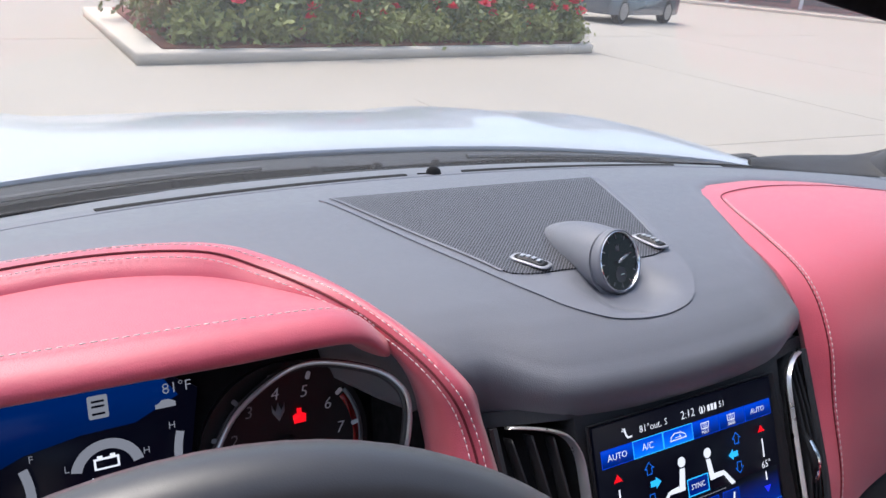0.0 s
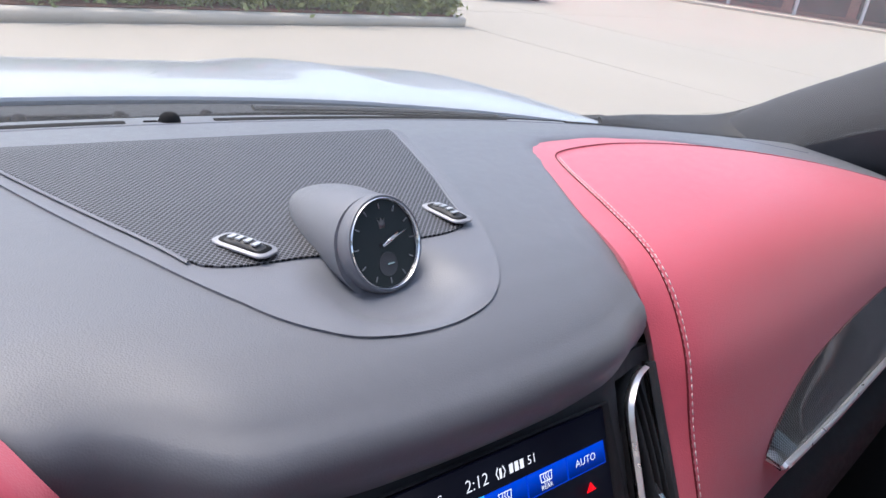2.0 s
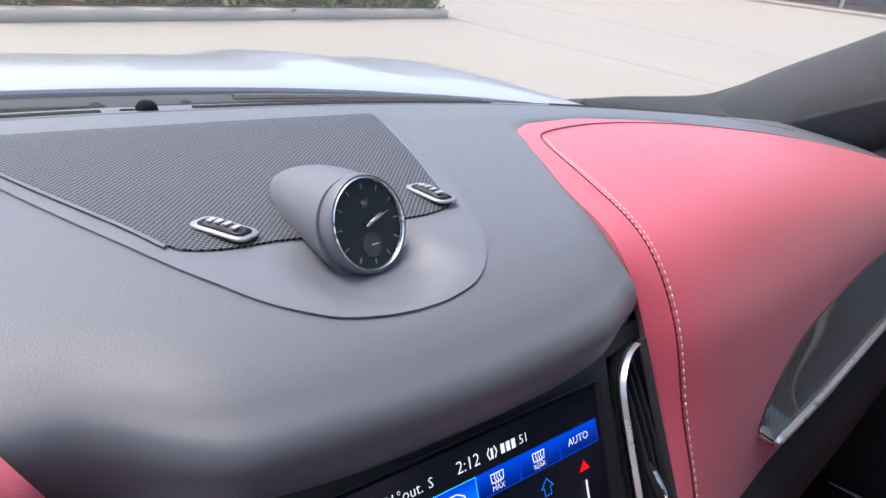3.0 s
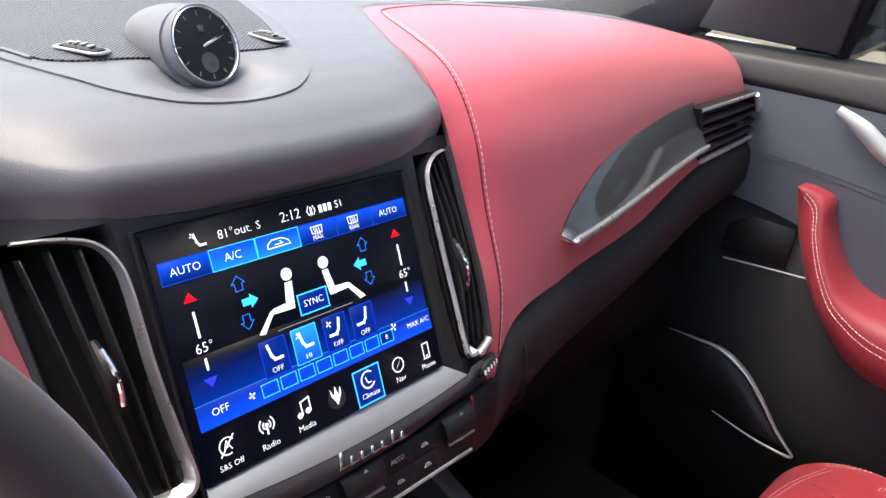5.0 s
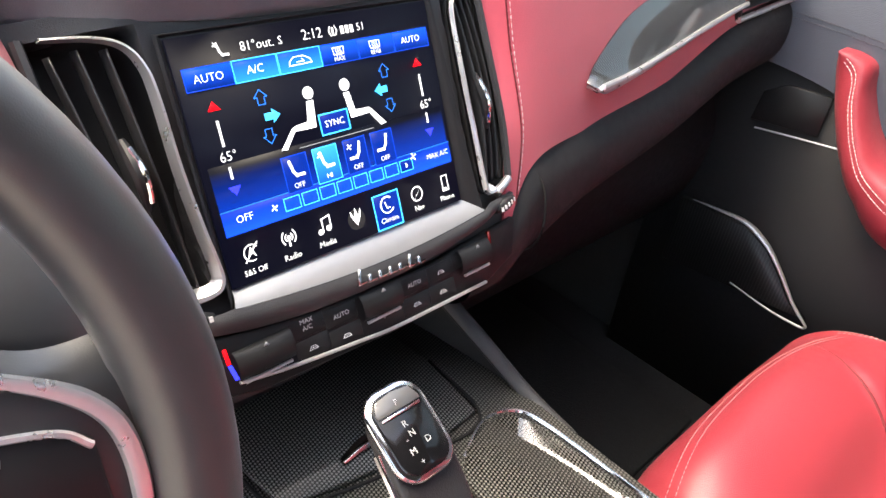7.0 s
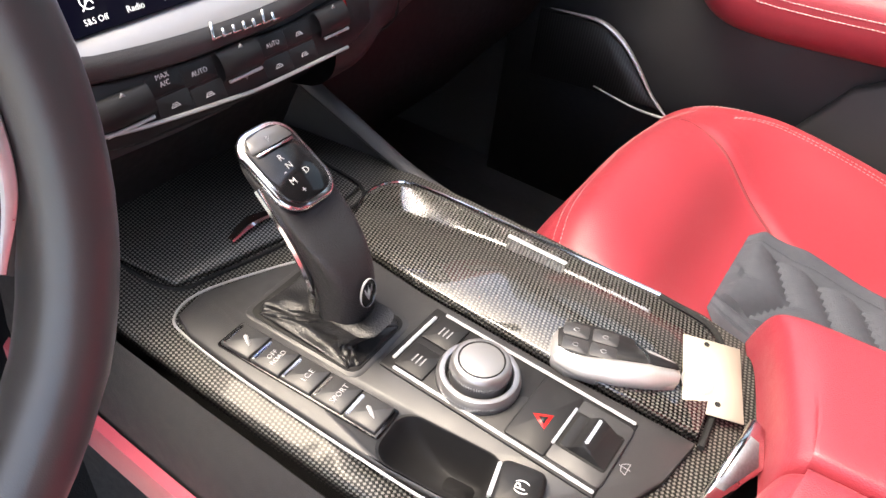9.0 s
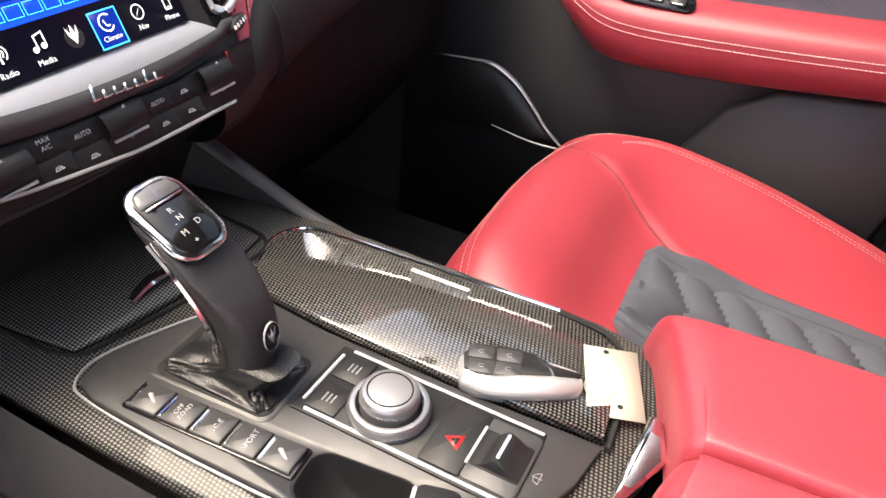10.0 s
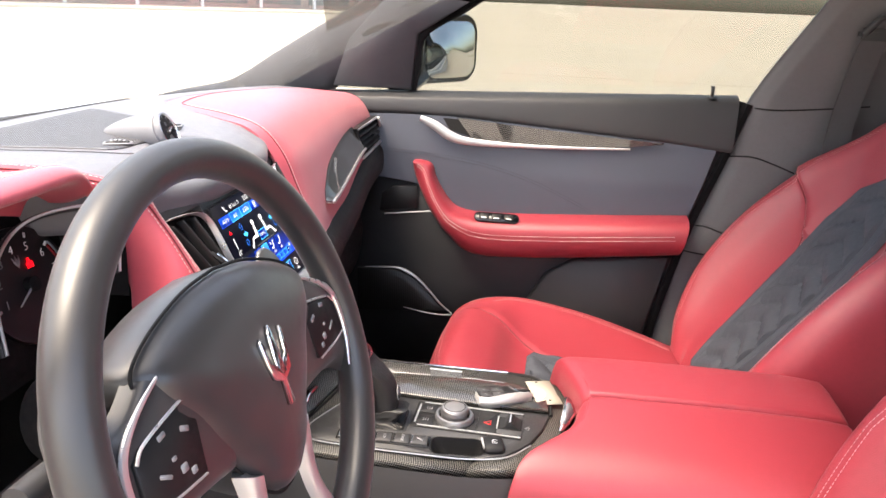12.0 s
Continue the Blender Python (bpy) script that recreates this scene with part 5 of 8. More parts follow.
seat_icon(-59, 27.5, 0.95), fan_icon(-62.5, 30.5, 1.4)
for s in (-1, 1):
    x = 71.8 * s
    shape("up_arrow", [(x - 3.8, -1.8), (x + 3.8, -1.8), (x, 3.2)], L_RED), shape("down_arrow", [(x - 3.8, -42.5), (x + 3.8, -42.5), (x, -47.5)], L_BLUEARROW)
    shape("scale_line", rect(x - 0.7, -21, x + 0.7, -7), L_WHITE), shape("scale_line", rect(x - 0.7, -38.5, x + 0.7, -32), L_WHITE)
    say("65°", 7.6, x + 1, -26.5)
    hx = -13.5 if s < 0 else 12.5
    part("figure_head", lathe([(3.6 * mm, 0), (3.6 * mm, 0.00012), (0.0001, 0.00012)], SM @ pose(hx * mm, -3.2 * mm, 0.0003), 20), L_WHITE, disp)
    shape("figure_body", [(hx - 2.6 + 0.5 * s, -7.6), (hx + 2.2, -7.6), (hx + 1.6 - 2 * s * 0 + 3.5 * s, -23), (hx - 3.4 + 3.5 * s, -23)] if s > 0 else [(hx - 2.4, -7.6), (hx + 2.4, -7.6), (hx + 0.6, -23), (hx - 5.4, -23)], L_WHITE, 0.3)
    shape("figure_leg", [(hx - 5.0, -18.8), (hx - 13.5, -19.6), (hx - 15.5, -22.5), (hx - 5.0, -23)] if s < 0 else [(hx + 2, -18.8), (hx + 14.5, -19.2), (hx + 15.5, -22.5), (hx + 1, -23)], L_WHITE, 0.3)
    shape("figure_leg", [(hx - 11.5, -19.5), (hx - 15.6, -20.5), (hx - 25.5, -31), (hx - 21.5, -31.5)] if s < 0 else [(hx + 11.5, -19.5), (hx + 15.5, -20), (hx + 25.5, -31), (hx + 21, -31.5)], L_WHITE, 0.32)
    ax = 43.8 * s
    ring("flow_arrow", [(ax - 2.2, -4), (ax - 2.2, 0), (ax - 4, 0), (ax, 4.2), (ax + 4, 0), (ax + 2.2, 0), (ax + 2.2, -4)], 0.4, L_SKY)
    ring("flow_arrow", [(ax - 2.2, -17.5), (ax - 2.2, -21.5), (ax - 4, -21.5), (ax, -25.6), (ax + 4, -21.5), (ax + 2.2, -21.5), (ax + 2.2, -17.5)], 0.4, L_SKY)
    bx = 39 * s
    shape("flow_arrow", [(bx - s * -5, -13), (bx - s * -5, -9), (bx, -9), (bx, -7), (bx - s * 5, -11), (bx, -15), (bx, -13)], L_CYAN)
shape("sync_key", rect(-10.2, -28.8, 10.2, -17), L_DEEP, 0.4), ring("sync_edge", rect(-10.2, -28.8, 10.2, -17), 0.8, L_CYAN, 0.5), say("SYNC", 5.6, 0, -23, w=0.6)
ring("divider", [(-27, -32.2), (27, -32.2)], 0.5, L_GREY, 0.3, False)
for k, (x0, x1) in enumerate(((-41, -24.5), (-20, -3), (2, 18.5), (23, 40))):
    shape("seat_key", rect(x0, -55.5, x1, -35), FADE_HI if k == 1 else L_DEEP, 0.35), ring("seat_key_edge", rect(x0, -55.5, x1, -35), 0.5, L_CYAN if k == 1 else L_BLUE, 0.45)
    seat_icon((x0 + x1) / 2, -43, 1.35, 1 if k < 2 else -1), say("HI" if k == 1 else "OFF", 4.3, (x0 + x1) / 2, -52.3)
    if k in (1, 2):
        fan_icon((x0 + x1) / 2 - 4.2, -39.5, 1.8)
for k in range(8):
    x = -45.5 + 11.6 * k * 1.07
    shape("fan_step", rect(x, -64.5, x + 10.4, -57.4), L_BLUE if k < 7 else L_DEEP, 0.35), ring("fan_step_edge", rect(x, -64.5, x + 10.4, -57.4), 0.5, L_CYAN, 0.45)
say("8", 4.5, -45.5 + 11.6 * 7 * 1.07 + 5.2, -61), fan_icon(-52, -60.5, 2.0), fan_icon(53.5, -56.8, 2.4)
say("OFF", 6.0, -71, -60.5), say("MAX A/C", 4.8, 74.5, -60.5)
DOCK = (-72.5, -48, -23.5, 0, 25, 50.5, 76)
shape("climate_key", rect(14.5, -96, 35, -73.5), L_DEEP, 0.3), ring("climate_edge", rect(14.5, -95.5, 35, -73.5), 0.9, L_CYAN, 0.4)
for x, t in zip(DOCK, ("S&S Off", "Radio", "Media", "", "Climate", "Nav", "Phone")):
    if t:
        say(t, 5.0 if len(t) < 7 else 4.6, x, -90.5)
circle = lambda x, y, r, n=20: [(x + r * math.cos(a), y + r * math.sin(a)) for a in np.linspace(0, 2 * math.pi, n, False)]
say("A", 8.5, DOCK[0], -80), ring("stop_line", [(DOCK[0] - 4.5, -84.5), (DOCK[0] + 4.5, -75)], 0.8, L_WHITE, 0.5, False), ring("stop_ring", circle(DOCK[0], -80, 4.6)[2:17], 0.7, L_WHITE, 0.5, False)
for r in (2.4, 4.6):
    for s in (0, math.pi):
        ring("radio_wave", [(DOCK[1] + r * math.cos(s + a), -79 + r * math.sin(s + a)) for a in np.linspace(-0.8, 0.8, 7)], 0.8, L_WHITE, 0.5, False)
shape("radio_mast", rect(DOCK[1] - 0.6, -84.5, DOCK[1] + 0.6, -78), L_WHITE), shape("radio_dot", circle(DOCK[1], -79, 1.2), L_WHITE, 0.4)
shape("note_head", circle(DOCK[2] - 2.8, -83, 1.8), L_WHITE), shape("note_head", circle(DOCK[2] + 3, -82, 1.8), L_WHITE)
ring("note_stem", [(DOCK[2] - 1.2, -83), (DOCK[2] - 1.2, -75.6), (DOCK[2] + 4.6, -74.4), (DOCK[2] + 4.6, -82)], 0.9, L_WHITE, 0.5, False)
shape("emblem_disc", circle(0, -83, 6.5), L_DARK, 0.3), shape("emblem", [(-3.6, -81), (0, -87), (3.6, -81), (3.9, -76.5), (1.6, -81.5), (0, -75.5), (-1.6, -81.5), (-3.9, -76.5)], L_WHITE, 0.45)
ring("climate_ring", circle(25, -81, 5.2)[3:19], 1.0, L_WHITE, 0.5, False), seat_icon(25, -81.5, 0.6)
ring("compass", circle(50.5, -81, 4.6), 0.8, L_WHITE), shape("compass_needle", [(49.4, -82), (53.2, -78), (51.6, -80)], L_WHITE, 0.5), shape("compass_needle", [(49.4, -82), (51.6, -80), (48, -84)], L_WHITE, 0.5)
ring("phone_icon", rect(73.5, -85.5, 78.5, -75.5), 0.8, L_WHITE), ring("phone_key", [(75.2, -84), (76.8, -84)], 0.8, L_WHITE, 0.5, False)


def side_vent(s):
    """A tall outlet beside the display with three upright slats; s is -1 for the driver's, 1 for the passenger's."""
    ob = thing("air_vent", SM @ Vector((s * 0.12, -0.09, 0)), "tall air vent with upright black slats and a bright surround", "air vent", "air vents beside the display")
    V = lambda x, y, h: SM @ Vector((s * x * mm, y * mm, h + wrap(s * x, y)))
    upv = SM.to_3x3() @ Vector((0, 0, 1))
    if s < 0:
        rim = [(138, 46), (120, 43), (108, 37.5), (101.5, 27), (99, 12), (98, -26), (95.5, -56), (92.5, -82), (93.5, -90), (99, -94.5), (112, -94.5), (131, -88.5)]
        slats = (((114, 37), (106, -88)), ((125, 39), (115, -88)), ((136, 38), (124, -87)))
        tab_at = (121, -10, 119, -38)
    else:
        rim = [(141, 45.5), (126, 43), (114, 36), (109.5, 26), (109, 0), (110, -50), (110.5, -88), (112, -97), (118, -99), (128, -96), (136, -92)]
        slats = (((119, 34), (116.5, -93)), ((127, 38), (122.5, -92)), ((135, 40), (128.5, -91)))
        tab_at = (121, -19, 122, -49)
    R_ = spline(rim, 60)
    far = spline([(147, 47), (146, 20), (144, -30), (141, -70), (135, -92)], 60)
    rows = [[V(a[0] + (b[0] - a[0]) * t, a[1] + (b[1] - a[1]) * t, -0.002 - 0.019 * math.sin(math.pi * t) ** 0.4) for t in np.linspace(0, 1, 24)] for a, b in zip(R_, far)]
    part("well", thicken(grid_bm(rows), 0.0008, (0, -1, 0.4)), SLOT, ob, "dark opening")
    wide = np.interp(np.linspace(0, 1, 60), [0, 0.2, 0.35, 0.6, 0.78, 0.88, 1], [1.2, 1.8, 3.0, 4.6, 6.2, 6.6, 5.2])
    rows = []
    for i, (x, y) in enumerate(R_):
        d = R_[min(i + 1, 59)] - R_[max(i - 1, 0)]
        n_ = np.array([d[1], -d[0]]) / max(1e-6, float(np.hypot(*d)))
        if n_[0] < 0 and i < 40:
            n_ = -n_
        if i >= 40 and n_[1] < 0 and n_[0] < 0.3:
            n_ = -n_
        rows.append([V(x - n_[0] * 1.2, y - n_[1] * 1.2, 0.0015), V(x, y, 0.0046), V(x + n_[0] * wide[i] * 0.35, y + n_[1] * wide[i] * 0.35, 0.0044), V(x + n_[0] * wide[i], y + n_[1] * wide[i], -0.0018)])
    part("bright_surround", thicken(grid_bm(rows), 0.0012, (0, -1, 0.5)), SATINBRIGHT, ob, "satin bright surround, broad at its foot")
    part("outer_edge", tube([V(x, y, 0.002) for x, y in ((147, 47), (146, 0), (143.5, -55), (137, -92))], 0.003, 6, 24), PLASTIC, ob)
    for (x0, y0), (x1, y1) in slats:
        rows = []
        for k in range(25):
            t = k / 24
            bow, deep = math.sin(math.pi * t), 0.0052 + 0.0018 * math.sin(math.pi * t)
            rows.append([V(x0 + (x1 - x0) * t + 1.5 * bow + 1.05 * math.cos(a), y0 + (y1 - y0) * t, -0.0045 + 0.0045 * bow + deep * math.sin(a)) for a in np.linspace(0, 2 * math.pi, 12, False)])
        bm = grid_bm(rows, True, True)
        part("slat", bm, VENTBLACK, ob, "gloss black slat with a rounded front edge", 180)
    xa, ya, xb, yb = tab_at
    tab = part("tab", tube([V(xa, ya + 4, 0.004), V((xa + xb) / 2 - 0.5, (ya + yb) / 2, 0.010), V(xb, yb - 4, 0.004)], [0.002, 0.0042, 0.0040, 0.002], 8, 16), KEYPAD, ob, "sliding tab with a bright insert")
    part("insert", tube([V(xa - 1, ya, 0.0088), V((xa + xb) / 2 - 1.5, (ya + yb) / 2, 0.0138), V(xb - 1, yb, 0.0088)], 0.0013, 6, 14), CHROME, tab)
    x0, y0 = (127, -103.5) if s < 0 else (136, -107)
    x1, y1 = (104, -104.5) if s < 0 else (116, -113)
    wheel = part("thumbwheel", tube([V(x0 + (x1 - x0) * k / 5, y0 + (y1 - y0) * k / 5, 0.0035) for k in range(6)], [0.002, 0.0046, 0.0052, 0.0046, 0.002], 10, 16), KEYPAD, ob, "ribbed thumbwheel")
    for k in range(5):
        t = 0.16 + 0.17 * k
        part("mark", box(s * (x0 + (x1 - x0) * t) * mm, (y0 + (y1 - y0) * t) * mm, 0.0086 - 0.004 * (t - 0.5) ** 2, (0.7 + 0.35 * k) * mm, 0.0030, 0.0008, 0, SM), WHITE, wheel)


VENTBLACK = mat("gloss_black_slat", (0.018, 0.018, 0.019), 0.34, 0, 0)
side_vent(-1), side_vent(1)

# climate key row
climate = thing("climate_panel", SM @ Vector((0, -0.15, 0)), "row of black climate keys with rocker levers", "control panel")
part("panel", plate(UV([(-132, -112), (-88, -119), (-34, -125), (52, -129), (134, -122), (126, -149), (96, -160), (5, -161), (-80, -157), (-118, -150), (-125, -144)]), 0.006, SM, 0.002, -0.002), KEYPAD, climate)
for x, w_ in ((-83, 36), (1, 32), (86, 30)):
    lever = part("rocker", grid_bm([[SM @ Vector(((x + u * w_ / 2) * mm, (-136 + 9 * math.cos(t)) * mm, 0.004 + 0.007 * math.sin(t) * (1 - 0.3 * u * u))) for t in np.linspace(0.15, math.pi - 0.15, 10)] for u in np.linspace(-1, 1, 9)]), KEYPAD, climate, "satin black rocker lever")
    part("lip", tube([SM @ Vector(((x + u * w_ * 0.42) * mm, -0.1462, 0.0058)) for u in (-1, 0, 1)], 0.0011, 6, 8), SATIN, lever, "satin lip")
    part("arrow", plate(UV([(x - 2, -129.5), (x + 2, -129.5), (x, -127)]), 0.0002, SM, 0, 0.0105), GREYPRINT, lever)
    part("arrow", plate(UV([(x - 2, -146.5), (x + 2, -146.5), (x, -149)]), 0.0002, SM, 0, 0.0052), GREYPRINT, lever)
for x, y, t in ((-53, -132, "MAX\nA/C"), (-29, -134, "AUTO"), (30, -136, "AUTO"), (54, -136, ""), (-52, -145, ""), (-28, -147.5, ""), (29, -149.5, ""), (53, -149.5, "")):
    key = part("key", plate(rrect(0.0235, 0.0118, 0.001), 0.0006, SM @ pose(x * mm, y * mm, 0.0037), 0.0002), KEYPAD, climate)
    if t:
        words(t, 0.0042, SM @ pose(x * mm, y * mm + (0.0018 if "\n" in t else 0), 0.0048), WHITE, key, depth=0.00005)
    else:
        bm = bmesh.new()
        for q in ([(x - 3.2, y - 1.4), (x + 3.2, y - 1.4)], [(x - 2.8, y - 1.4), (x - 1.6, y + 0.6), (x + 1.4, y + 0.6), (x + 2.8, y - 1.2)], [(x - 1.0, y - 0.4), (x + 1.6, y - 0.4)]):
            tube([SM @ Vector((a * mm, b * mm, 0.0046)) for a, b in q], 0.00022, 4, into=bm)
        part("symbol", bm, WHITE, key)
part("bright_line", tube([SM @ Vector((x * mm, y * mm, 0.0052)) for x, y in ((-101, -145), (-69, -150), (-21, -155), (12, -157.5), (93, -158))], 0.0013, 6, 30), SATIN, climate, "thin bright line")
for s, in ((-1,), (1,)):
    part("red_mark", plate(UV([(s * 103.5, -124), (s * 105.5, -124), (s * 105, -133), (s * 103, -133)]), 0.003, SM, 0, 0.002), L_RED if s < 0 else L_REDLENS, climate, "red temperature mark")
    if s < 0:
        part("blue_mark", plate(UV([(-104.8, -134), (-102.6, -134), (-100.5, -143), (-102.8, -143)]), 0.003, SM, 0, 0.002), L_BLUEARROW, climate, "blue temperature mark")
part("lower_slope", grid_bm(skin([[(x, -0.062, 0.882), (x, -0.03, 0.855), (x, 0.0, 0.81), (x, 0.02, 0.765)] for x in (-0.115, 0, 0.115)], 8, 10)), KEYPAD, climate, "black slope above the console tray")

# ---- centre console ----
CZ = 0.775
console = thing("centre_console", (0.0, -0.2, 0.40), "centre console with carbon fibre panels and black controls", "centre console")


def pierced(outline, hole):
    """An outline with a hole in it, joined by a slit to its nearest corner."""
    i, j = min(((i, j) for i in range(len(outline)) for j in range(len(hole))), key=lambda q: math.dist(outline[q[0]], hole[q[1]]))
    turn = lambda p: sum(a[0] * b[1] - b[0] * a[1] for a, b in zip(p, list(p[1:]) + [p[0]])) > 0
    h = list(hole) if turn(hole) != turn(outline) else list(hole)[::-1]
    j = h.index(hole[j])
    ring = h[j:] + h[:j + 1]
    return list(outline[:i + 1]) + ring + list(outline[i:])


TM = pose(-0.0835, -0.283, 0, 0, 0, 6)
SCOOP = [tuple((TM @ Vector((x, y, 0)))[:2]) for x, y in rrect(0.036, 0.066, 0.012, 5)]


def flat(pts, n=0):
    return [tuple(p) for p in (spline(pts, n) if n else pts)]


rim = [(-0.118, 0.03), (-0.1225, -0.08), (-0.124, -0.16), (-0.123, -0.24), (-0.120, -0.30), (-0.108, -0.355), (-0.085, -0.385), (-0.05, -0.405), (-0.02, -0.412), (0.03, -0.425), (0.085, -0.420), (0.118, -0.40), (0.1285, -0.36), (0.131, -0.25), (0.131, -0.12), (0.127, -0.04), (0.118, 0.03)]
part("carbon_frame", plate(pierced(flat(rim), SCOOP), 0.012, pose(0, 0, CZ - 0.016), 0.003), CARBONSATIN, console, "satin carbon fibre frame")
sk = [(-0.126, 0.05), (-0.131, -0.08), (-0.133, -0.2), (-0.132, -0.30), (-0.118, -0.37), (-0.09, -0.40), (-0.05, -0.42)]
rows = [[(x, y, CZ - 0.006) for x, y in flat(sk, 24)], [(x - 0.006, y, CZ - 0.03) for x, y in flat(sk, 24)], [(x - 0.012, y, CZ - 0.075) for x, y in flat(sk, 24)], [(x - 0.012, y, CZ - 0.10) for x, y in flat(sk, 24)]]
part("side_wall", grid_bm(rows), PLASTIC, console, "black padded side wall")
rows = [[(x - 0.014, y, CZ - 0.085) for x, y in flat(sk, 24)], [(x - 0.020, y, CZ - 0.09) for x, y in flat(sk, 24)], [(x - 0.022, y, CZ - 0.12) for x, y in flat(sk, 24)], [(x - 0.016, y, CZ - 0.13) for x, y in flat(sk, 24)]]
part("red_flank", grid_bm(rows), RED, console, "red leather flank strip")
part("core", box(0.0, -0.45, 0.57, 0.262, 1.0, 0.34, 0.02), PLASTIC, console, "black console sides")
EDGE = [(0.110, 0.020, 0.840), (0.116, -0.015, 0.818), (0.123, -0.058, 0.795), (0.131, -0.104, 0.770), (0.135, -0.150, 0.757)]
part("side_brace", tube(EDGE, [0.0085, 0.0075, 0.006], 10, 24, flat=0.8), PLASTIC, console, "dark sloping edge from stack to console")
part("side_cheek", grid_bm([[(x, y, z - 0.003), (x + 0.003, y, z - 0.05), (x + 0.002, y, 0.62), (x, y, 0.45)] for x, y, z in spline(EDGE, 14)]), PLASTIC, console, "black console cheek by the footwell")

# flap at the front, with its pull
lid = plate(flat([(-0.080, -0.074), (-0.086, -0.02), (-0.083, 0.025), (0.083, 0.025), (0.088, -0.03), (0.080, -0.094), (0.03, -0.098), (-0.045, -0.084)]), 0.004, pose(0, 0, CZ - 0.003), 0.0012)
flap = part("tray_flap", lid, CARBONSATIN, console, "carbon fibre tray flap")
part("pull", tube([(-0.031, -0.0725, CZ + 0.004), (-0.010, -0.070, CZ + 0.0065), (0.013, -0.073, CZ + 0.004)], [0.003, 0.0055, 0.003], 8, 14, flat=0.6), CHROME, flap, "chrome pull")
part("lid_gap", tube([(-0.088, 0.0, CZ - 0.003), (-0.084, -0.07, CZ - 0.003), (-0.05, -0.086, CZ - 0.003), (0.03, -0.1015, CZ - 0.003), (0.082, -0.098, CZ - 0.003), (0.091, -0.03, CZ - 0.003)], 0.0016, 6, 30), SLOT, console)

# cupholder cover
cover = [(0.0225, -0.136), (0.045, -0.118), (0.075, -0.108), (0.098, -0.113), (0.109, -0.135), (0.1135, -0.22), (0.116, -0.33), (0.110, -0.365), (0.085, -0.383), (0.045, -0.389), (0.0165, -0.391), (0.014, -0.30), (0.0165, -0.2)]
part("cupholder_cover", plate(flat(cover), 0.006, pose(0.075, 0, CZ - 0.0025, 0, 3.6, 0) @ pose(-0.075, 0, 0), 0.0015), CARBON, console, "glossy carbon cupholder cover")
part("cover_trim", tube([(x, y, CZ + 0.0015) for x, y in flat([(0.040, -0.121), (0.075, -0.106), (0.100, -0.111), (0.1115, -0.135), (0.1158, -0.22), (0.1185, -0.33)], 30)], 0.0015, 6), CHROME, console, "thin bright edge")
part("cover_gap", tube([(x, y, CZ + 0.0005) for x, y in flat([(0.1185, -0.33), (0.112, -0.369), (0.085, -0.387), (0.045, -0.393), (0.014, -0.395)], 20)], 0.0022, 6), SLOT, console)
part("bright_strip", box(0.1035, -0.2405, CZ + 0.0024, 0.0036, 0.048, 0.0016, 0.0006), SATINBRIGHT, console, "bright strip on the cover")

# black switch panel
panel = [(0.0205, -0.142), (0.0, -0.128), (-0.03, -0.112), (-0.075, -0.094), (-0.098, -0.098), (-0.1045, -0.115), (-0.107, -0.17), (-0.106, -0.25), (-0.103, -0.30), (-0.090, -0.342), (-0.06, -0.369), (-0.02, -0.386), (0.0145, -0.392), (0.0125, -0.30), (0.0145, -0.2)]
part("switch_panel", plate(pierced(flat(panel), SCOOP), 0.006, pose(0, 0, CZ - 0.004), 0.0012), PANELGREY, console, "satin charcoal switch panel")
part("panel_trim", tube([(x, y, CZ + 0.0004) for x, y in flat([(0.0, -0.1265), (-0.03, -0.1105), (-0.075, -0.0925), (-0.0995, -0.0965), (-0.1065, -0.115), (-0.109, -0.17), (-0.108, -0.25), (-0.105, -0.302), (-0.0915, -0.3445), (-0.061, -0.3715)], 40)], 0.0009, 6), SATIN, console, "thin bright edge")
T = CZ + 0.002

# gear lever
gear = thing("gear_lever", (-0.047, -0.19, T), "leather gear lever with a chrome-edged black top", "gear lever")
part("boot_frame", plate(rrect(0.060, 0.090, 0.008), 0.0012, pose(-0.0425, -0.170, T - 0.0008, 0, 0, 2), 0.0005), PANELGREY, gear, "charcoal boot surround")
part("boot_well", plate(rrect(0.054, 0.083, 0.007), 0.0005, pose(-0.0425, -0.170, T + 0.0004, 0, 0, 2), 0.0002), SLOT, gear, "dark edge round the boot")
prof = spline([(0.0006, 0.050, 0.078), (0.0022, 0.049, 0.076), (0.0030, 0.045, 0.067), (0.0036, 0.041, 0.057), (0.0048, 0.037, 0.047), (0.0075, 0.034, 0.041), (0.011, 0.0335, 0.038), (0.015, 0.0315, 0.035), (0.020, 0.030, 0.033)], 30)
rows = []
for k, (h, w_, d_) in enumerate(prof):
    ring_ = spline(rrect(w_, d_, 0.009, 4) + [rrect(w_, d_, 0.009, 4)[0]], 121)[:-1]
    amp = 0.060 * math.sin(math.pi * min(1, k / 27)) ** 0.7
    fold = lambda i: math.sin(0.37 * i + 0.20 * k) + 0.5 * math.sin(0.93 * i - 0.31 * k)
    rows.append([(-0.0425 + x * (1 + amp * 0.6 * fold(i)), -0.171 - 0.0009 * k * (k / 29) + y * (1 + amp * 0.6 * fold(i + 40)), T + h + 0.0013 * amp / 0.060 * fold(2 * i + 9)) for i, (x, y) in enumerate(ring_)])
part("boot", grid_bm(rows, True, True), mat("black_boot_leather", (0.012, 0.012, 0.013), 0.38, 0, 0.1, 0.4, 800), gear, "creased black leather boot", 85)
rows = []
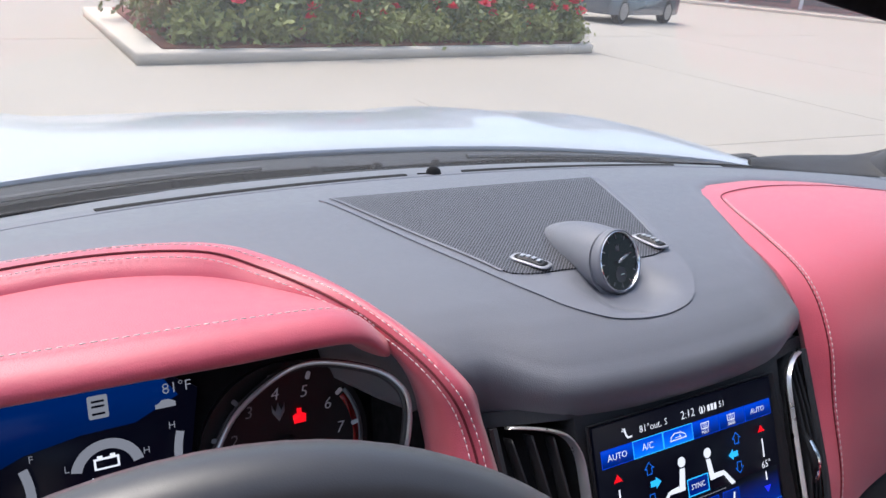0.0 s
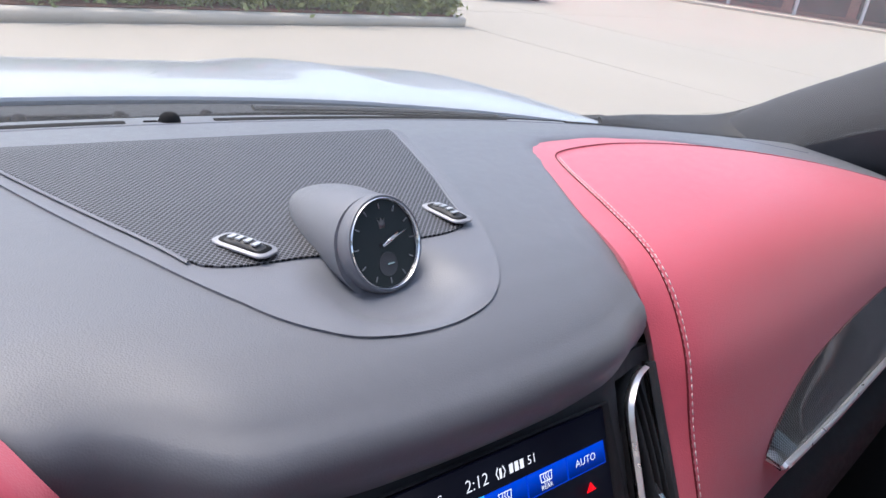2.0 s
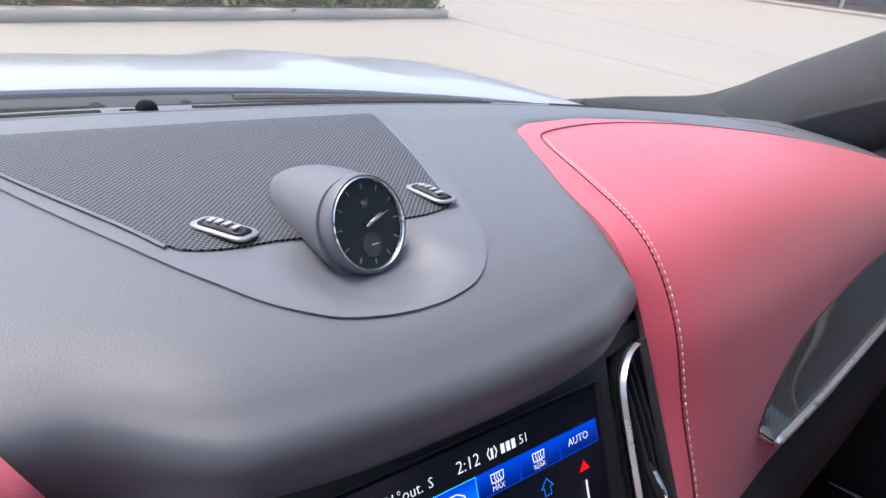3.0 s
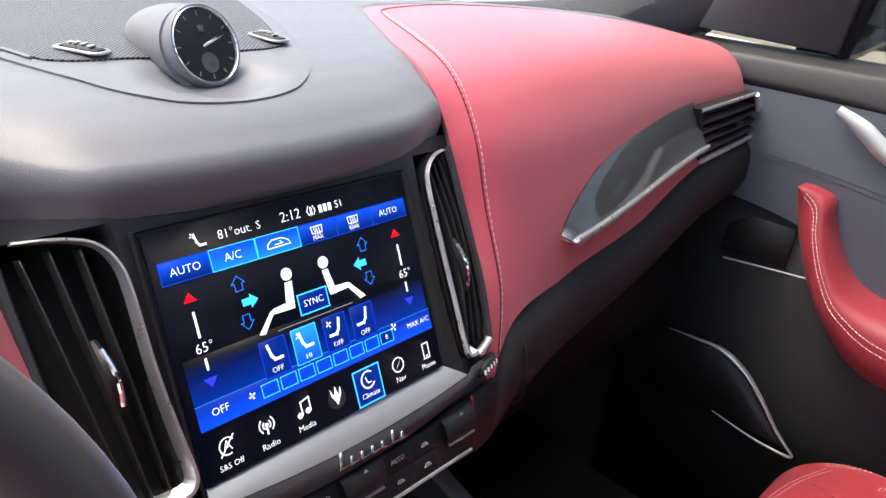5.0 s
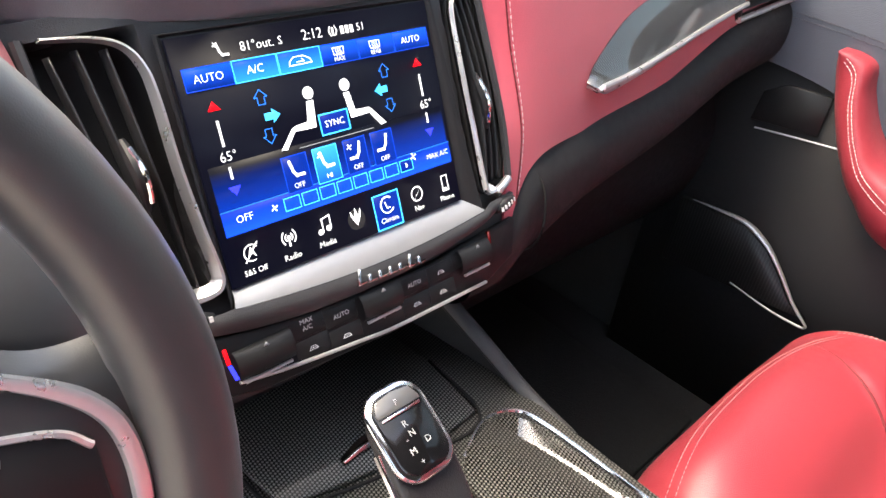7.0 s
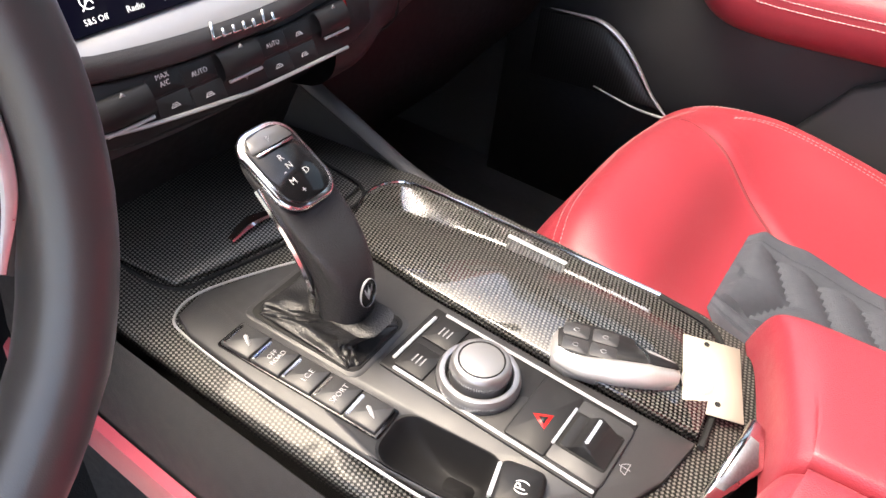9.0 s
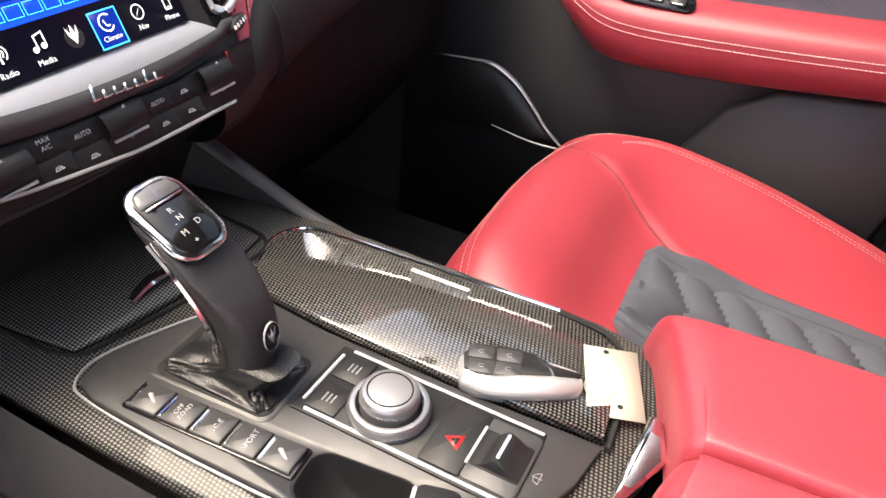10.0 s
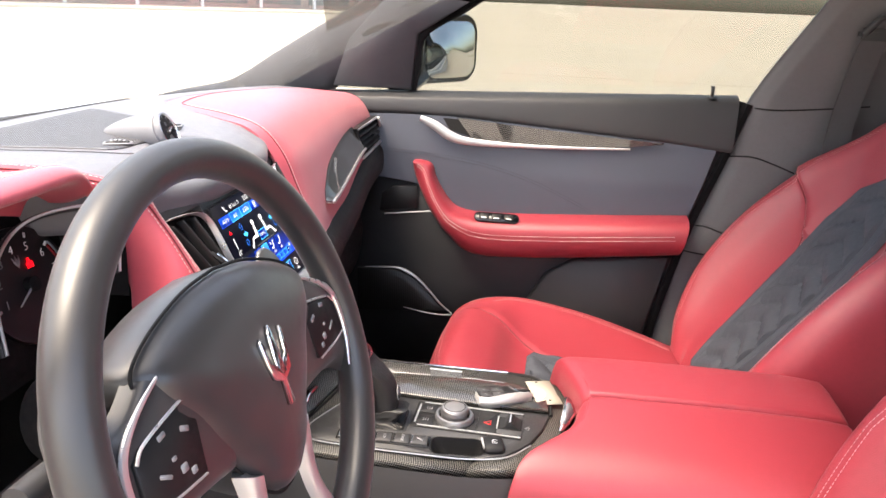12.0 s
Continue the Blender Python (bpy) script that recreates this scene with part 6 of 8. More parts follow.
PATHL = [(-0.184, 0.006, 0.030, 0.030), (-0.184, 0.030, 0.031, 0.032), (-0.180, 0.048, 0.034, 0.036), (-0.170, 0.065, 0.038, 0.042), (-0.158, 0.078, 0.041, 0.050), (-0.146, 0.090, 0.042, 0.056), (-0.141, 0.096, 0.040, 0.054), (-0.139, 0.098, 0.036, 0.050)]
tilts = (0, 4, 14, 28, 40, 48, 50, 50)
for (y, h, w_, d_), tl in zip(PATHL, tilts):
    M = pose(-0.042, y, T + h, tl * 0.6, 0, 0)
    rows.append([M @ Vector((px, py, 0)) for px, py in rrect(w_, d_, 0.013, 5)])
g = skin([[tuple(p) for p in r] for r in rows], 40, 48)
g = np.array([spline([tuple(r[j]) for r in rows], 36) for j in range(len(rows[0]))]).transpose(1, 0, 2)
part("grip", grid_bm(g, True, True), mat("black_grip_leather", (0.018, 0.018, 0.02), 0.42, 0, 0.08, 0.4, 1000), gear, "black leather grip")
TP = pose(-0.042, -0.139, T + 0.099, 30, 0, 0)
part("top_rim", plate(rrect(0.041, 0.055, 0.014, 6), 0.004, TP, 0.0015), CHROME, gear, "chrome rim")
cap = part("top_cap", plate(rrect(0.034, 0.048, 0.011, 6), 0.0012, TP, 0.0005, 0.004), PIANO, gear, "gloss black shift pattern plate")
part("release_button", plate([(-0.0135, 0.010), (0.0135, 0.010), (0.0135, 0.0115), (-0.0135, 0.0115)], 0.001, TP, 0, 0.0052), CHROME, cap)
PRINT = mat("soft_white_print", (0.42, 0.42, 0.43), 0.5, 0, 0)
# Black like the cap; the lighter grey stands in for sky reflected up here.
part("park_button", plate(flat([(-0.0150, 0.0125), (0.0150, 0.0125), (0.0150, 0.0150), (0.0120, 0.0215), (0.0, 0.0232), (-0.0120, 0.0215), (-0.0150, 0.0150)]), 0.0006, TP, 0.0002, 0.0052), mat("sky_grey_button", (0.11, 0.11, 0.115), 0.12, 0.2, 0), cap, "glossy park button, pale sky reflection put into its grey")
for t, x, y in (("P", 0, 0.0165), ("R", -0.002, 0.004), ("N", -0.001, -0.002), ("M", -0.006, -0.011), ("D", 0.006, -0.009), ("+", -0.004, -0.018), ("-", -0.006, -0.004)):
    words(t, 0.0055, TP @ pose(x, y, 0.0056), PRINT, cap)
for s in (-1, 1):
    part("side_strip", tube([(-0.042 + s * 0.0150, -0.171, T + 0.018), (-0.042 + s * 0.0165, -0.170, T + 0.044), (-0.042 + s * 0.0195, -0.158, T + 0.073), (-0.042 + s * 0.0210, -0.139, T + 0.095)], [0.002, 0.0035, 0.0035, 0.003], 8, 20, flat=0.7), CHROME, gear, "chrome side strip")
EM = pose(-0.042, -0.1995, T + 0.040, 84, 0, 0)
em = part("emblem", lathe([(0.0085, 0), (0.0085, 0.0012), (0.0075, 0.0014), (0.0072, 0.0008), (0.0001, 0.0008)], EM @ Matrix.Diagonal((0.8, 1.15, 1, 1)), 28), PIANO, gear, "small oval emblem")
part("emblem_ring", lathe([(0.0086, 0.0002), (0.0086, 0.0015), (0.0083, 0.0015), (0.0083, 0.0002)], EM @ Matrix.Diagonal((0.8, 1.15, 1, 1)), 28), GREYPRINT, em)
part("emblem_mark", plate([(-0.003, 0.001), (0, -0.005), (0.003, 0.001), (0.0033, 0.005), (0.0012, 0.0005), (0, 0.006), (-0.0012, 0.0005), (-0.0033, 0.005)], 0.0004, EM @ pose(0, 0, 0.0010)), GREYPRINT, em)

# five mode keys
keys = thing("mode_keys", (-0.08, -0.19, T), "five black drive mode keys in a row", "switch row")
part("key_frame", plate(rrect(0.0225, 0.116, 0.002), 0.0012, pose(-0.0865, -0.1917, T, 0, 0, 3), 0.0005), PIANO, keys)
for k, t in enumerate(("", "OFF\nROAD", "I.C.E", "SPORT", "")):
    y = -0.1470 - 0.0223 * k
    x = -0.0890 + 0.0012 * k
    M = pose(x, y, T + 0.0008, 0, 0, 3)
    key = part("key", plate(rrect(0.0200, 0.0216, 0.001), 0.003, M, 0.0008), PANELGREY, keys)
    part("indicator", box(-0.001, 0.0088, 0.0031, 0.016, 0.0020, 0.0012, 0.0005, M), CHROME, key, "bright indicator strip")
    if t:
        words(t, 0.0044 if "\n" in t else 0.0050, M @ pose(0, -0.002 + (0.002 if "\n" in t else 0), 0.0031, 0, 0, 0), PRINT, key)
    else:
        part("symbol", plate([(-0.003, -0.005), (-0.002, -0.005), (0.003, 0.001), (0.0025, 0.003), (0.001, 0.003), (-0.002, -0.002)], 0.0001, M @ pose(0, 0, 0.003)), PRINT, key)

# rotary control, hazard and height switch block
block = thing("control_block", (-0.024, -0.29, T), "black control block with a rotary knob and toggles", "control block")
BM_ = pose(-0.0235, -0.289, T, 0, 0, -1)
part("plate", plate(rrect(0.060, 0.142, 0.002), 0.0016, BM_, 0.0006), KEYPAD, block)
for x in (-0.0275, 0.0275):
    part("bright_rail", box(x, -0.004, 0.0022, 0.0022, 0.132, 0.0016, 0.0005, BM_), SATIN, block, "thin bright rail")
part("bright_rail", box(0, 0.066, 0.0022, 0.044, 0.0022, 0.0016, 0.0005, BM_), SATIN, block)
for x, y in ((-0.014, 0.053), (0.014, 0.053)):
    k_ = part("key", plate(rrect(0.0225, 0.021, 0.001), 0.0012, BM_ @ pose(x, y, 0.0016), 0.0004), KEYPAD, block)
    for d in (-0.003, 0, 0.003):
        part("symbol", box(x, y + d, 0.0029, 0.007, 0.0008, 0.0002, 0, BM_), GREYPRINT, k_)
KN = BM_ @ pose(-0.0035, 0.0175, 0.0016) @ Matrix.Scale(0.92, 4)
KNOB = mat("satin_silver", (0.30, 0.30, 0.31), 0.34, 0.75, 0.05)
knob = part("rotary_base", lathe([(0.0270, 0), (0.0272, 0.003), (0.0268, 0.0070), (0.0256, 0.0092), (0.0240, 0.0098), (0.0222, 0.0094), (0.0216, 0.0070), (0.0214, 0.002)], KN, 64), KNOB, block, "satin outer ring")
part("knob_gap", lathe([(0.0216, 0.0018), (0.0216, 0.0030), (0.0150, 0.0030)], KN, 40), SLOT, knob, "dark gap between the rings")
part("rotary_knob", lathe([(0.0186, 0.0025), (0.0192, 0.0100), (0.0192, 0.0165), (0.0186, 0.0190), (0.0172, 0.0202), (0.0152, 0.0204), (0.0146, 0.0196), (0.0001, 0.0194)], KN, 56), KNOB, knob, "satin rotary knob")
part("knob_band", lathe([(0.0150, 0.0200), (0.0150, 0.0207), (0.0142, 0.0207), (0.0142, 0.0198)], KN, 56), SLOT, knob, "dark ring on the knob")
part("knob_top", lathe([(0.0140, 0.0192), (0.0140, 0.0203), (0.0134, 0.0206), (0.0001, 0.0206)], KN, 48), mat("knob_top_grey", (0.24, 0.24, 0.245), 0.4, 0.5, 0.05), knob)
for tier, (rk, zk, hk, nk) in enumerate(((0.0269, 0.0032, 0.0034, 96), (0.0192, 0.0128, 0.0030, 72))):
    bm = bmesh.new()
    for k in range(nk):
        a = 2 * math.pi * k / nk
        M = KN @ Matrix.Rotation(a, 4, "Z") @ pose(rk + 0.00015, 0, zk)
        vs = [bm.verts.new(M @ Vector(p)) for p in ((0, -0.0005, -hk / 2), (0, 0.0005, -hk / 2), (0.00045, 0, -hk / 2), (0, -0.0005, hk / 2), (0, 0.0005, hk / 2), (0.00045, 0, hk / 2))]
        for q in ((0, 2, 5, 3), (2, 1, 4, 5), (3, 5, 4), (0, 1, 2)):
            bm.faces.new([vs[i] for i in q])
    part("knurling", bm, KNOB, knob, "fine knurled band", 20)
hz = part("hazard_key", plate(rrect(0.050, 0.026, 0.002), 0.0016, BM_ @ pose(0, -0.026, 0.0014), 0.0006), KEYPAD, block)
tri = [(-0.006, -0.0045), (0.006, -0.0045), (0, 0.006)]
part("hazard_sign", plate(tri, 0.0002, BM_ @ pose(-0.004, -0.026, 0.003)), L_REDLENS2, hz, "red hazard triangle")
part("hazard_inner", plate([(x * 0.5, y * 0.5 - 0.0003) for x, y in tri], 0.0002, BM_ @ pose(-0.004, -0.026, 0.0032)), KEYPAD, hz)
part("bright_strip", box(0, -0.0385, 0.0032, 0.030, 0.0018, 0.0014, 0.0004, BM_), SATIN, hz)
sw = part("switch_bed", plate(rrect(0.048, 0.034, 0.004), 0.0012, BM_ @ pose(0, -0.0545, 0.0012), 0.0005), PANELGREY, block, "grey switch surround")
part("switch_well", plate(rrect(0.028, 0.030, 0.002), 0.0003, BM_ @ pose(0, -0.0545, 0.0024)), SLOT, sw, "dark well round the rocker")
prof = spline([(-0.0405, 0.0026), (-0.0440, 0.0030), (-0.0475, 0.0046), (-0.0505, 0.0084), (-0.0530, 0.0108), (-0.0555, 0.0110), (-0.0590, 0.0092), (-0.0640, 0.0056), (-0.0685, 0.0028)], 24)
rows = [[BM_ @ Vector((x, y, 0.0026 + (h - 0.0026) * f)) for y, h in prof] for x, f in ((-0.0125, 0.0), (-0.0122, 0.85), (-0.0112, 1.0), (0.0112, 1.0), (0.0122, 0.85), (0.0125, 0.0))]
rock = part("height_rocker", grid_bm(rows), KEYPAD, sw, "black ridged height rocker")
part("bright_strip", box(0, -0.0545, 0.0113, 0.019, 0.0020, 0.0012, 0.0005, BM_), SATINBRIGHT, rock)
bm = bmesh.new()
for q in ([(-0.006, -0.0785), (0.002, -0.0785)], [(-0.006, -0.0785), (-0.005, -0.0755), (-0.001, -0.0745), (0.001, -0.0765), (0.002, -0.0785)], [(-0.002, -0.0800), (-0.002, -0.0735)]):
    tube([BM_ @ Vector((x, y, 0.0006)) for x, y in q], 0.0003, 4, into=bm)
part("symbol", bm, GREYPRINT, block, "grey vehicle symbol")

# oddments tray and parking brake key
tray = thing("oddments_tray", (-0.078, -0.29, CZ - 0.01), "small black moulded tray", "tray")
rows = []
for h, f in ((0.0022, 1.02), (0.0018, 0.985), (0.0005, 0.965), (-0.004, 0.93), (-0.011, 0.84), (-0.018, 0.70), (-0.024, 0.5), (-0.027, 0.25), (-0.0275, 0.04)):
    rows.append([TM @ Vector((x * f + 0.009 * (1 - f), y * f - 0.016 * (1 - f), CZ + h)) for x, y in rrect(0.036, 0.066, 0.012, 6)])
part("bowl", grid_bm(rows, True), KEYPAD, tray, "smooth dark scoop")
part("tray_mat", plate(rrect(0.012, 0.022, 0.004), 0.0008, TM @ pose(0.006, -0.0105, CZ - 0.0275), 0), RUBBER, tray, "rubber tray base")
park = thing("parking_brake_key", (-0.077, -0.330, T), "black parking brake key with a bright edge", "switch")
PM = pose(-0.0765, -0.3265, T, 0, 0, 14)
part("key", plate(rrect(0.030, 0.026, 0.006), 0.008, PM, 0.003), KEYPAD, park)
part("bright_edge", box(0, 0.0128, 0.006, 0.022, 0.0022, 0.004, 0.0008, PM), SATIN, park)
words("(P)", 0.008, PM @ pose(0, -0.001, 0.0082, 0, 0, 0), WHITE, park)

# key fob and card tag
FM = pose(0.036, -0.331, CZ + 0.0025, 0, 0, -72)
fob = thing("key_fob", (0.052, -0.322, CZ + 0.002), "silver and black car key fob lying on the console", "key fob")
outline = [(-0.040, 0.006), (-0.037, 0.014), (-0.028, 0.0185), (-0.010, 0.019), (0.008, 0.016), (0.024, 0.013), (0.036, 0.009), (0.039, 0.0), (0.036, -0.009), (0.024, -0.0135), (0.008, -0.016), (-0.010, -0.019), (-0.028, -0.0185), (-0.037, -0.014), (-0.040, -0.006)]
part("body", plate(flat(outline), 0.0125, FM, 0.005), SATIN, fob, "silver fob body")
face_ = flat([(-0.036, -0.007), (-0.038, 0.006), (-0.030, 0.0160), (-0.010, 0.0168), (0.008, 0.0142), (0.018, 0.0065), (0.036, 0.0032), (0.036, -0.0005), (0.017, -0.0028), (0.004, -0.0090), (-0.012, -0.0100), (-0.028, -0.0105)])
part("key_face", plate(face_, 0.0016, FM, 0.0005, 0.0120), KEYPAD, fob, "black key field")
for x, y in ((-0.027, 0.0085), (-0.026, -0.0040), (-0.009, 0.0085), (-0.009, -0.0035)):
    b_ = part("button", plate(rrect(0.0160, 0.0112, 0.0018), 0.0005, FM @ pose(x, y, 0.0135), 0.0002), PANELGREY, fob)
    part("symbol", tube([FM @ Vector((x + 0.0018 * math.cos(a), y + 0.0014 * math.sin(a), 0.0142)) for a in np.linspace(0.6, 5.8, 10)], 0.00025, 4), GREYPRINT, b_)
part("bright_band", tube([FM @ Vector((0.008, 0.012, 0.0125)), FM @ Vector((0.016, 0.004, 0.0130)), FM @ Vector((0.020, -0.006, 0.0125))], 0.0012, 6, 10), CHROME, fob)
part("flank", tube([FM @ Vector(p) for p in ((-0.036, -0.0125, 0.0075), (-0.020, -0.0150, 0.0085), (0.0, -0.0135, 0.0095), (0.020, -0.0095, 0.0095), (0.036, -0.0035, 0.0080))], [0.0035, 0.0065, 0.0078, 0.0075, 0.0040], 14, 28), SATIN, fob, "swelling silver flank")
card = thing("card_tag", (0.082, -0.386, CZ + 0.004), "cream card tag on a wire ring beside the fob", "tag")
tg = plate([(-0.029, -0.018), (0.029, -0.018), (0.029, 0.018), (-0.029, 0.018)], 0.0008, pose(0.064, -0.3835, CZ + 0.0055, 3, -3, 20), 0)
part("card", tg, TAG, card)
part("wire_ring", tube([Vector((0.052 + 0.009 * math.cos(a), -0.377 + 0.009 * math.sin(a), CZ + 0.0095 + 0.002 * math.cos(a))) for a in np.linspace(0, 2 * math.pi, 24, False)], 0.0005, 5, 0, True), SATIN, card, "thin wire ring")
for x, y in ((0.086, -0.372), (0.046, -0.393)):
    part("hole", lathe([(0.0018, 0), (0.0018, 0.0003), (0.0001, 0.0003)], pose(x, y, CZ + 0.0066 + 0.05 * (x - 0.064) + 0.05 * (y + 0.3835), 3, -3, 20), 12), SLOT, card)

# chrome corner piece and armrest
corner = thing("corner_trim", (0.02, -0.415, CZ), "chrome triangular trim before the armrest", "trim piece")
CT = look((0.012, -0.4145, 0.7835), (0.212, -0.2645, 0.3535))
CI = CT.inverted()
tri3 = [CI @ Vector(p) for p in ((0.0350, -0.4110, 0.7920), (0.0345, -0.4190, 0.7895), (0.0180, -0.4270, 0.7790), (-0.0145, -0.4120, 0.7692), (-0.0165, -0.4045, 0.7710))]
mid3 = sum(tri3, Vector()) / 5
part("frame", plate([(p.x, p.y) for p in tri3], 0.006, CT @ pose(0, 0, mid3.z), 0.002), CHROME, corner)
# The face's blotchy blue-grey colour paints in a mirrored sky.
part("face", plate([(mid3.x + (p.x - mid3.x) * 0.66, mid3.y + (p.y - mid3.y) * 0.62) for p in tri3], 0.0006, CT @ pose(0, 0, mid3.z), 0, 0.0060), mat("sky_toned_chrome", (0.26, 0.28, 0.31), 0.22, 0.45, 0.25, big=30), corner)
arm = thing("armrest", (0.0, -0.6, 0.66), "padded red leather armrest split along its middle", "armrest")


def arm_half(xs, name):
    rows = []
    for y, dz, dr in ((-0.400, -0.045, 0.0), (-0.402, -0.012, 0.004), (-0.412, 0.0, 0.0), (-0.45, 0.004, 0), (-0.55, 0.007, 0), (-0.65, 0.008, 0), (-0.73, 0.006, 0), (-0.756, -0.006, 0), (-0.76, -0.06, 0)):
        rows.append([(x, y + (float(np.interp(x, [-0.15, -0.11, -0.06, 0.0, 0.09, 0.12], [0.055, 0.040, -0.012, -0.032, -0.004, 0.01])) if y > -0.44 else 0), z + dz * (1 if k not in (0, len(xs) - 1) else 0.4)) for k, (x, z) in enumerate(xs)])
    return part(name, grid_bm(skin(rows, 60, 40)), REDSHADED, arm, "smooth red leather pad")


arm_half([(0.0, 0.775), (0.0005, 0.80), (0.003, 0.816), (0.012, 0.8205), (0.05, 0.822), (0.09, 0.821), (0.108, 0.815), (0.118, 0.79), (0.12, 0.74)], "pad_half")
arm_half([(-0.150, 0.68), (-0.143, 0.738), (-0.132, 0.772), (-0.105, 0.796), (-0.06, 0.811), (-0.02, 0.8190), (-0.005, 0.8180), (-0.001, 0.806), (-0.001, 0.775)], "pad_half")
part("red_flank", box(-0.146, -0.62, 0.60, 0.03, 0.46, 0.24, 0.014), REDSHADED, arm, "red side below the pad")

# ---- steering wheel ----
WM = pose(-0.358, -0.1484, 0.9973, 70.9, 0, -3.9)
wheel = thing("steering_wheel", (-0.36, -0.10, 0.98), "black leather steering wheel with three spokes", "steering wheel")
HUB = mat("airbag_cover_black", (0.024, 0.024, 0.026), 0.34, 0, 0.04, spec=0.7, veil=0.3)
WL = mat("black_wheel_leather", (0.024, 0.024, 0.026), 0.36, 0, 0.05, 0.06, 1600, spec=0.6, veil=0.28)
PADDLE = mat("grey_paddle_metal", (0.20, 0.20, 0.205), 0.38, 0.6, 0.05)
SPIN = WM @ Matrix.Rotation(radians(-3), 4, "Z")


def wm(x, y, h):
    """A point of the wheel: across and up in its plane and out towards the driver, in millimetres."""
    return SPIN @ Vector((x * 0.001, y * 0.001, h * 0.001))


rim = [WM @ Vector((0.1827 * math.cos(a), 0.1827 * math.sin(a) * (1.0 if math.sin(a) > -0.6 else 0.985), 0)) for a in np.linspace(0, 2 * math.pi, 96, False)]
part("rim", tube(rim, 0.0162, 18, 0, True, 1.10, up=WM.to_3x3() @ Vector((0, 0, 1))), WL, wheel, "smooth black leather rim")
# airbag cover: a deep dome with a broad upper edge that narrows to the bottom
COVER = [(0, 96), (40, 92), (78, 82), (106, 70), (120, 58), (117, 40), (96, 14), (76, -18), (56, -42), (34, -74), (14, -90), (0, -93)]
cov = [tuple(p) for p in spline(COVER + [(-x, y) for x, y in COVER[-2:0:-1]] + [COVER[0]], 90)[:-1]]
rows = []
for h, f in ((-52, 0.94), (-40, 0.985), (-24, 1.0), (-8, 0.995), (2, 0.965), (9, 0.90), (15, 0.80), (20, 0.66), (23, 0.48), (24.6, 0.27), (25, 0.02)):
    rows.append([wm(x * f, 8 + (y - 8) * f, h) for x, y in cov])
part("hub", grid_bm(rows, True, True), HUB, wheel, "charcoal airbag cover")
part("cover_seam", tube([wm(x * 1.003, 8 + (y - 8) * 1.003, -2.5) for x, y in cov], 0.0014, 6, 0, True), SLOT, wheel, "dark joint round the airbag cover")
EMB = SPIN @ pose(0, 0.008, 0.0246)
part("emblem", plate([(-0.004, -0.030), (0.004, -0.030), (0.0030, -0.010), (0.013, -0.005), (0.0165, 0.008), (0.0185, 0.026), (0.0150, 0.030), (0.0115, 0.008), (0.0045, 0.003), (0.0040, 0.026), (0, 0.036), (-0.0040, 0.026), (-0.0045, 0.003), (-0.0115, 0.008), (-0.0150, 0.030), (-0.0185, 0.026), (-0.0165, 0.008), (-0.013, -0.005), (-0.0030, -0.010)], 0.004, EMB, 0.001), CHROME, wheel, "chrome emblem")
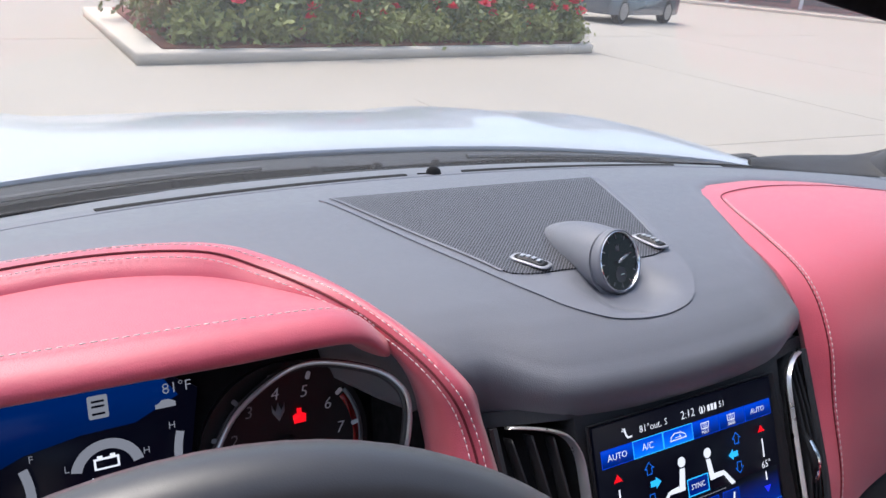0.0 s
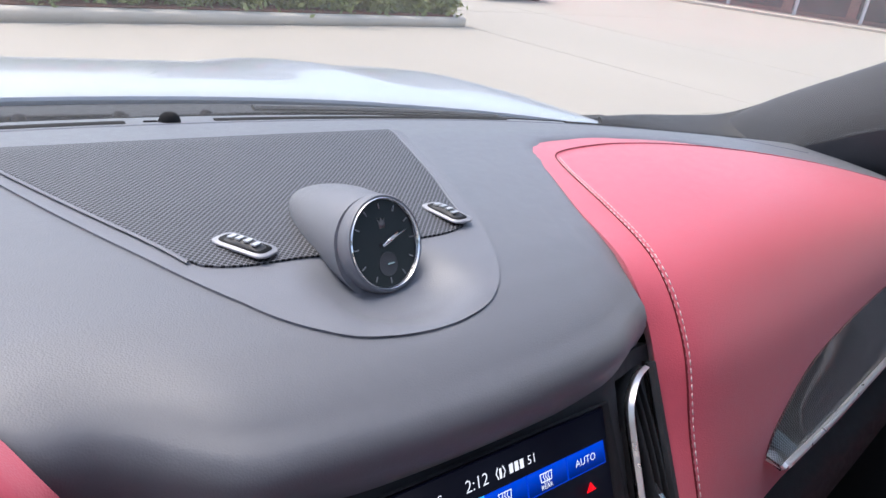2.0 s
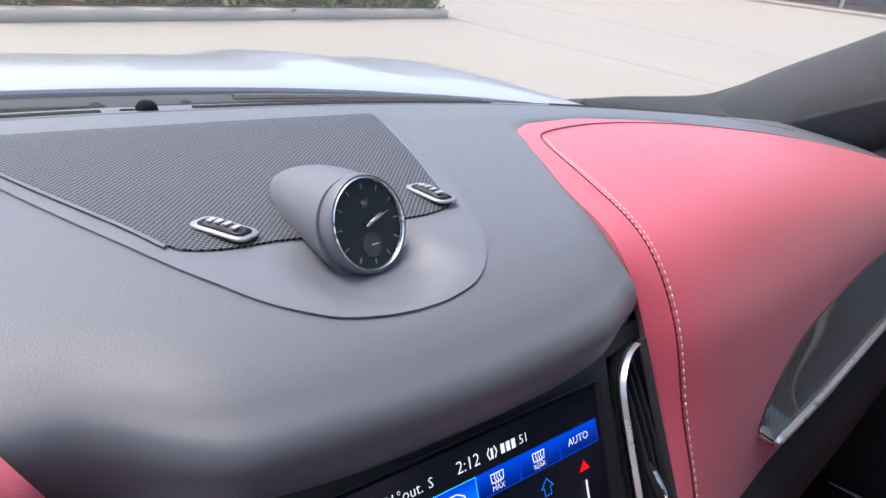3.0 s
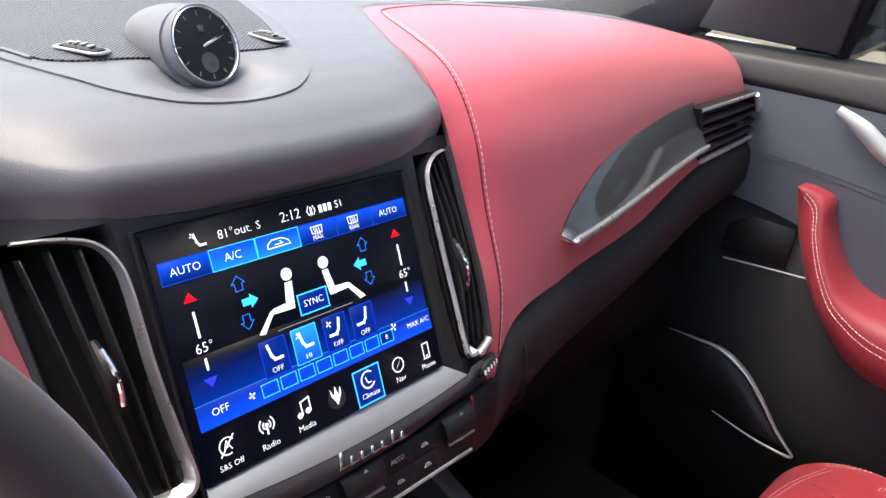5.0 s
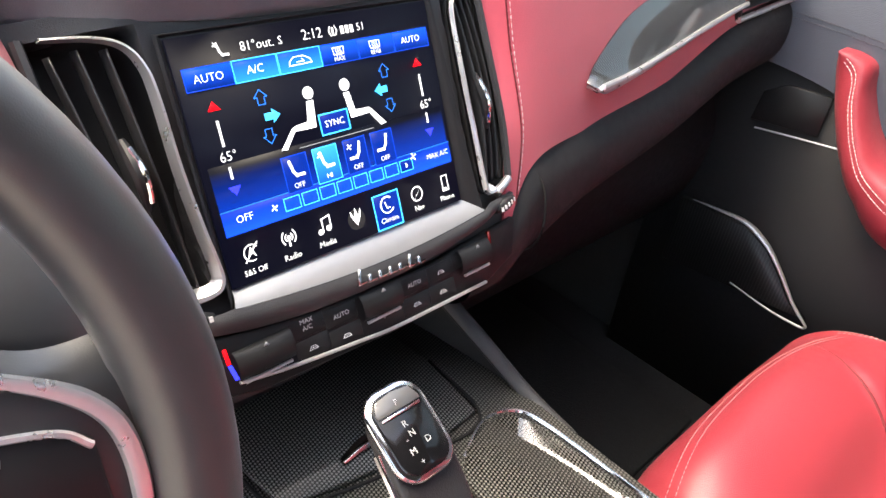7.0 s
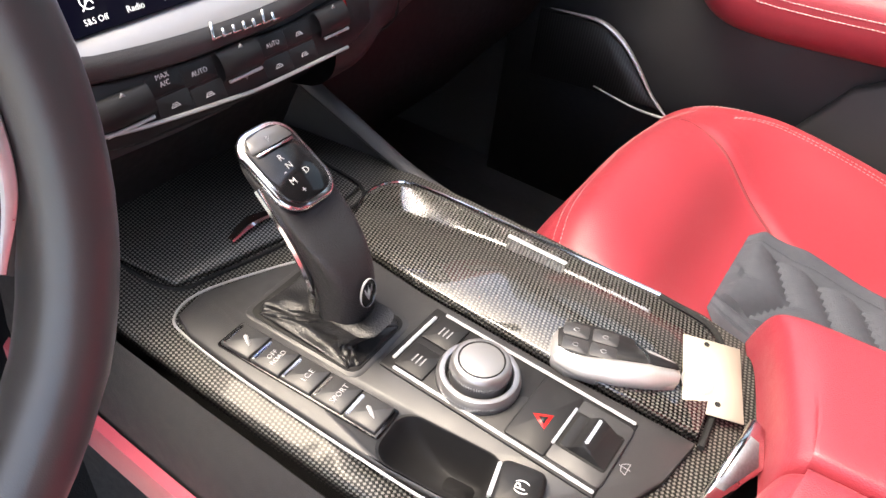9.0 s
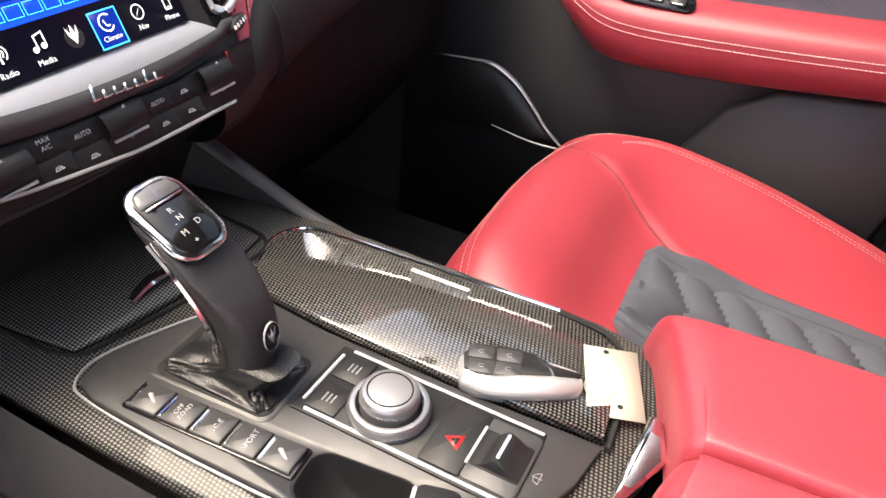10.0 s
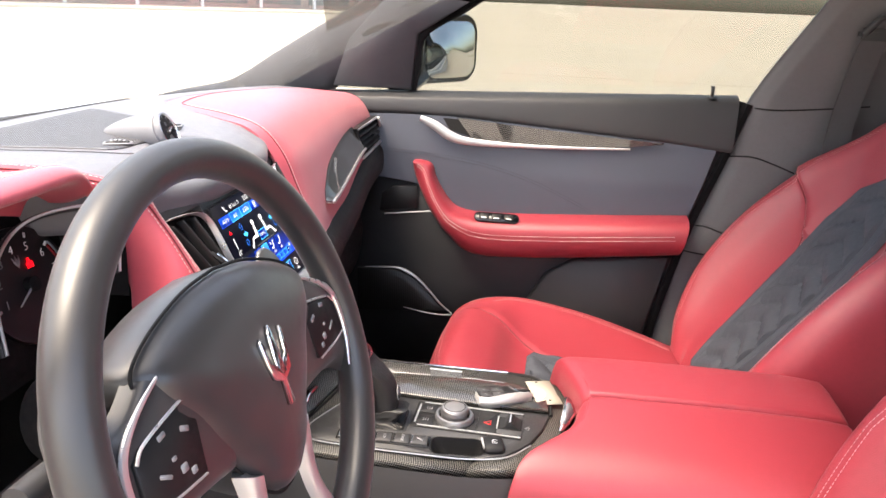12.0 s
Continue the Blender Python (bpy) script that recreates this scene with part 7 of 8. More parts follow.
for s in (-1, 1):
    sp = skin([[tuple(wm(s * x, y, h)) for x, y, h in row] for row in (
        [(60, 80, -14), (64, 78, 2), (70, 46, 10), (66, 4, 10), (58, -36, 4), (52, -50, -14)],
        [(104, 66, -12), (106, 60, 3), (108, 38, 9), (106, 2, 8), (98, -34, 3), (90, -44, -12)],
        [(142, 42, -12), (143, 36, 3), (144, 24, 7), (143, -2, 7), (138, -34, 3), (132, -46, -10)],
        [(172, 42, -10), (170, 30, 1), (169, 16, 4), (168, -8, 4), (166, -40, 1), (160, -62, -8)])], 28, 24)
    spoke = part("spoke", thicken(grid_bm(sp), 0.014, (0, -1, 0.4)), WL, wheel, "black side spoke")
    strip = spline([(100, 57), (136, 41), (157, 25), (164, 4), (162, -26), (150, -52)], 40)
    part("bright_strip", tube([wm(s * x, y, 7.5 - 0.004 * abs(y)) for x, y in strip], [0.0010, 0.0022, 0.0032, 0.0034, 0.0034, 0.0026, 0.0012], 8, 0, flat=0.7, up=WM.to_3x3() @ Vector((0, 0, 1))), SATINBRIGHT, spoke, "polished strip round the spoke")
    field = [(86, 33), (146, 22), (154, 16), (156, -12), (152, -19), (96, -22)]
    fld = part("key_field", plate([(s * x * 0.001, y * 0.001) for x, y in field], 0.004, SPIN @ pose(0, 0, 0.0055), 0.001), KEYPAD, spoke, "gloss black key field")
    part("bright_frame", tube([wm(s * x, y, 9.6) for x, y in spline([(88, 33.5), (120, 28), (144, 22.5), (153, 15)], 20)], 0.0013, 6), SATINBRIGHT, spoke, "thin bright edge")
    part("bright_frame", tube([wm(s * x, y, 9.6) for x, y in ((154, -17), (130, -21), (98, -23))], 0.0010, 6, 12), SATIN, spoke)
    for x, y, w_, h_, tilt in ((104, 14, 9, 4, 25), (126, 20, 8, 4, -10), (134, -4, 12, 3, 30), (116, -8, 7, 6, 0), (122, 2, 5, 3, 0), (108, -14, 6, 5, 0)):
        part("symbol", plate(rrect(w_ * mm, h_ * mm, 0.0012), 0.0006, SPIN @ pose(s * x * mm, y * mm, 0.0092, 0, 0, s * tilt)), GREYPRINT, fld)
    rib = skin([[tuple(wm(s * x, y, h)) for x, y, h in row] for row in (
        [(30, -66, -6), (36, -62, 6), (50, -56, 6), (58, -50, -6)],
        [(34, -112, -10), (39, -112, -1), (48, -110, -1), (54, -108, -10)],
        [(46, -164, -10), (52, -162, 0), (64, -160, 0), (72, -156, -10)])], 14, 12)
    part("lower_spoke", thicken(grid_bm(rib), 0.010, (0, -1, 0.4)), SATIN, wheel, "satin lower spoke")
    paddle = spline([(100, 40), (112, 66), (124, 82), (140, 83), (156, 68), (168, 42), (166, 8), (158, -28), (150, -32), (146, 0), (130, 28), (112, 34), (100, 40)], 40)[:-1]
    part("paddle", plate([(s * x * mm, y * mm) for x, y in paddle], 0.004, SPIN @ pose(0, 0, -0.037), 0.0016), PADDLE, wheel, "grey metal shift paddle")
part("column", lathe([(0.040, -0.20), (0.042, -0.07), (0.046, -0.05), (0.046, -0.045)], WM, 24), RUBBER, wheel, "black column shroud")
stalk = thing("column_stalk", (-0.46, -0.12, 1.02), "black column stalk with a ribbed end", "stalk")
part("lever", tube([WM @ Vector((-0.05, 0.02, -0.06)), WM @ Vector((-0.12, 0.026, -0.055)), WM @ Vector((-0.165, 0.028, -0.05))], [0.006, 0.008, 0.010], 10, 12), PLASTIC, stalk)
part("end_cap", tube([WM @ Vector((-0.165, 0.028, -0.05)), WM @ Vector((-0.185, 0.029, -0.048))], [0.010, 0.0095], 12, 4), PLASTIC, stalk)

# ---- passenger door ----
DX = 0.672
door = thing("passenger_door", (0.70, -0.35, 0.40), "closed front passenger door in slate and red leather", "car door")


def dface(pts, depth, bevel, material, name, parent, x=DX, label=""):
    """A panel on the door: (y, z) outline, standing proud of plane x by depth."""
    M = Matrix(((0, 0, -1, x), (1, 0, 0, 0), (0, 1, 0, 0), (0, 0, 0, 1)))
    return part(name, plate(pts, depth, M, bevel), material, parent, label)


def edge_y(z):
    """The door's rear edge."""
    return float(np.interp(z, [0.40, 0.62, 0.85, 1.11], [-0.575, -0.600, -0.648, -0.728]))


dface([(0.10, 0.40), (0.10, 1.06), (edge_y(1.06), 1.06), (edge_y(0.85), 0.85), (edge_y(0.62), 0.62), (edge_y(0.4), 0.40)], 0.02, 0.0, PLASTIC, "door_card", door, DX + 0.03, "black lower door card")
rows = []
for y in np.linspace(0.12, -0.72, 20):
    zt = 1.098 + (0.10 - y) * 0.042
    zb = float(np.interp(y, [-0.72, -0.57, -0.2, -0.08, 0.12], [1.022, 1.036, 1.058, 1.060, 1.056]))
    rows.append([(DX + 0.06, y, zt - 0.002), (DX + 0.035, y, zt), (DX + 0.012, y, zt - 0.008), (DX + 0.004, y, (zt * 2 + zb) / 3), (DX + 0.0, y, zb + 0.008), (DX + 0.006, y, zb)])
part("sill_pad", grid_bm(skin(rows, 40, 20)), PLASTIC, door, "dark grey padded door sill")
up = spline([(0.06, 1.056), (-0.08, 1.060), (-0.2, 1.058), (-0.57, 1.036), (-0.69, 1.026)], 40)
dn = spline([(0.06, 0.925), (-0.04, 0.918), (-0.10, 0.905), (-0.18, 0.86), (-0.30, 0.862), (-0.45, 0.872), (-0.655, 0.888)], 40)
rows = [[(DX - 0.004 + 0.012 * abs(t - 0.5), a[0] + (b[0] - a[0]) * t, a[1] + (b[1] - a[1]) * t) for t in np.linspace(0, 1, 14)] for a, b in zip(up, dn)]
mid = part("upper_panel", thicken(grid_bm(rows), 0.012, (-1, 0, 0)), BLUEGREY, door, "slate blue leather upper panel")
DOORB = BVHTree.FromPolygons([tuple(v.co) for v in mid.data.vertices], [tuple(p.vertices) for p in mid.data.polygons])
for d in (0, 0.006):
    line = [drape(DOORB, (0.4, y, z - d), (1, 0, 0), 0.0004) for y, z in spline([(0.04, 0.985), (-0.05, 0.985), (-0.15, 0.978), (-0.25, 0.962), (-0.34, 0.935), (-0.42, 0.90), (-0.455, 0.882)], 60)]
    part("stitching", stitches(line, 0.0062, 0.0046, 0.0005, (-1, 0, 0)), DARKTHREAD, mid)
# handle with carbon insert
part("handle_recess", thicken(grid_bm([[(DX - 0.007, a[0], a[1]), (DX - 0.0065, b[0], b[1])] for a, b in zip(spline([(-0.165, 1.060), (-0.3, 1.050), (-0.45, 1.041), (-0.585, 1.034)], 20), spline([(-0.20, 1.016), (-0.3, 1.013), (-0.45, 1.016), (-0.585, 1.032)], 20))]), 0.004, (-1, 0, 0)), CARBON, door, "carbon fibre handle insert")
part("recess_shadow", thicken(grid_bm([[(DX - 0.0065, -0.135 - 0.05 * t, 1.058 - 0.002 * t), (DX - 0.0065, -0.150 - 0.055 * t, 1.034 - 0.014 * t)] for t in np.linspace(0, 1, 6)]), 0.003, (-1, 0, 0)), SLOT, door)
part("door_handle", tube([(DX - 0.012, y, z) for y, z in ((-0.088, 1.056), (-0.12, 1.042), (-0.155, 1.021), (-0.20, 1.0125), (-0.30, 1.0110), (-0.42, 1.0145), (-0.52, 1.0195))], [0.006, 0.010, 0.0105, 0.0075, 0.0045, 0.003, 0.002], 10, 50, flat=0.45, up=(1, 0, 0)), SATIN, door, "satin metal door handle")
# red armrest
top = spline([(-0.078, 0.966), (-0.098, 0.966), (-0.117, 0.958), (-0.126, 0.930), (-0.150, 0.890), (-0.182, 0.866), (-0.25, 0.861), (-0.40, 0.869), (-0.55, 0.880), (-0.652, 0.888)], 60)
bot = spline([(-0.076, 0.962), (-0.076, 0.945), (-0.082, 0.925), (-0.098, 0.89), (-0.122, 0.85), (-0.155, 0.810), (-0.215, 0.768), (-0.36, 0.772), (-0.52, 0.790), (-0.640, 0.805)], 60)
rows = []
for i, (a, b) in enumerate(zip(top, bot)):
    w_ = 0.030 + 0.035 * ease(8, 40, i)
    r = []
    for t, o in ((0, 0.0), (0.05, 0.6), (0.18, 0.92), (0.38, 1.0), (0.6, 0.97), (0.8, 0.8), (0.94, 0.5), (1, 0.0)):
        r.append((DX + 0.004 - w_ * o, a[0] + (b[0] - a[0]) * t, a[1] + (b[1] - a[1]) * t))
    rows.append(r)
ga = skin(rows, 90, 26)
bm = grid_bm(ga)
armr = part("door_armrest", bm, REDSHADED, door, "red leather door armrest with pull")
for d in (0.40, 0.46):
    line = [ga[i][int(d * 25)] + np.array([-0.0008, 0, 0.0]) + (0, 0, -0.003 * (d > 0.43)) for i in range(5, 88)]
    part("stitching", stitches(line, 0.0062, 0.0046, 0.0005, (-1, 0, 0)), THREAD, armr)
WS = Matrix(((0, 0.7071, -0.7071, 0.6325), (-1, 0, 0, -0.262), (0, 0.7071, 0.7071, 0.8605), (0, 0, 0, 1)))
sp_ = part("window_switch", plate(rrect(0.094, 0.022, 0.010, 6), 0.004, WS, 0.0015), PIANO, armr, "black window switch panel")
for y in (-0.026, 0.0, 0.026):
    part("switch", plate(rrect(0.020, 0.012, 0.003), 0.003, WS @ pose(y, 0, 0.0035), 0.001), KEYPAD, sp_)
    part("bright_edge", box(y, -0.004, 0.0068, 0.012, 0.0014, 0.0008, 0.0003, WS), SATIN, sp_)
# lower pocket, speaker and lamps
dface([(-0.335, 0.665), (-0.375, 0.735), (-0.43, 0.772), (-0.52, 0.783), (-0.628, 0.795), (-0.60, 0.64), (-0.58, 0.55), (-0.33, 0.55)], 0.014, 0.006, PLASTIC, "map_pocket", door, DX + 0.008, "black moulded map pocket")
sa = [(0.03, 0.712), (-0.012, 0.7155), (-0.05, 0.716), (-0.085, 0.700), (-0.115, 0.673), (-0.145, 0.640), (-0.172, 0.618)]
part("speaker_trim", tube([(DX - 0.006, y, z) for y, z in sa], [0.001, 0.003, 0.005, 0.004, 0.003, 0.0022], 8, 40, flat=0.7), SATIN, door, "bright speaker surround")
part("speaker_trim", tube([(DX - 0.006, y, z) for y, z in ((-0.172, 0.618), (-0.165, 0.613), (-0.12, 0.613), (-0.06, 0.622))], [0.0024, 0.0018, 0.001], 8, 20), SATIN, door)
dface([(0.05, 0.60), (0.05, 0.705), (-0.012, 0.708), (-0.05, 0.708), (-0.085, 0.692), (-0.113, 0.666), (-0.142, 0.634), (-0.165, 0.620), (-0.1, 0.615)], 0.010, 0.003, MESHBLACK, "speaker_grille", door, DX + 0.008, "black speaker grille")
part("pocket_line", tube([(DX - 0.002, -0.012, 0.8395), (DX - 0.002, -0.06, 0.846), (DX - 0.002, -0.115, 0.853)], 0.0013, 6, 12), SATIN, door, "thin bright line")
dface([(0.0, 0.845), (-0.004, 0.885), (-0.03, 0.902), (-0.085, 0.905), (-0.085, 0.855)], 0.004, 0.0015, KEYPAD, "tweeter_plate", door, DX + 0.008)
part("lock_pin", tube([(0.690, -0.668, 1.122), (0.690, -0.668, 1.150)], 0.0035, 10, 3), PLASTIC, door, "black lock pin")
part("pin_base", lathe([(0.010, 0), (0.008, 0.003), (0.001, 0.003)], pose(0.690, -0.668, 1.127), 16), PLASTIC, door)
part("rear_edge", tube([(0.695, edge_y(z) - 0.008, z) for z in (0.42, 0.62, 0.85, 1.0, 1.12)], 0.014, 8, 20), RUBBER, door, "black rubber seal")
wn_ = part("side_window", thicken(grid_bm([[(0.725 - 0.13 * t, y - 0.0 * t, 1.10 + 0.38 * t) for t in (0, 0.5, 1)] for y in np.linspace(0.12, -0.86, 12)]), 0.004, (-1, 0, 0)), SIDEGLASS, door, "clear side window")
wn_.visible_shadow = False
part("outer_skin", box(0.80, -0.30, 0.72, 0.10, 0.95, 0.66, 0.03), PAINT, door, "white outer skin")
part("sail_panel", plate([(-0.03, 0.0), (0.14, 0.0), (0.10, 0.10), (0.0, 0.20), (-0.15, 0.18), (-0.045, 0.115)], 0.02, Matrix(((0, -0.2, -1, 0.712), (1, 0, 0, -0.03), (0, 1, 0, 1.108), (0, 0, 0, 1))), 0.004), TRIM, door, "dark mirror corner panel")
part("sail_post", tube([(0.712, -0.058, 1.105), (0.70, -0.070, 1.16), (0.69, -0.085, 1.225), (0.676, -0.18, 1.285), (0.65, -0.32, 1.38)], 0.010, 8, 16), RUBBER, door, "black window seal")

mir = thing("door_mirror", (0.80, -0.06, 1.08), "black door mirror seen through the side window", "door mirror")
MP = pose(0.930, -0.098, 1.180, 90, 0, -36)
rows = [[MP @ Vector((x * f, y * f, h)) for x, y in rrect(0.212, 0.160, 0.045, 6)] for h, f in ((0.0, 0.97), (-0.008, 1.0), (-0.03, 0.98), (-0.06, 0.86), (-0.085, 0.6), (-0.09, 0.2))]
part("housing", grid_bm(rows, True, True), PIANO, mir, "black mirror housing")
part("mirror_glass", plate(rrect(0.164, 0.130, 0.034, 6), 0.002, MP @ pose(0.012, -0.002, 0), 0, 0.0005), MIRROR, mir, "silvered mirror glass")
part("arm", tube([(0.74, -0.02, 1.10), (0.80, -0.03, 1.10), (0.86, -0.05, 1.12)], 0.022, 10, 10, flat=0.7), PIANO, mir)

# ---- pillars, floor, rear-view mirror ----
for s in (1, -1):
    sec = []
    for y, z, x, w in ((0.43, 1.01, 0.76, 0.22), (0.315, 1.112, 0.712, 0.215), (0.17, 1.203, 0.695, 0.20), (0.02, 1.287, 0.675, 0.188), (-0.14, 1.37, 0.65, 0.16), (-0.34, 1.465, 0.605, 0.14)):
        sec.append([(s * (x + 0.03), y + 0.02, z), (s * (x + 0.005), y, z + 0.003), (s * (x - 0.014), y - w * 0.25, z - 0.003), (s * (x - 0.018), y - w * 0.55, z - 0.004), (s * (x - 0.002), y - w * 0.92, z - 0.003), (s * (x + 0.03), y - w, z)])
    pl = part("windscreen_pillar", thicken(grid_bm(skin(sec, 40, 20)), 0.006, (-s, 0, 0)), TRIM, None)
    PILLAR = pl if s == 1 else PILLAR
    tagged(pl, "dark fabric-covered windscreen pillar", "pillar", kind="structure")
for s in (1, -1):
    sec = []
    for u, l in (((0.56, 0.425, 1.088), (0.55, 0.405, 1.080)), ((0.64, 0.420, 1.0895), (0.60, 0.370, 1.080)), ((0.70, 0.400, 1.0925), (0.645, 0.330, 1.080)), ((0.738, 0.365, 1.1015), (0.685, 0.290, 1.080)), ((0.745, 0.325, 1.122), (0.700, 0.235, 1.080)), ((0.735, 0.27, 1.155), (0.690, 0.17, 1.085))):
        u, l = Vector(u), Vector(l)
        sec.append([(s * p.x, p.y, p.z) for p in (u + Vector((0.01, 0.006, -0.012)), u, u * 0.66 + l * 0.34 + Vector((-0.003, -0.004, 0.001)), u * 0.33 + l * 0.67 + Vector((-0.003, -0.003, -0.003)), l, l + Vector((0, 0, -0.02)))])
    foot = part("pillar_foot", thicken(grid_bm(skin(sec, 30, 16)), 0.004, (-s, 0, 0)), ROLLBLACK, None)
    tagged(foot, "dark trim flaring from the pillar onto the dashboard", "pillar", kind="structure")
PILB = BVHTree.FromPolygons([tuple(v.co) for v in PILLAR.data.vertices], [tuple(p.vertices) for p in PILLAR.data.polygons])
ol = [(0.042, 1.214), (0.030, 1.228), (0.0, 1.2405), (-0.03, 1.247), (-0.062, 1.251), (-0.052, 1.232), (-0.036, 1.212), (-0.020, 1.203), (0.012, 1.200)]
cy_, cz_ = sum(p[0] for p in ol) / 9, sum(p[1] for p in ol) / 9
rows = [[drape(PILB, (0.3, cy_ + (y - cy_) * f, cz_ + (z - cz_) * f), (1, 0, 0), h) for y, z in ol] for f, h in ((1.0, 0.0002), (0.97, 0.0035), (0.85, 0.004), (0.4, 0.004), (0.02, 0.004))]
sp2 = part("pillar_speaker", grid_bm(rows, True), PLASTIC, None)
tagged(sp2, "flush dark speaker cover on the windscreen pillar", "speaker cover")
sec = []
for y, z, x in ((-0.590, 0.42, 0.70), (-0.640, 0.75, 0.695), (-0.668, 0.86, 0.695), (-0.712, 1.01, 0.695), (-0.748, 1.14, 0.688), (-0.842, 1.32, 0.645), (-0.925, 1.48, 0.59)):
    sec.append([(x + 0.07, y - 0.020, z), (x + 0.012, y + 0.002, z), (x + 0.004, y - 0.004, z), (x - 0.004, y - 0.022, z), (x - 0.010, y - 0.05, z), (x - 0.014, y - 0.16, z), (x + 0.02, y - 0.32, z), (x + 0.04, y - 0.42, z)])
gp = skin(sec, 60, 30)
bp = part("centre_pillar", thicken(grid_bm(gp), 0.006, (-1, 0, 0)), PILLARGREY, None)
tagged(bp, "dark grey plastic centre pillar with trim joints", "pillar", kind="structure")
BPB = BVHTree.FromPolygons([tuple(v.co) for v in bp.data.vertices], [tuple(p.vertices) for p in bp.data.polygons])
for line in (((-0.752, 1.112), (-0.80, 1.112), (-0.88, 1.120), (-0.96, 1.128)), ((-0.714, 1.012), (-0.76, 1.016), (-0.80, 1.006), (-0.845, 0.990)), ((-0.676, 0.862), (-0.70, 0.862), (-0.74, 0.850), (-0.80, 0.84)), ((-0.655, 0.805), (-0.70, 0.803), (-0.76, 0.80))):
    part("joint", tube([drape(BPB, (0.3, y, z), (1, 0, 0), 0.0002) for y, z in spline(line, 20)], 0.0016, 6), SLOT, bp, "dark joint between trim pieces")
part("door_step", tube([drape(BPB, (0.3, y, z), (1, 0, 0), 0.0005) for y, z in spline([(-0.678, 0.866), (-0.70, 0.8665), (-0.74, 0.855)], 12)], 0.0012, 6), PILLARGREY, bp)
belt = thing("seat_belt", (0.66, -0.91, 1.0), "grey seat belt webbing hanging by the centre pillar", "seat belt")
rows = [[(x, y + w_, z) for w_ in (-0.023, 0, 0.023)] for x, y, z in ((0.664, -0.905, 0.98), (0.660, -0.908, 1.10), (0.640, -0.915, 1.20), (0.620, -0.922, 1.27))]
part("webbing", thicken(grid_bm(skin(rows, 16, 4)), 0.002, (-1, 0, 0)), WEBBING, belt)
part("anchor", box(0.618, -0.917, 1.262, 0.016, 0.060, 0.022, 0.007), PLASTIC, belt, "black belt guide")
part("guide_loop", tube([(0.612, -0.895, 1.262), (0.606, -0.922, 1.292), (0.610, -0.942, 1.262)], 0.006, 8, 14), PLASTIC, belt)
fl = box(0, -0.75, 0.385, 1.52, 2.9, 0.03, 0)
tagged(part("floor", fl, CARPET), "black carpeted car floor", "floor", kind="structure")
mat_ = part("floor_mat", plate([(0.17, 0.32), (0.62, 0.32), (0.62, -0.10), (0.17, -0.10)], 0.012, pose(0, 0, 0.400), 0.004), CARPET, None)
tagged(mat_, "black floor mat in the passenger footwell", "floor mat")
rv = thing("rear_view_mirror", (0.02, -0.04, 1.38), "black rear-view mirror housing under the windscreen", "mirror")
part("housing", box(0.11, 0.16, 1.345, 0.24, 0.03, 0.062, 0.014, Matrix.Translation((0.023, -0.05, 1.3455)) @ Matrix.Rotation(radians(6.5), 4, "Y") @ Matrix.Translation((-0.11, -0.16, -1.345))), RUBBER, rv)
part("stem", tube([(0.02, -0.04, 1.36), (0.01, -0.03, 1.375)], 0.012, 8, 4), PIANO, rv)

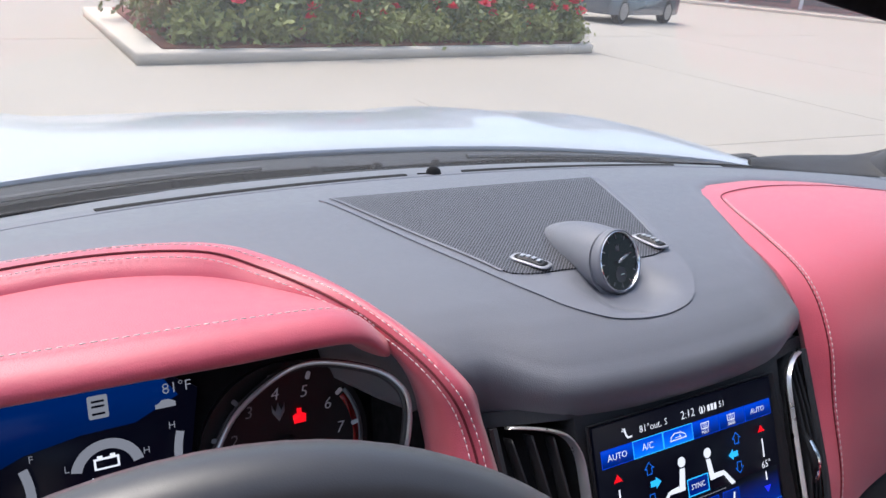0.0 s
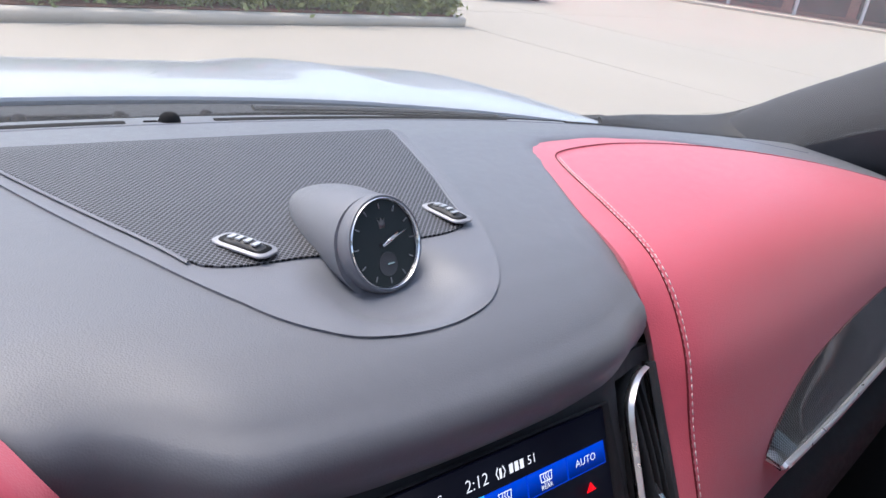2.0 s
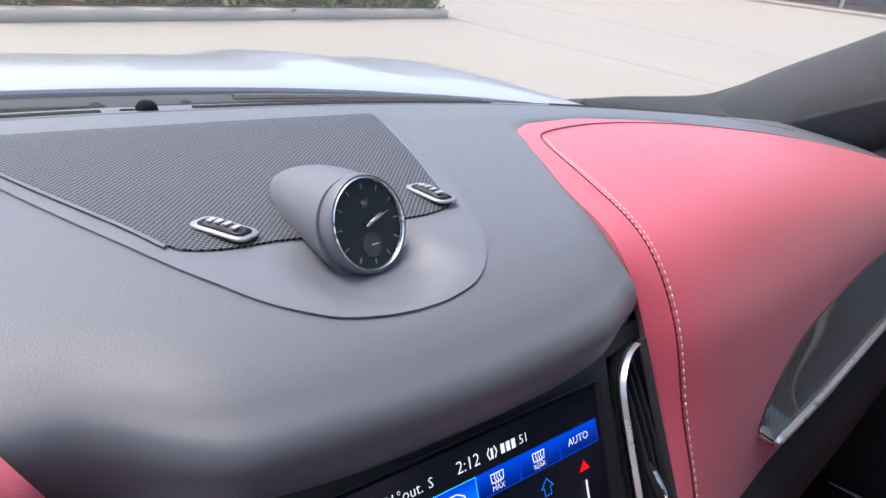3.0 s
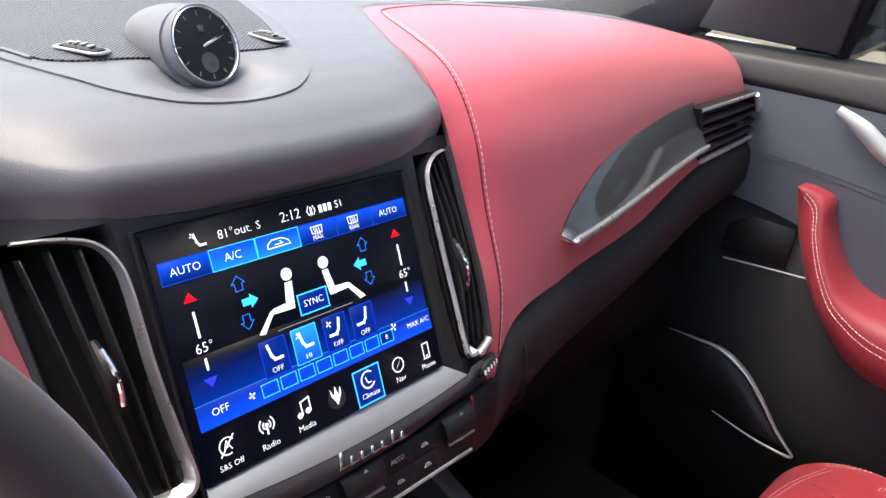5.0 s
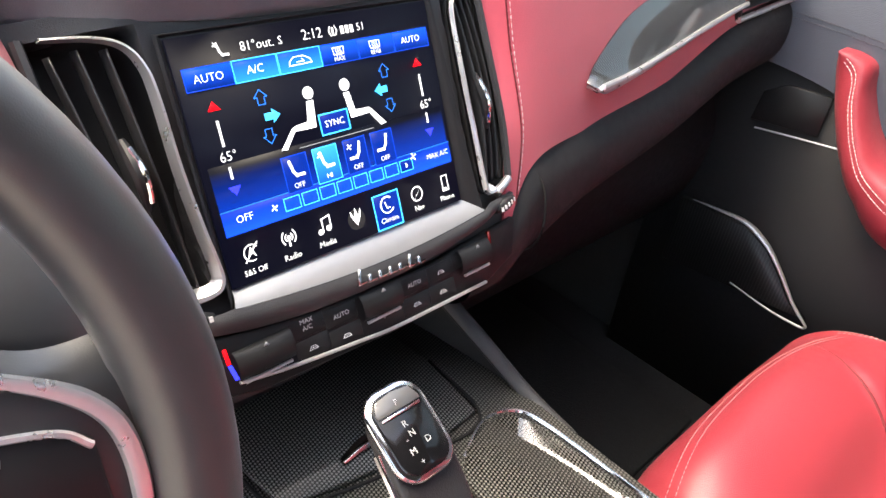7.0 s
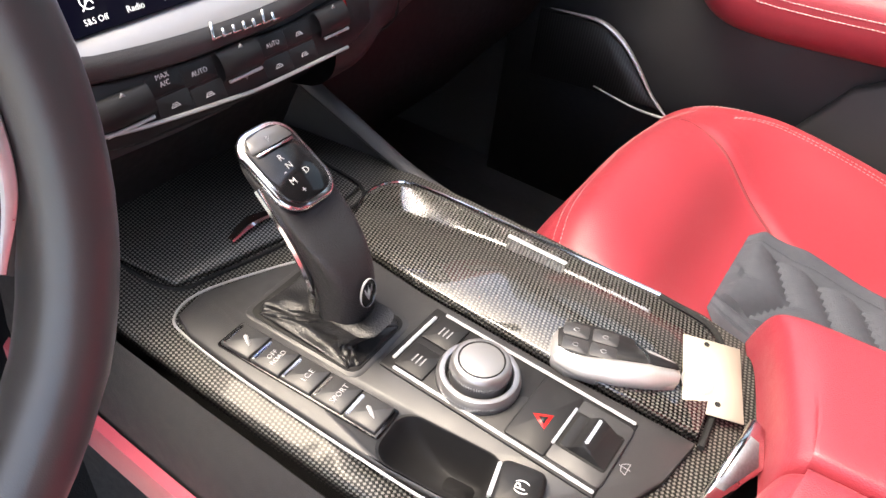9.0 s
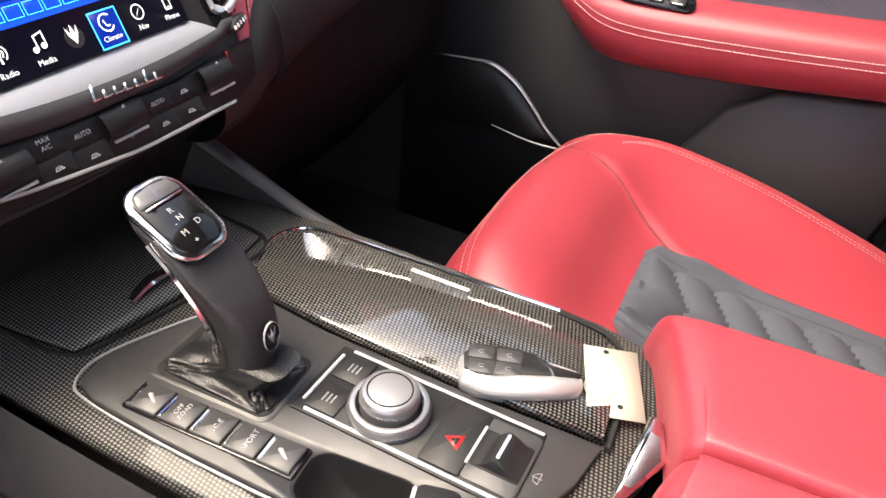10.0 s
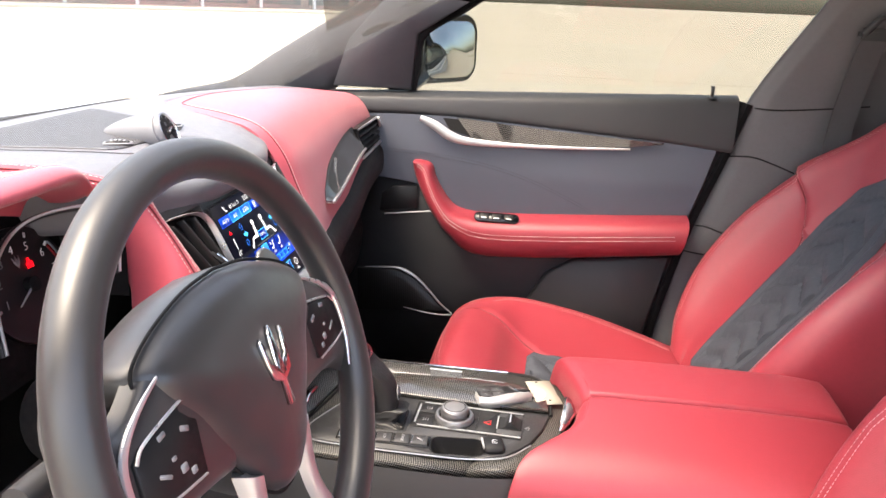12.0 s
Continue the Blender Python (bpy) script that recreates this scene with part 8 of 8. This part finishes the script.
# ---- seats ----
def seat(cx, dy, lean):
    """A sports seat: red bolsters and sides, slate quilted centre."""
    ob = thing("car_seat", (cx, dy - 0.45, 0.42), "red leather seat with a slate quilted centre", "car seat", "front seats")
    P = lambda x, y, z: (cx + x, y + dy, z)
    k = -0.045 if cx > 0 else 0.045
    sec = []
    for y, zc, zb, hw in ((-0.183, 0.585, 0.575, 0.175), (-0.175, 0.640, 0.625, 0.200), (-0.190, 0.690, 0.664, 0.218), (-0.228, 0.720, 0.690, 0.230), (-0.285, 0.706, 0.702, 0.233), (-0.345, 0.664, 0.700, 0.236), (-0.45, 0.637, 0.684, 0.236), (-0.56, 0.629, 0.656, 0.232), (-0.66, 0.627, 0.627, 0.226), (-0.72, 0.627, 0.622, 0.22)):
        e = zb - zc
        sec.append([P(-hw - 0.012, y, 0.50), P(-hw - 0.006, y, zb - 0.055), P(-hw + 0.012, y, zb - 0.008), P(-hw + 0.045, y, zb), P(-hw + 0.090 + 0.5 * k, y, zc + e * 0.45), P(-0.075 + k, y, zc + e * 0.03), P(k, y, zc), P(0.075 + k, y, zc + e * 0.03), P(hw - 0.090 + 0.5 * k, y, zc + e * 0.45), P(hw - 0.045, y, zb), P(hw - 0.012, y, zb - 0.008), P(hw + 0.006, y, zb - 0.055), P(hw + 0.012, y, 0.50)])
    g = skin(sec, 170, 180)
    side = 1 if cx > 0 else -1
    for row in g:
        for p in row:
            u, v = side * (p[0] - cx), p[1] - dy
            d = ((u - 0.125) * 0.175 - (v + 0.228) * 0.098) / 0.2006
            along = (-(u - 0.125) * 0.098 - (v + 0.228) * 0.175) / 0.2006
            p[2] += 0.0065 * ease(-0.004, 0.012, d) * (1 - ease(0.0, 0.20, d)) * ease(-0.01, 0.06, along) * (1 - ease(0.19, 0.26, along))
    bm = grid_bm(g)
    B = BVHTree.FromBMesh(bm)
    cush = part("cushion", bm, REDSHADED, ob, "red leather cushion with raised bolsters")
    # No sewn seam here: a dark strip paints the crease's shade.
    fold = [drape(B, (cx + side * (0.125 - 0.098 * q / 0.2006), dy - 0.228 - 0.175 * q / 0.2006, 1.2), (0, 0, -1), 0.0002) for q in np.linspace(-0.01, 0.215, 30)]
    part("seam", tube(fold, [0.0004, 0.0016, 0.0016, 0.0004], 5), REDSEAM, cush, "painted shade line in the fold before the bolster")
    for s in (-1, 1):
        for d in (0, 0.006):
            line = [drape(B, (cx + s * (hwx - d), y + dy, 1.2), (0, 0, -1), 0.0006) for y, hwx in zip(np.linspace(-0.215, -0.64, 60), np.interp(np.linspace(0, 1, 60), [0, 0.25, 1], [0.205, 0.232, 0.222]))]
            part("stitching", stitches(line, 0.0066, 0.0048, 0.0005), SEATTHREAD, cush)
    for d in (0.0, 0.007):
        fr = [drape(B, (cx + x, dy - 0.190 - d - 0.035 * (abs(x) / 0.2) ** 2.5, 1.2), (0, 0, -1), 0.0006) for x in np.linspace(-0.195, 0.195, 60)]
        part("stitching", stitches(fr, 0.0066, 0.0048, 0.0005), SEATTHREAD, cush)
    for s in (-1, 1):
        for d in (0.0, 0.006):
            line = [drape(B, (cx + s * (x - d), y + dy, 1.2), (0, 0, -1), 0.0006) for x, y in spline([(0.178, -0.270), (0.192, -0.30), (0.197, -0.36), (0.195, -0.46), (0.188, -0.56), (0.180, -0.64)], 50)]
            part("stitching", stitches(line, 0.0066, 0.0048, 0.0005), SEATTHREAD, cush)
    quilt(ob, cush, B, [(-0.352, 0.068), (-0.364, 0.083), (-0.45, 0.092), (-0.56, 0.092), (-0.66, 0.086)], lambda u, v: ((cx + k + u, v + dy, 1.2), (0, 0, -1)), "cushion_centre")
    # backrest
    A = math.radians(lean)
    fwd, upv = Vector((0, math.cos(A), math.sin(A))), Vector((0, -math.sin(A), math.cos(A)))
    O = Vector((cx, dy - 0.700, 0.60))
    sec = []
    for h, hw, c, b in ((0.0, 0.20, 0.055, 0.075), (0.06, 0.235, 0.060, 0.105), (0.16, 0.262, 0.056, 0.128), (0.28, 0.268, 0.052, 0.130), (0.40, 0.258, 0.055, 0.112), (0.50, 0.235, 0.062, 0.085), (0.58, 0.205, 0.064, 0.070), (0.64, 0.165, 0.048, 0.048)):
        q = lambda x, f: tuple(O + Vector((x, 0, 0)) + upv * h + fwd * f)
        sec.append([q(-hw * 0.9, -0.10), q(-hw - 0.008, -0.02), q(-hw - 0.004, b - 0.04), q(-hw + 0.014, b - 0.004), q(-hw + 0.045, b), q(-hw + 0.085, c + (b - c) * 0.5), q(-0.105, c + 0.006), q(0, c), q(0.105, c + 0.006), q(hw - 0.085, c + (b - c) * 0.5), q(hw - 0.045, b), q(hw - 0.014, b - 0.004), q(hw + 0.004, b - 0.04), q(hw + 0.008, -0.02), q(hw * 0.9, -0.10)])
    g = skin(sec, 120, 90)
    for row in g:
        for p in row:
            d = Vector(p) - O
            u, h = abs(d.x), d.dot(upv)
            over = h - float(np.interp(u, [0.10, 0.125, 0.165, 0.215, 0.255, 0.275], [0.30, 0.335, 0.375, 0.405, 0.415, 0.417]))
            p += np.array(fwd) * 0.011 * ease(-0.002, 0.010, over) * (1 - ease(0.02, 0.15, over)) * ease(0.098, 0.12, u) * (d.dot(fwd) > 0)
    bm = grid_bm(g)
    B2 = BVHTree.FromBMesh(bm)
    back = part("backrest", bm, REDSHADED, ob, "red leather backrest with deep bolsters")
    ray = lambda u, h: (tuple(O + Vector((u, 0, 0)) + upv * h + fwd * 0.5), tuple(-fwd))
    quilt(ob, back, B2, [(0.02, 0.075), (0.10, 0.088), (0.25, 0.102), (0.38, 0.102), (0.45, 0.080), (0.485, 0.03)], ray, "backrest_centre")
    for s in (-1, 1):
        for d in (0, 0.006):
            line = [drape(B2, *ray(s * (np.interp(h, [0, 0.16, 0.28, 0.5, 0.6], [0.175, 0.226, 0.232, 0.20, 0.16]) - d), h), 0.0006) for h in np.linspace(0.02, 0.6, 70)]
            part("stitching", stitches(line, 0.0066, 0.0048, 0.0005, tuple(fwd)), SEATTHREAD, back)
        line = [drape(B2, *ray(s * x, h), 0.0005) for x, h in spline([(0.104, 0.30), (0.125, 0.335), (0.165, 0.375), (0.215, 0.405), (0.255, 0.415)], 20)]
        part("seam", tube(line, 0.0013, 5), REDSEAM, back)
        line = [drape(B2, *ray(s * x, h + 0.007), 0.0006) for x, h in spline([(0.104, 0.30), (0.125, 0.335), (0.165, 0.375), (0.215, 0.405), (0.250, 0.415)], 20)]
        part("stitching", stitches(line, 0.0066, 0.0048, 0.0005, tuple(fwd)), SEATTHREAD, back)
    part("back_shell", grid_bm(skin([[tuple(O + Vector((x, 0, 0)) + upv * h - fwd * (0.10 + 0.015 * (1 - (x / 0.25) ** 2))) for x in (-0.22, -0.1, 0.1, 0.22)] for h in (0.0, 0.3, 0.62)], 10, 10)), PLASTIC, ob, "black back shell")
    part("seat_base", box(cx, dy - 0.45, 0.50, 0.40, 0.48, 0.18, 0.03), PLASTIC, ob, "black seat base")
    hr = [[tuple(O + Vector((x, 0, 0)) + upv * (0.66 + h) + fwd * f) for x, f in ((-0.11, 0.0), (-0.10, 0.05), (0, 0.07), (0.10, 0.05), (0.11, 0.0), (0.0, -0.03))] for h in (0, 0.03, 0.09, 0.15, 0.17)]
    part("head_restraint", grid_bm([spline(r + [r[0]], 30)[:-1] for r in hr], True, True), REDSHADED, ob, "red head restraint")
    return ob


def quilt(ob, over, B, half, ray, name):
    """A padded slate centre on a surface, with raised chevron quilting."""
    H = np.array(half)
    vs = np.linspace(H[0, 0], H[-1, 0], 70)
    rows = []
    for v in vs:
        w = float(np.interp(v, *(H[np.argsort(H[:, 0])].T)))
        r = []
        for t in np.linspace(-1, 1, 60):
            u = t * w
            k = ((v + 0.55 * abs(u) * (1 if name[0] == "b" else -1)) / 0.046) % 1.0
            puff = 0.0105 * (abs(math.sin(math.pi * k)) ** 0.55) * (abs(t) < 0.62) + 0.006 * (abs(t) >= 0.62) * abs(math.sin(math.pi * (abs(t) - 0.62) / 0.19)) ** 0.6
            edge = min(1, (1 - abs(t)) / 0.05, (abs(v - vs[0]) + 0.001) / 0.012)
            r.append(drape(B, *ray(u, v), 0.0015 + (0.004 + puff) * edge))
        rows.append(r)
    pan = part(name, grid_bm(rows), SUEDE, ob, "slate fabric centre with chevron quilting")
    for s in (-0.62, 0.62):
        line = [drape(B, *ray(s * float(np.interp(v, *(H[np.argsort(H[:, 0])].T))), v), 0.0075) for v in vs[2:]]
        part("stitching", stitches(line, 0.0066, 0.0048, 0.0005), DARKTHREAD, pan)


seat(0.380, 0.0, 33)
seat(-0.385, -0.03, 20)
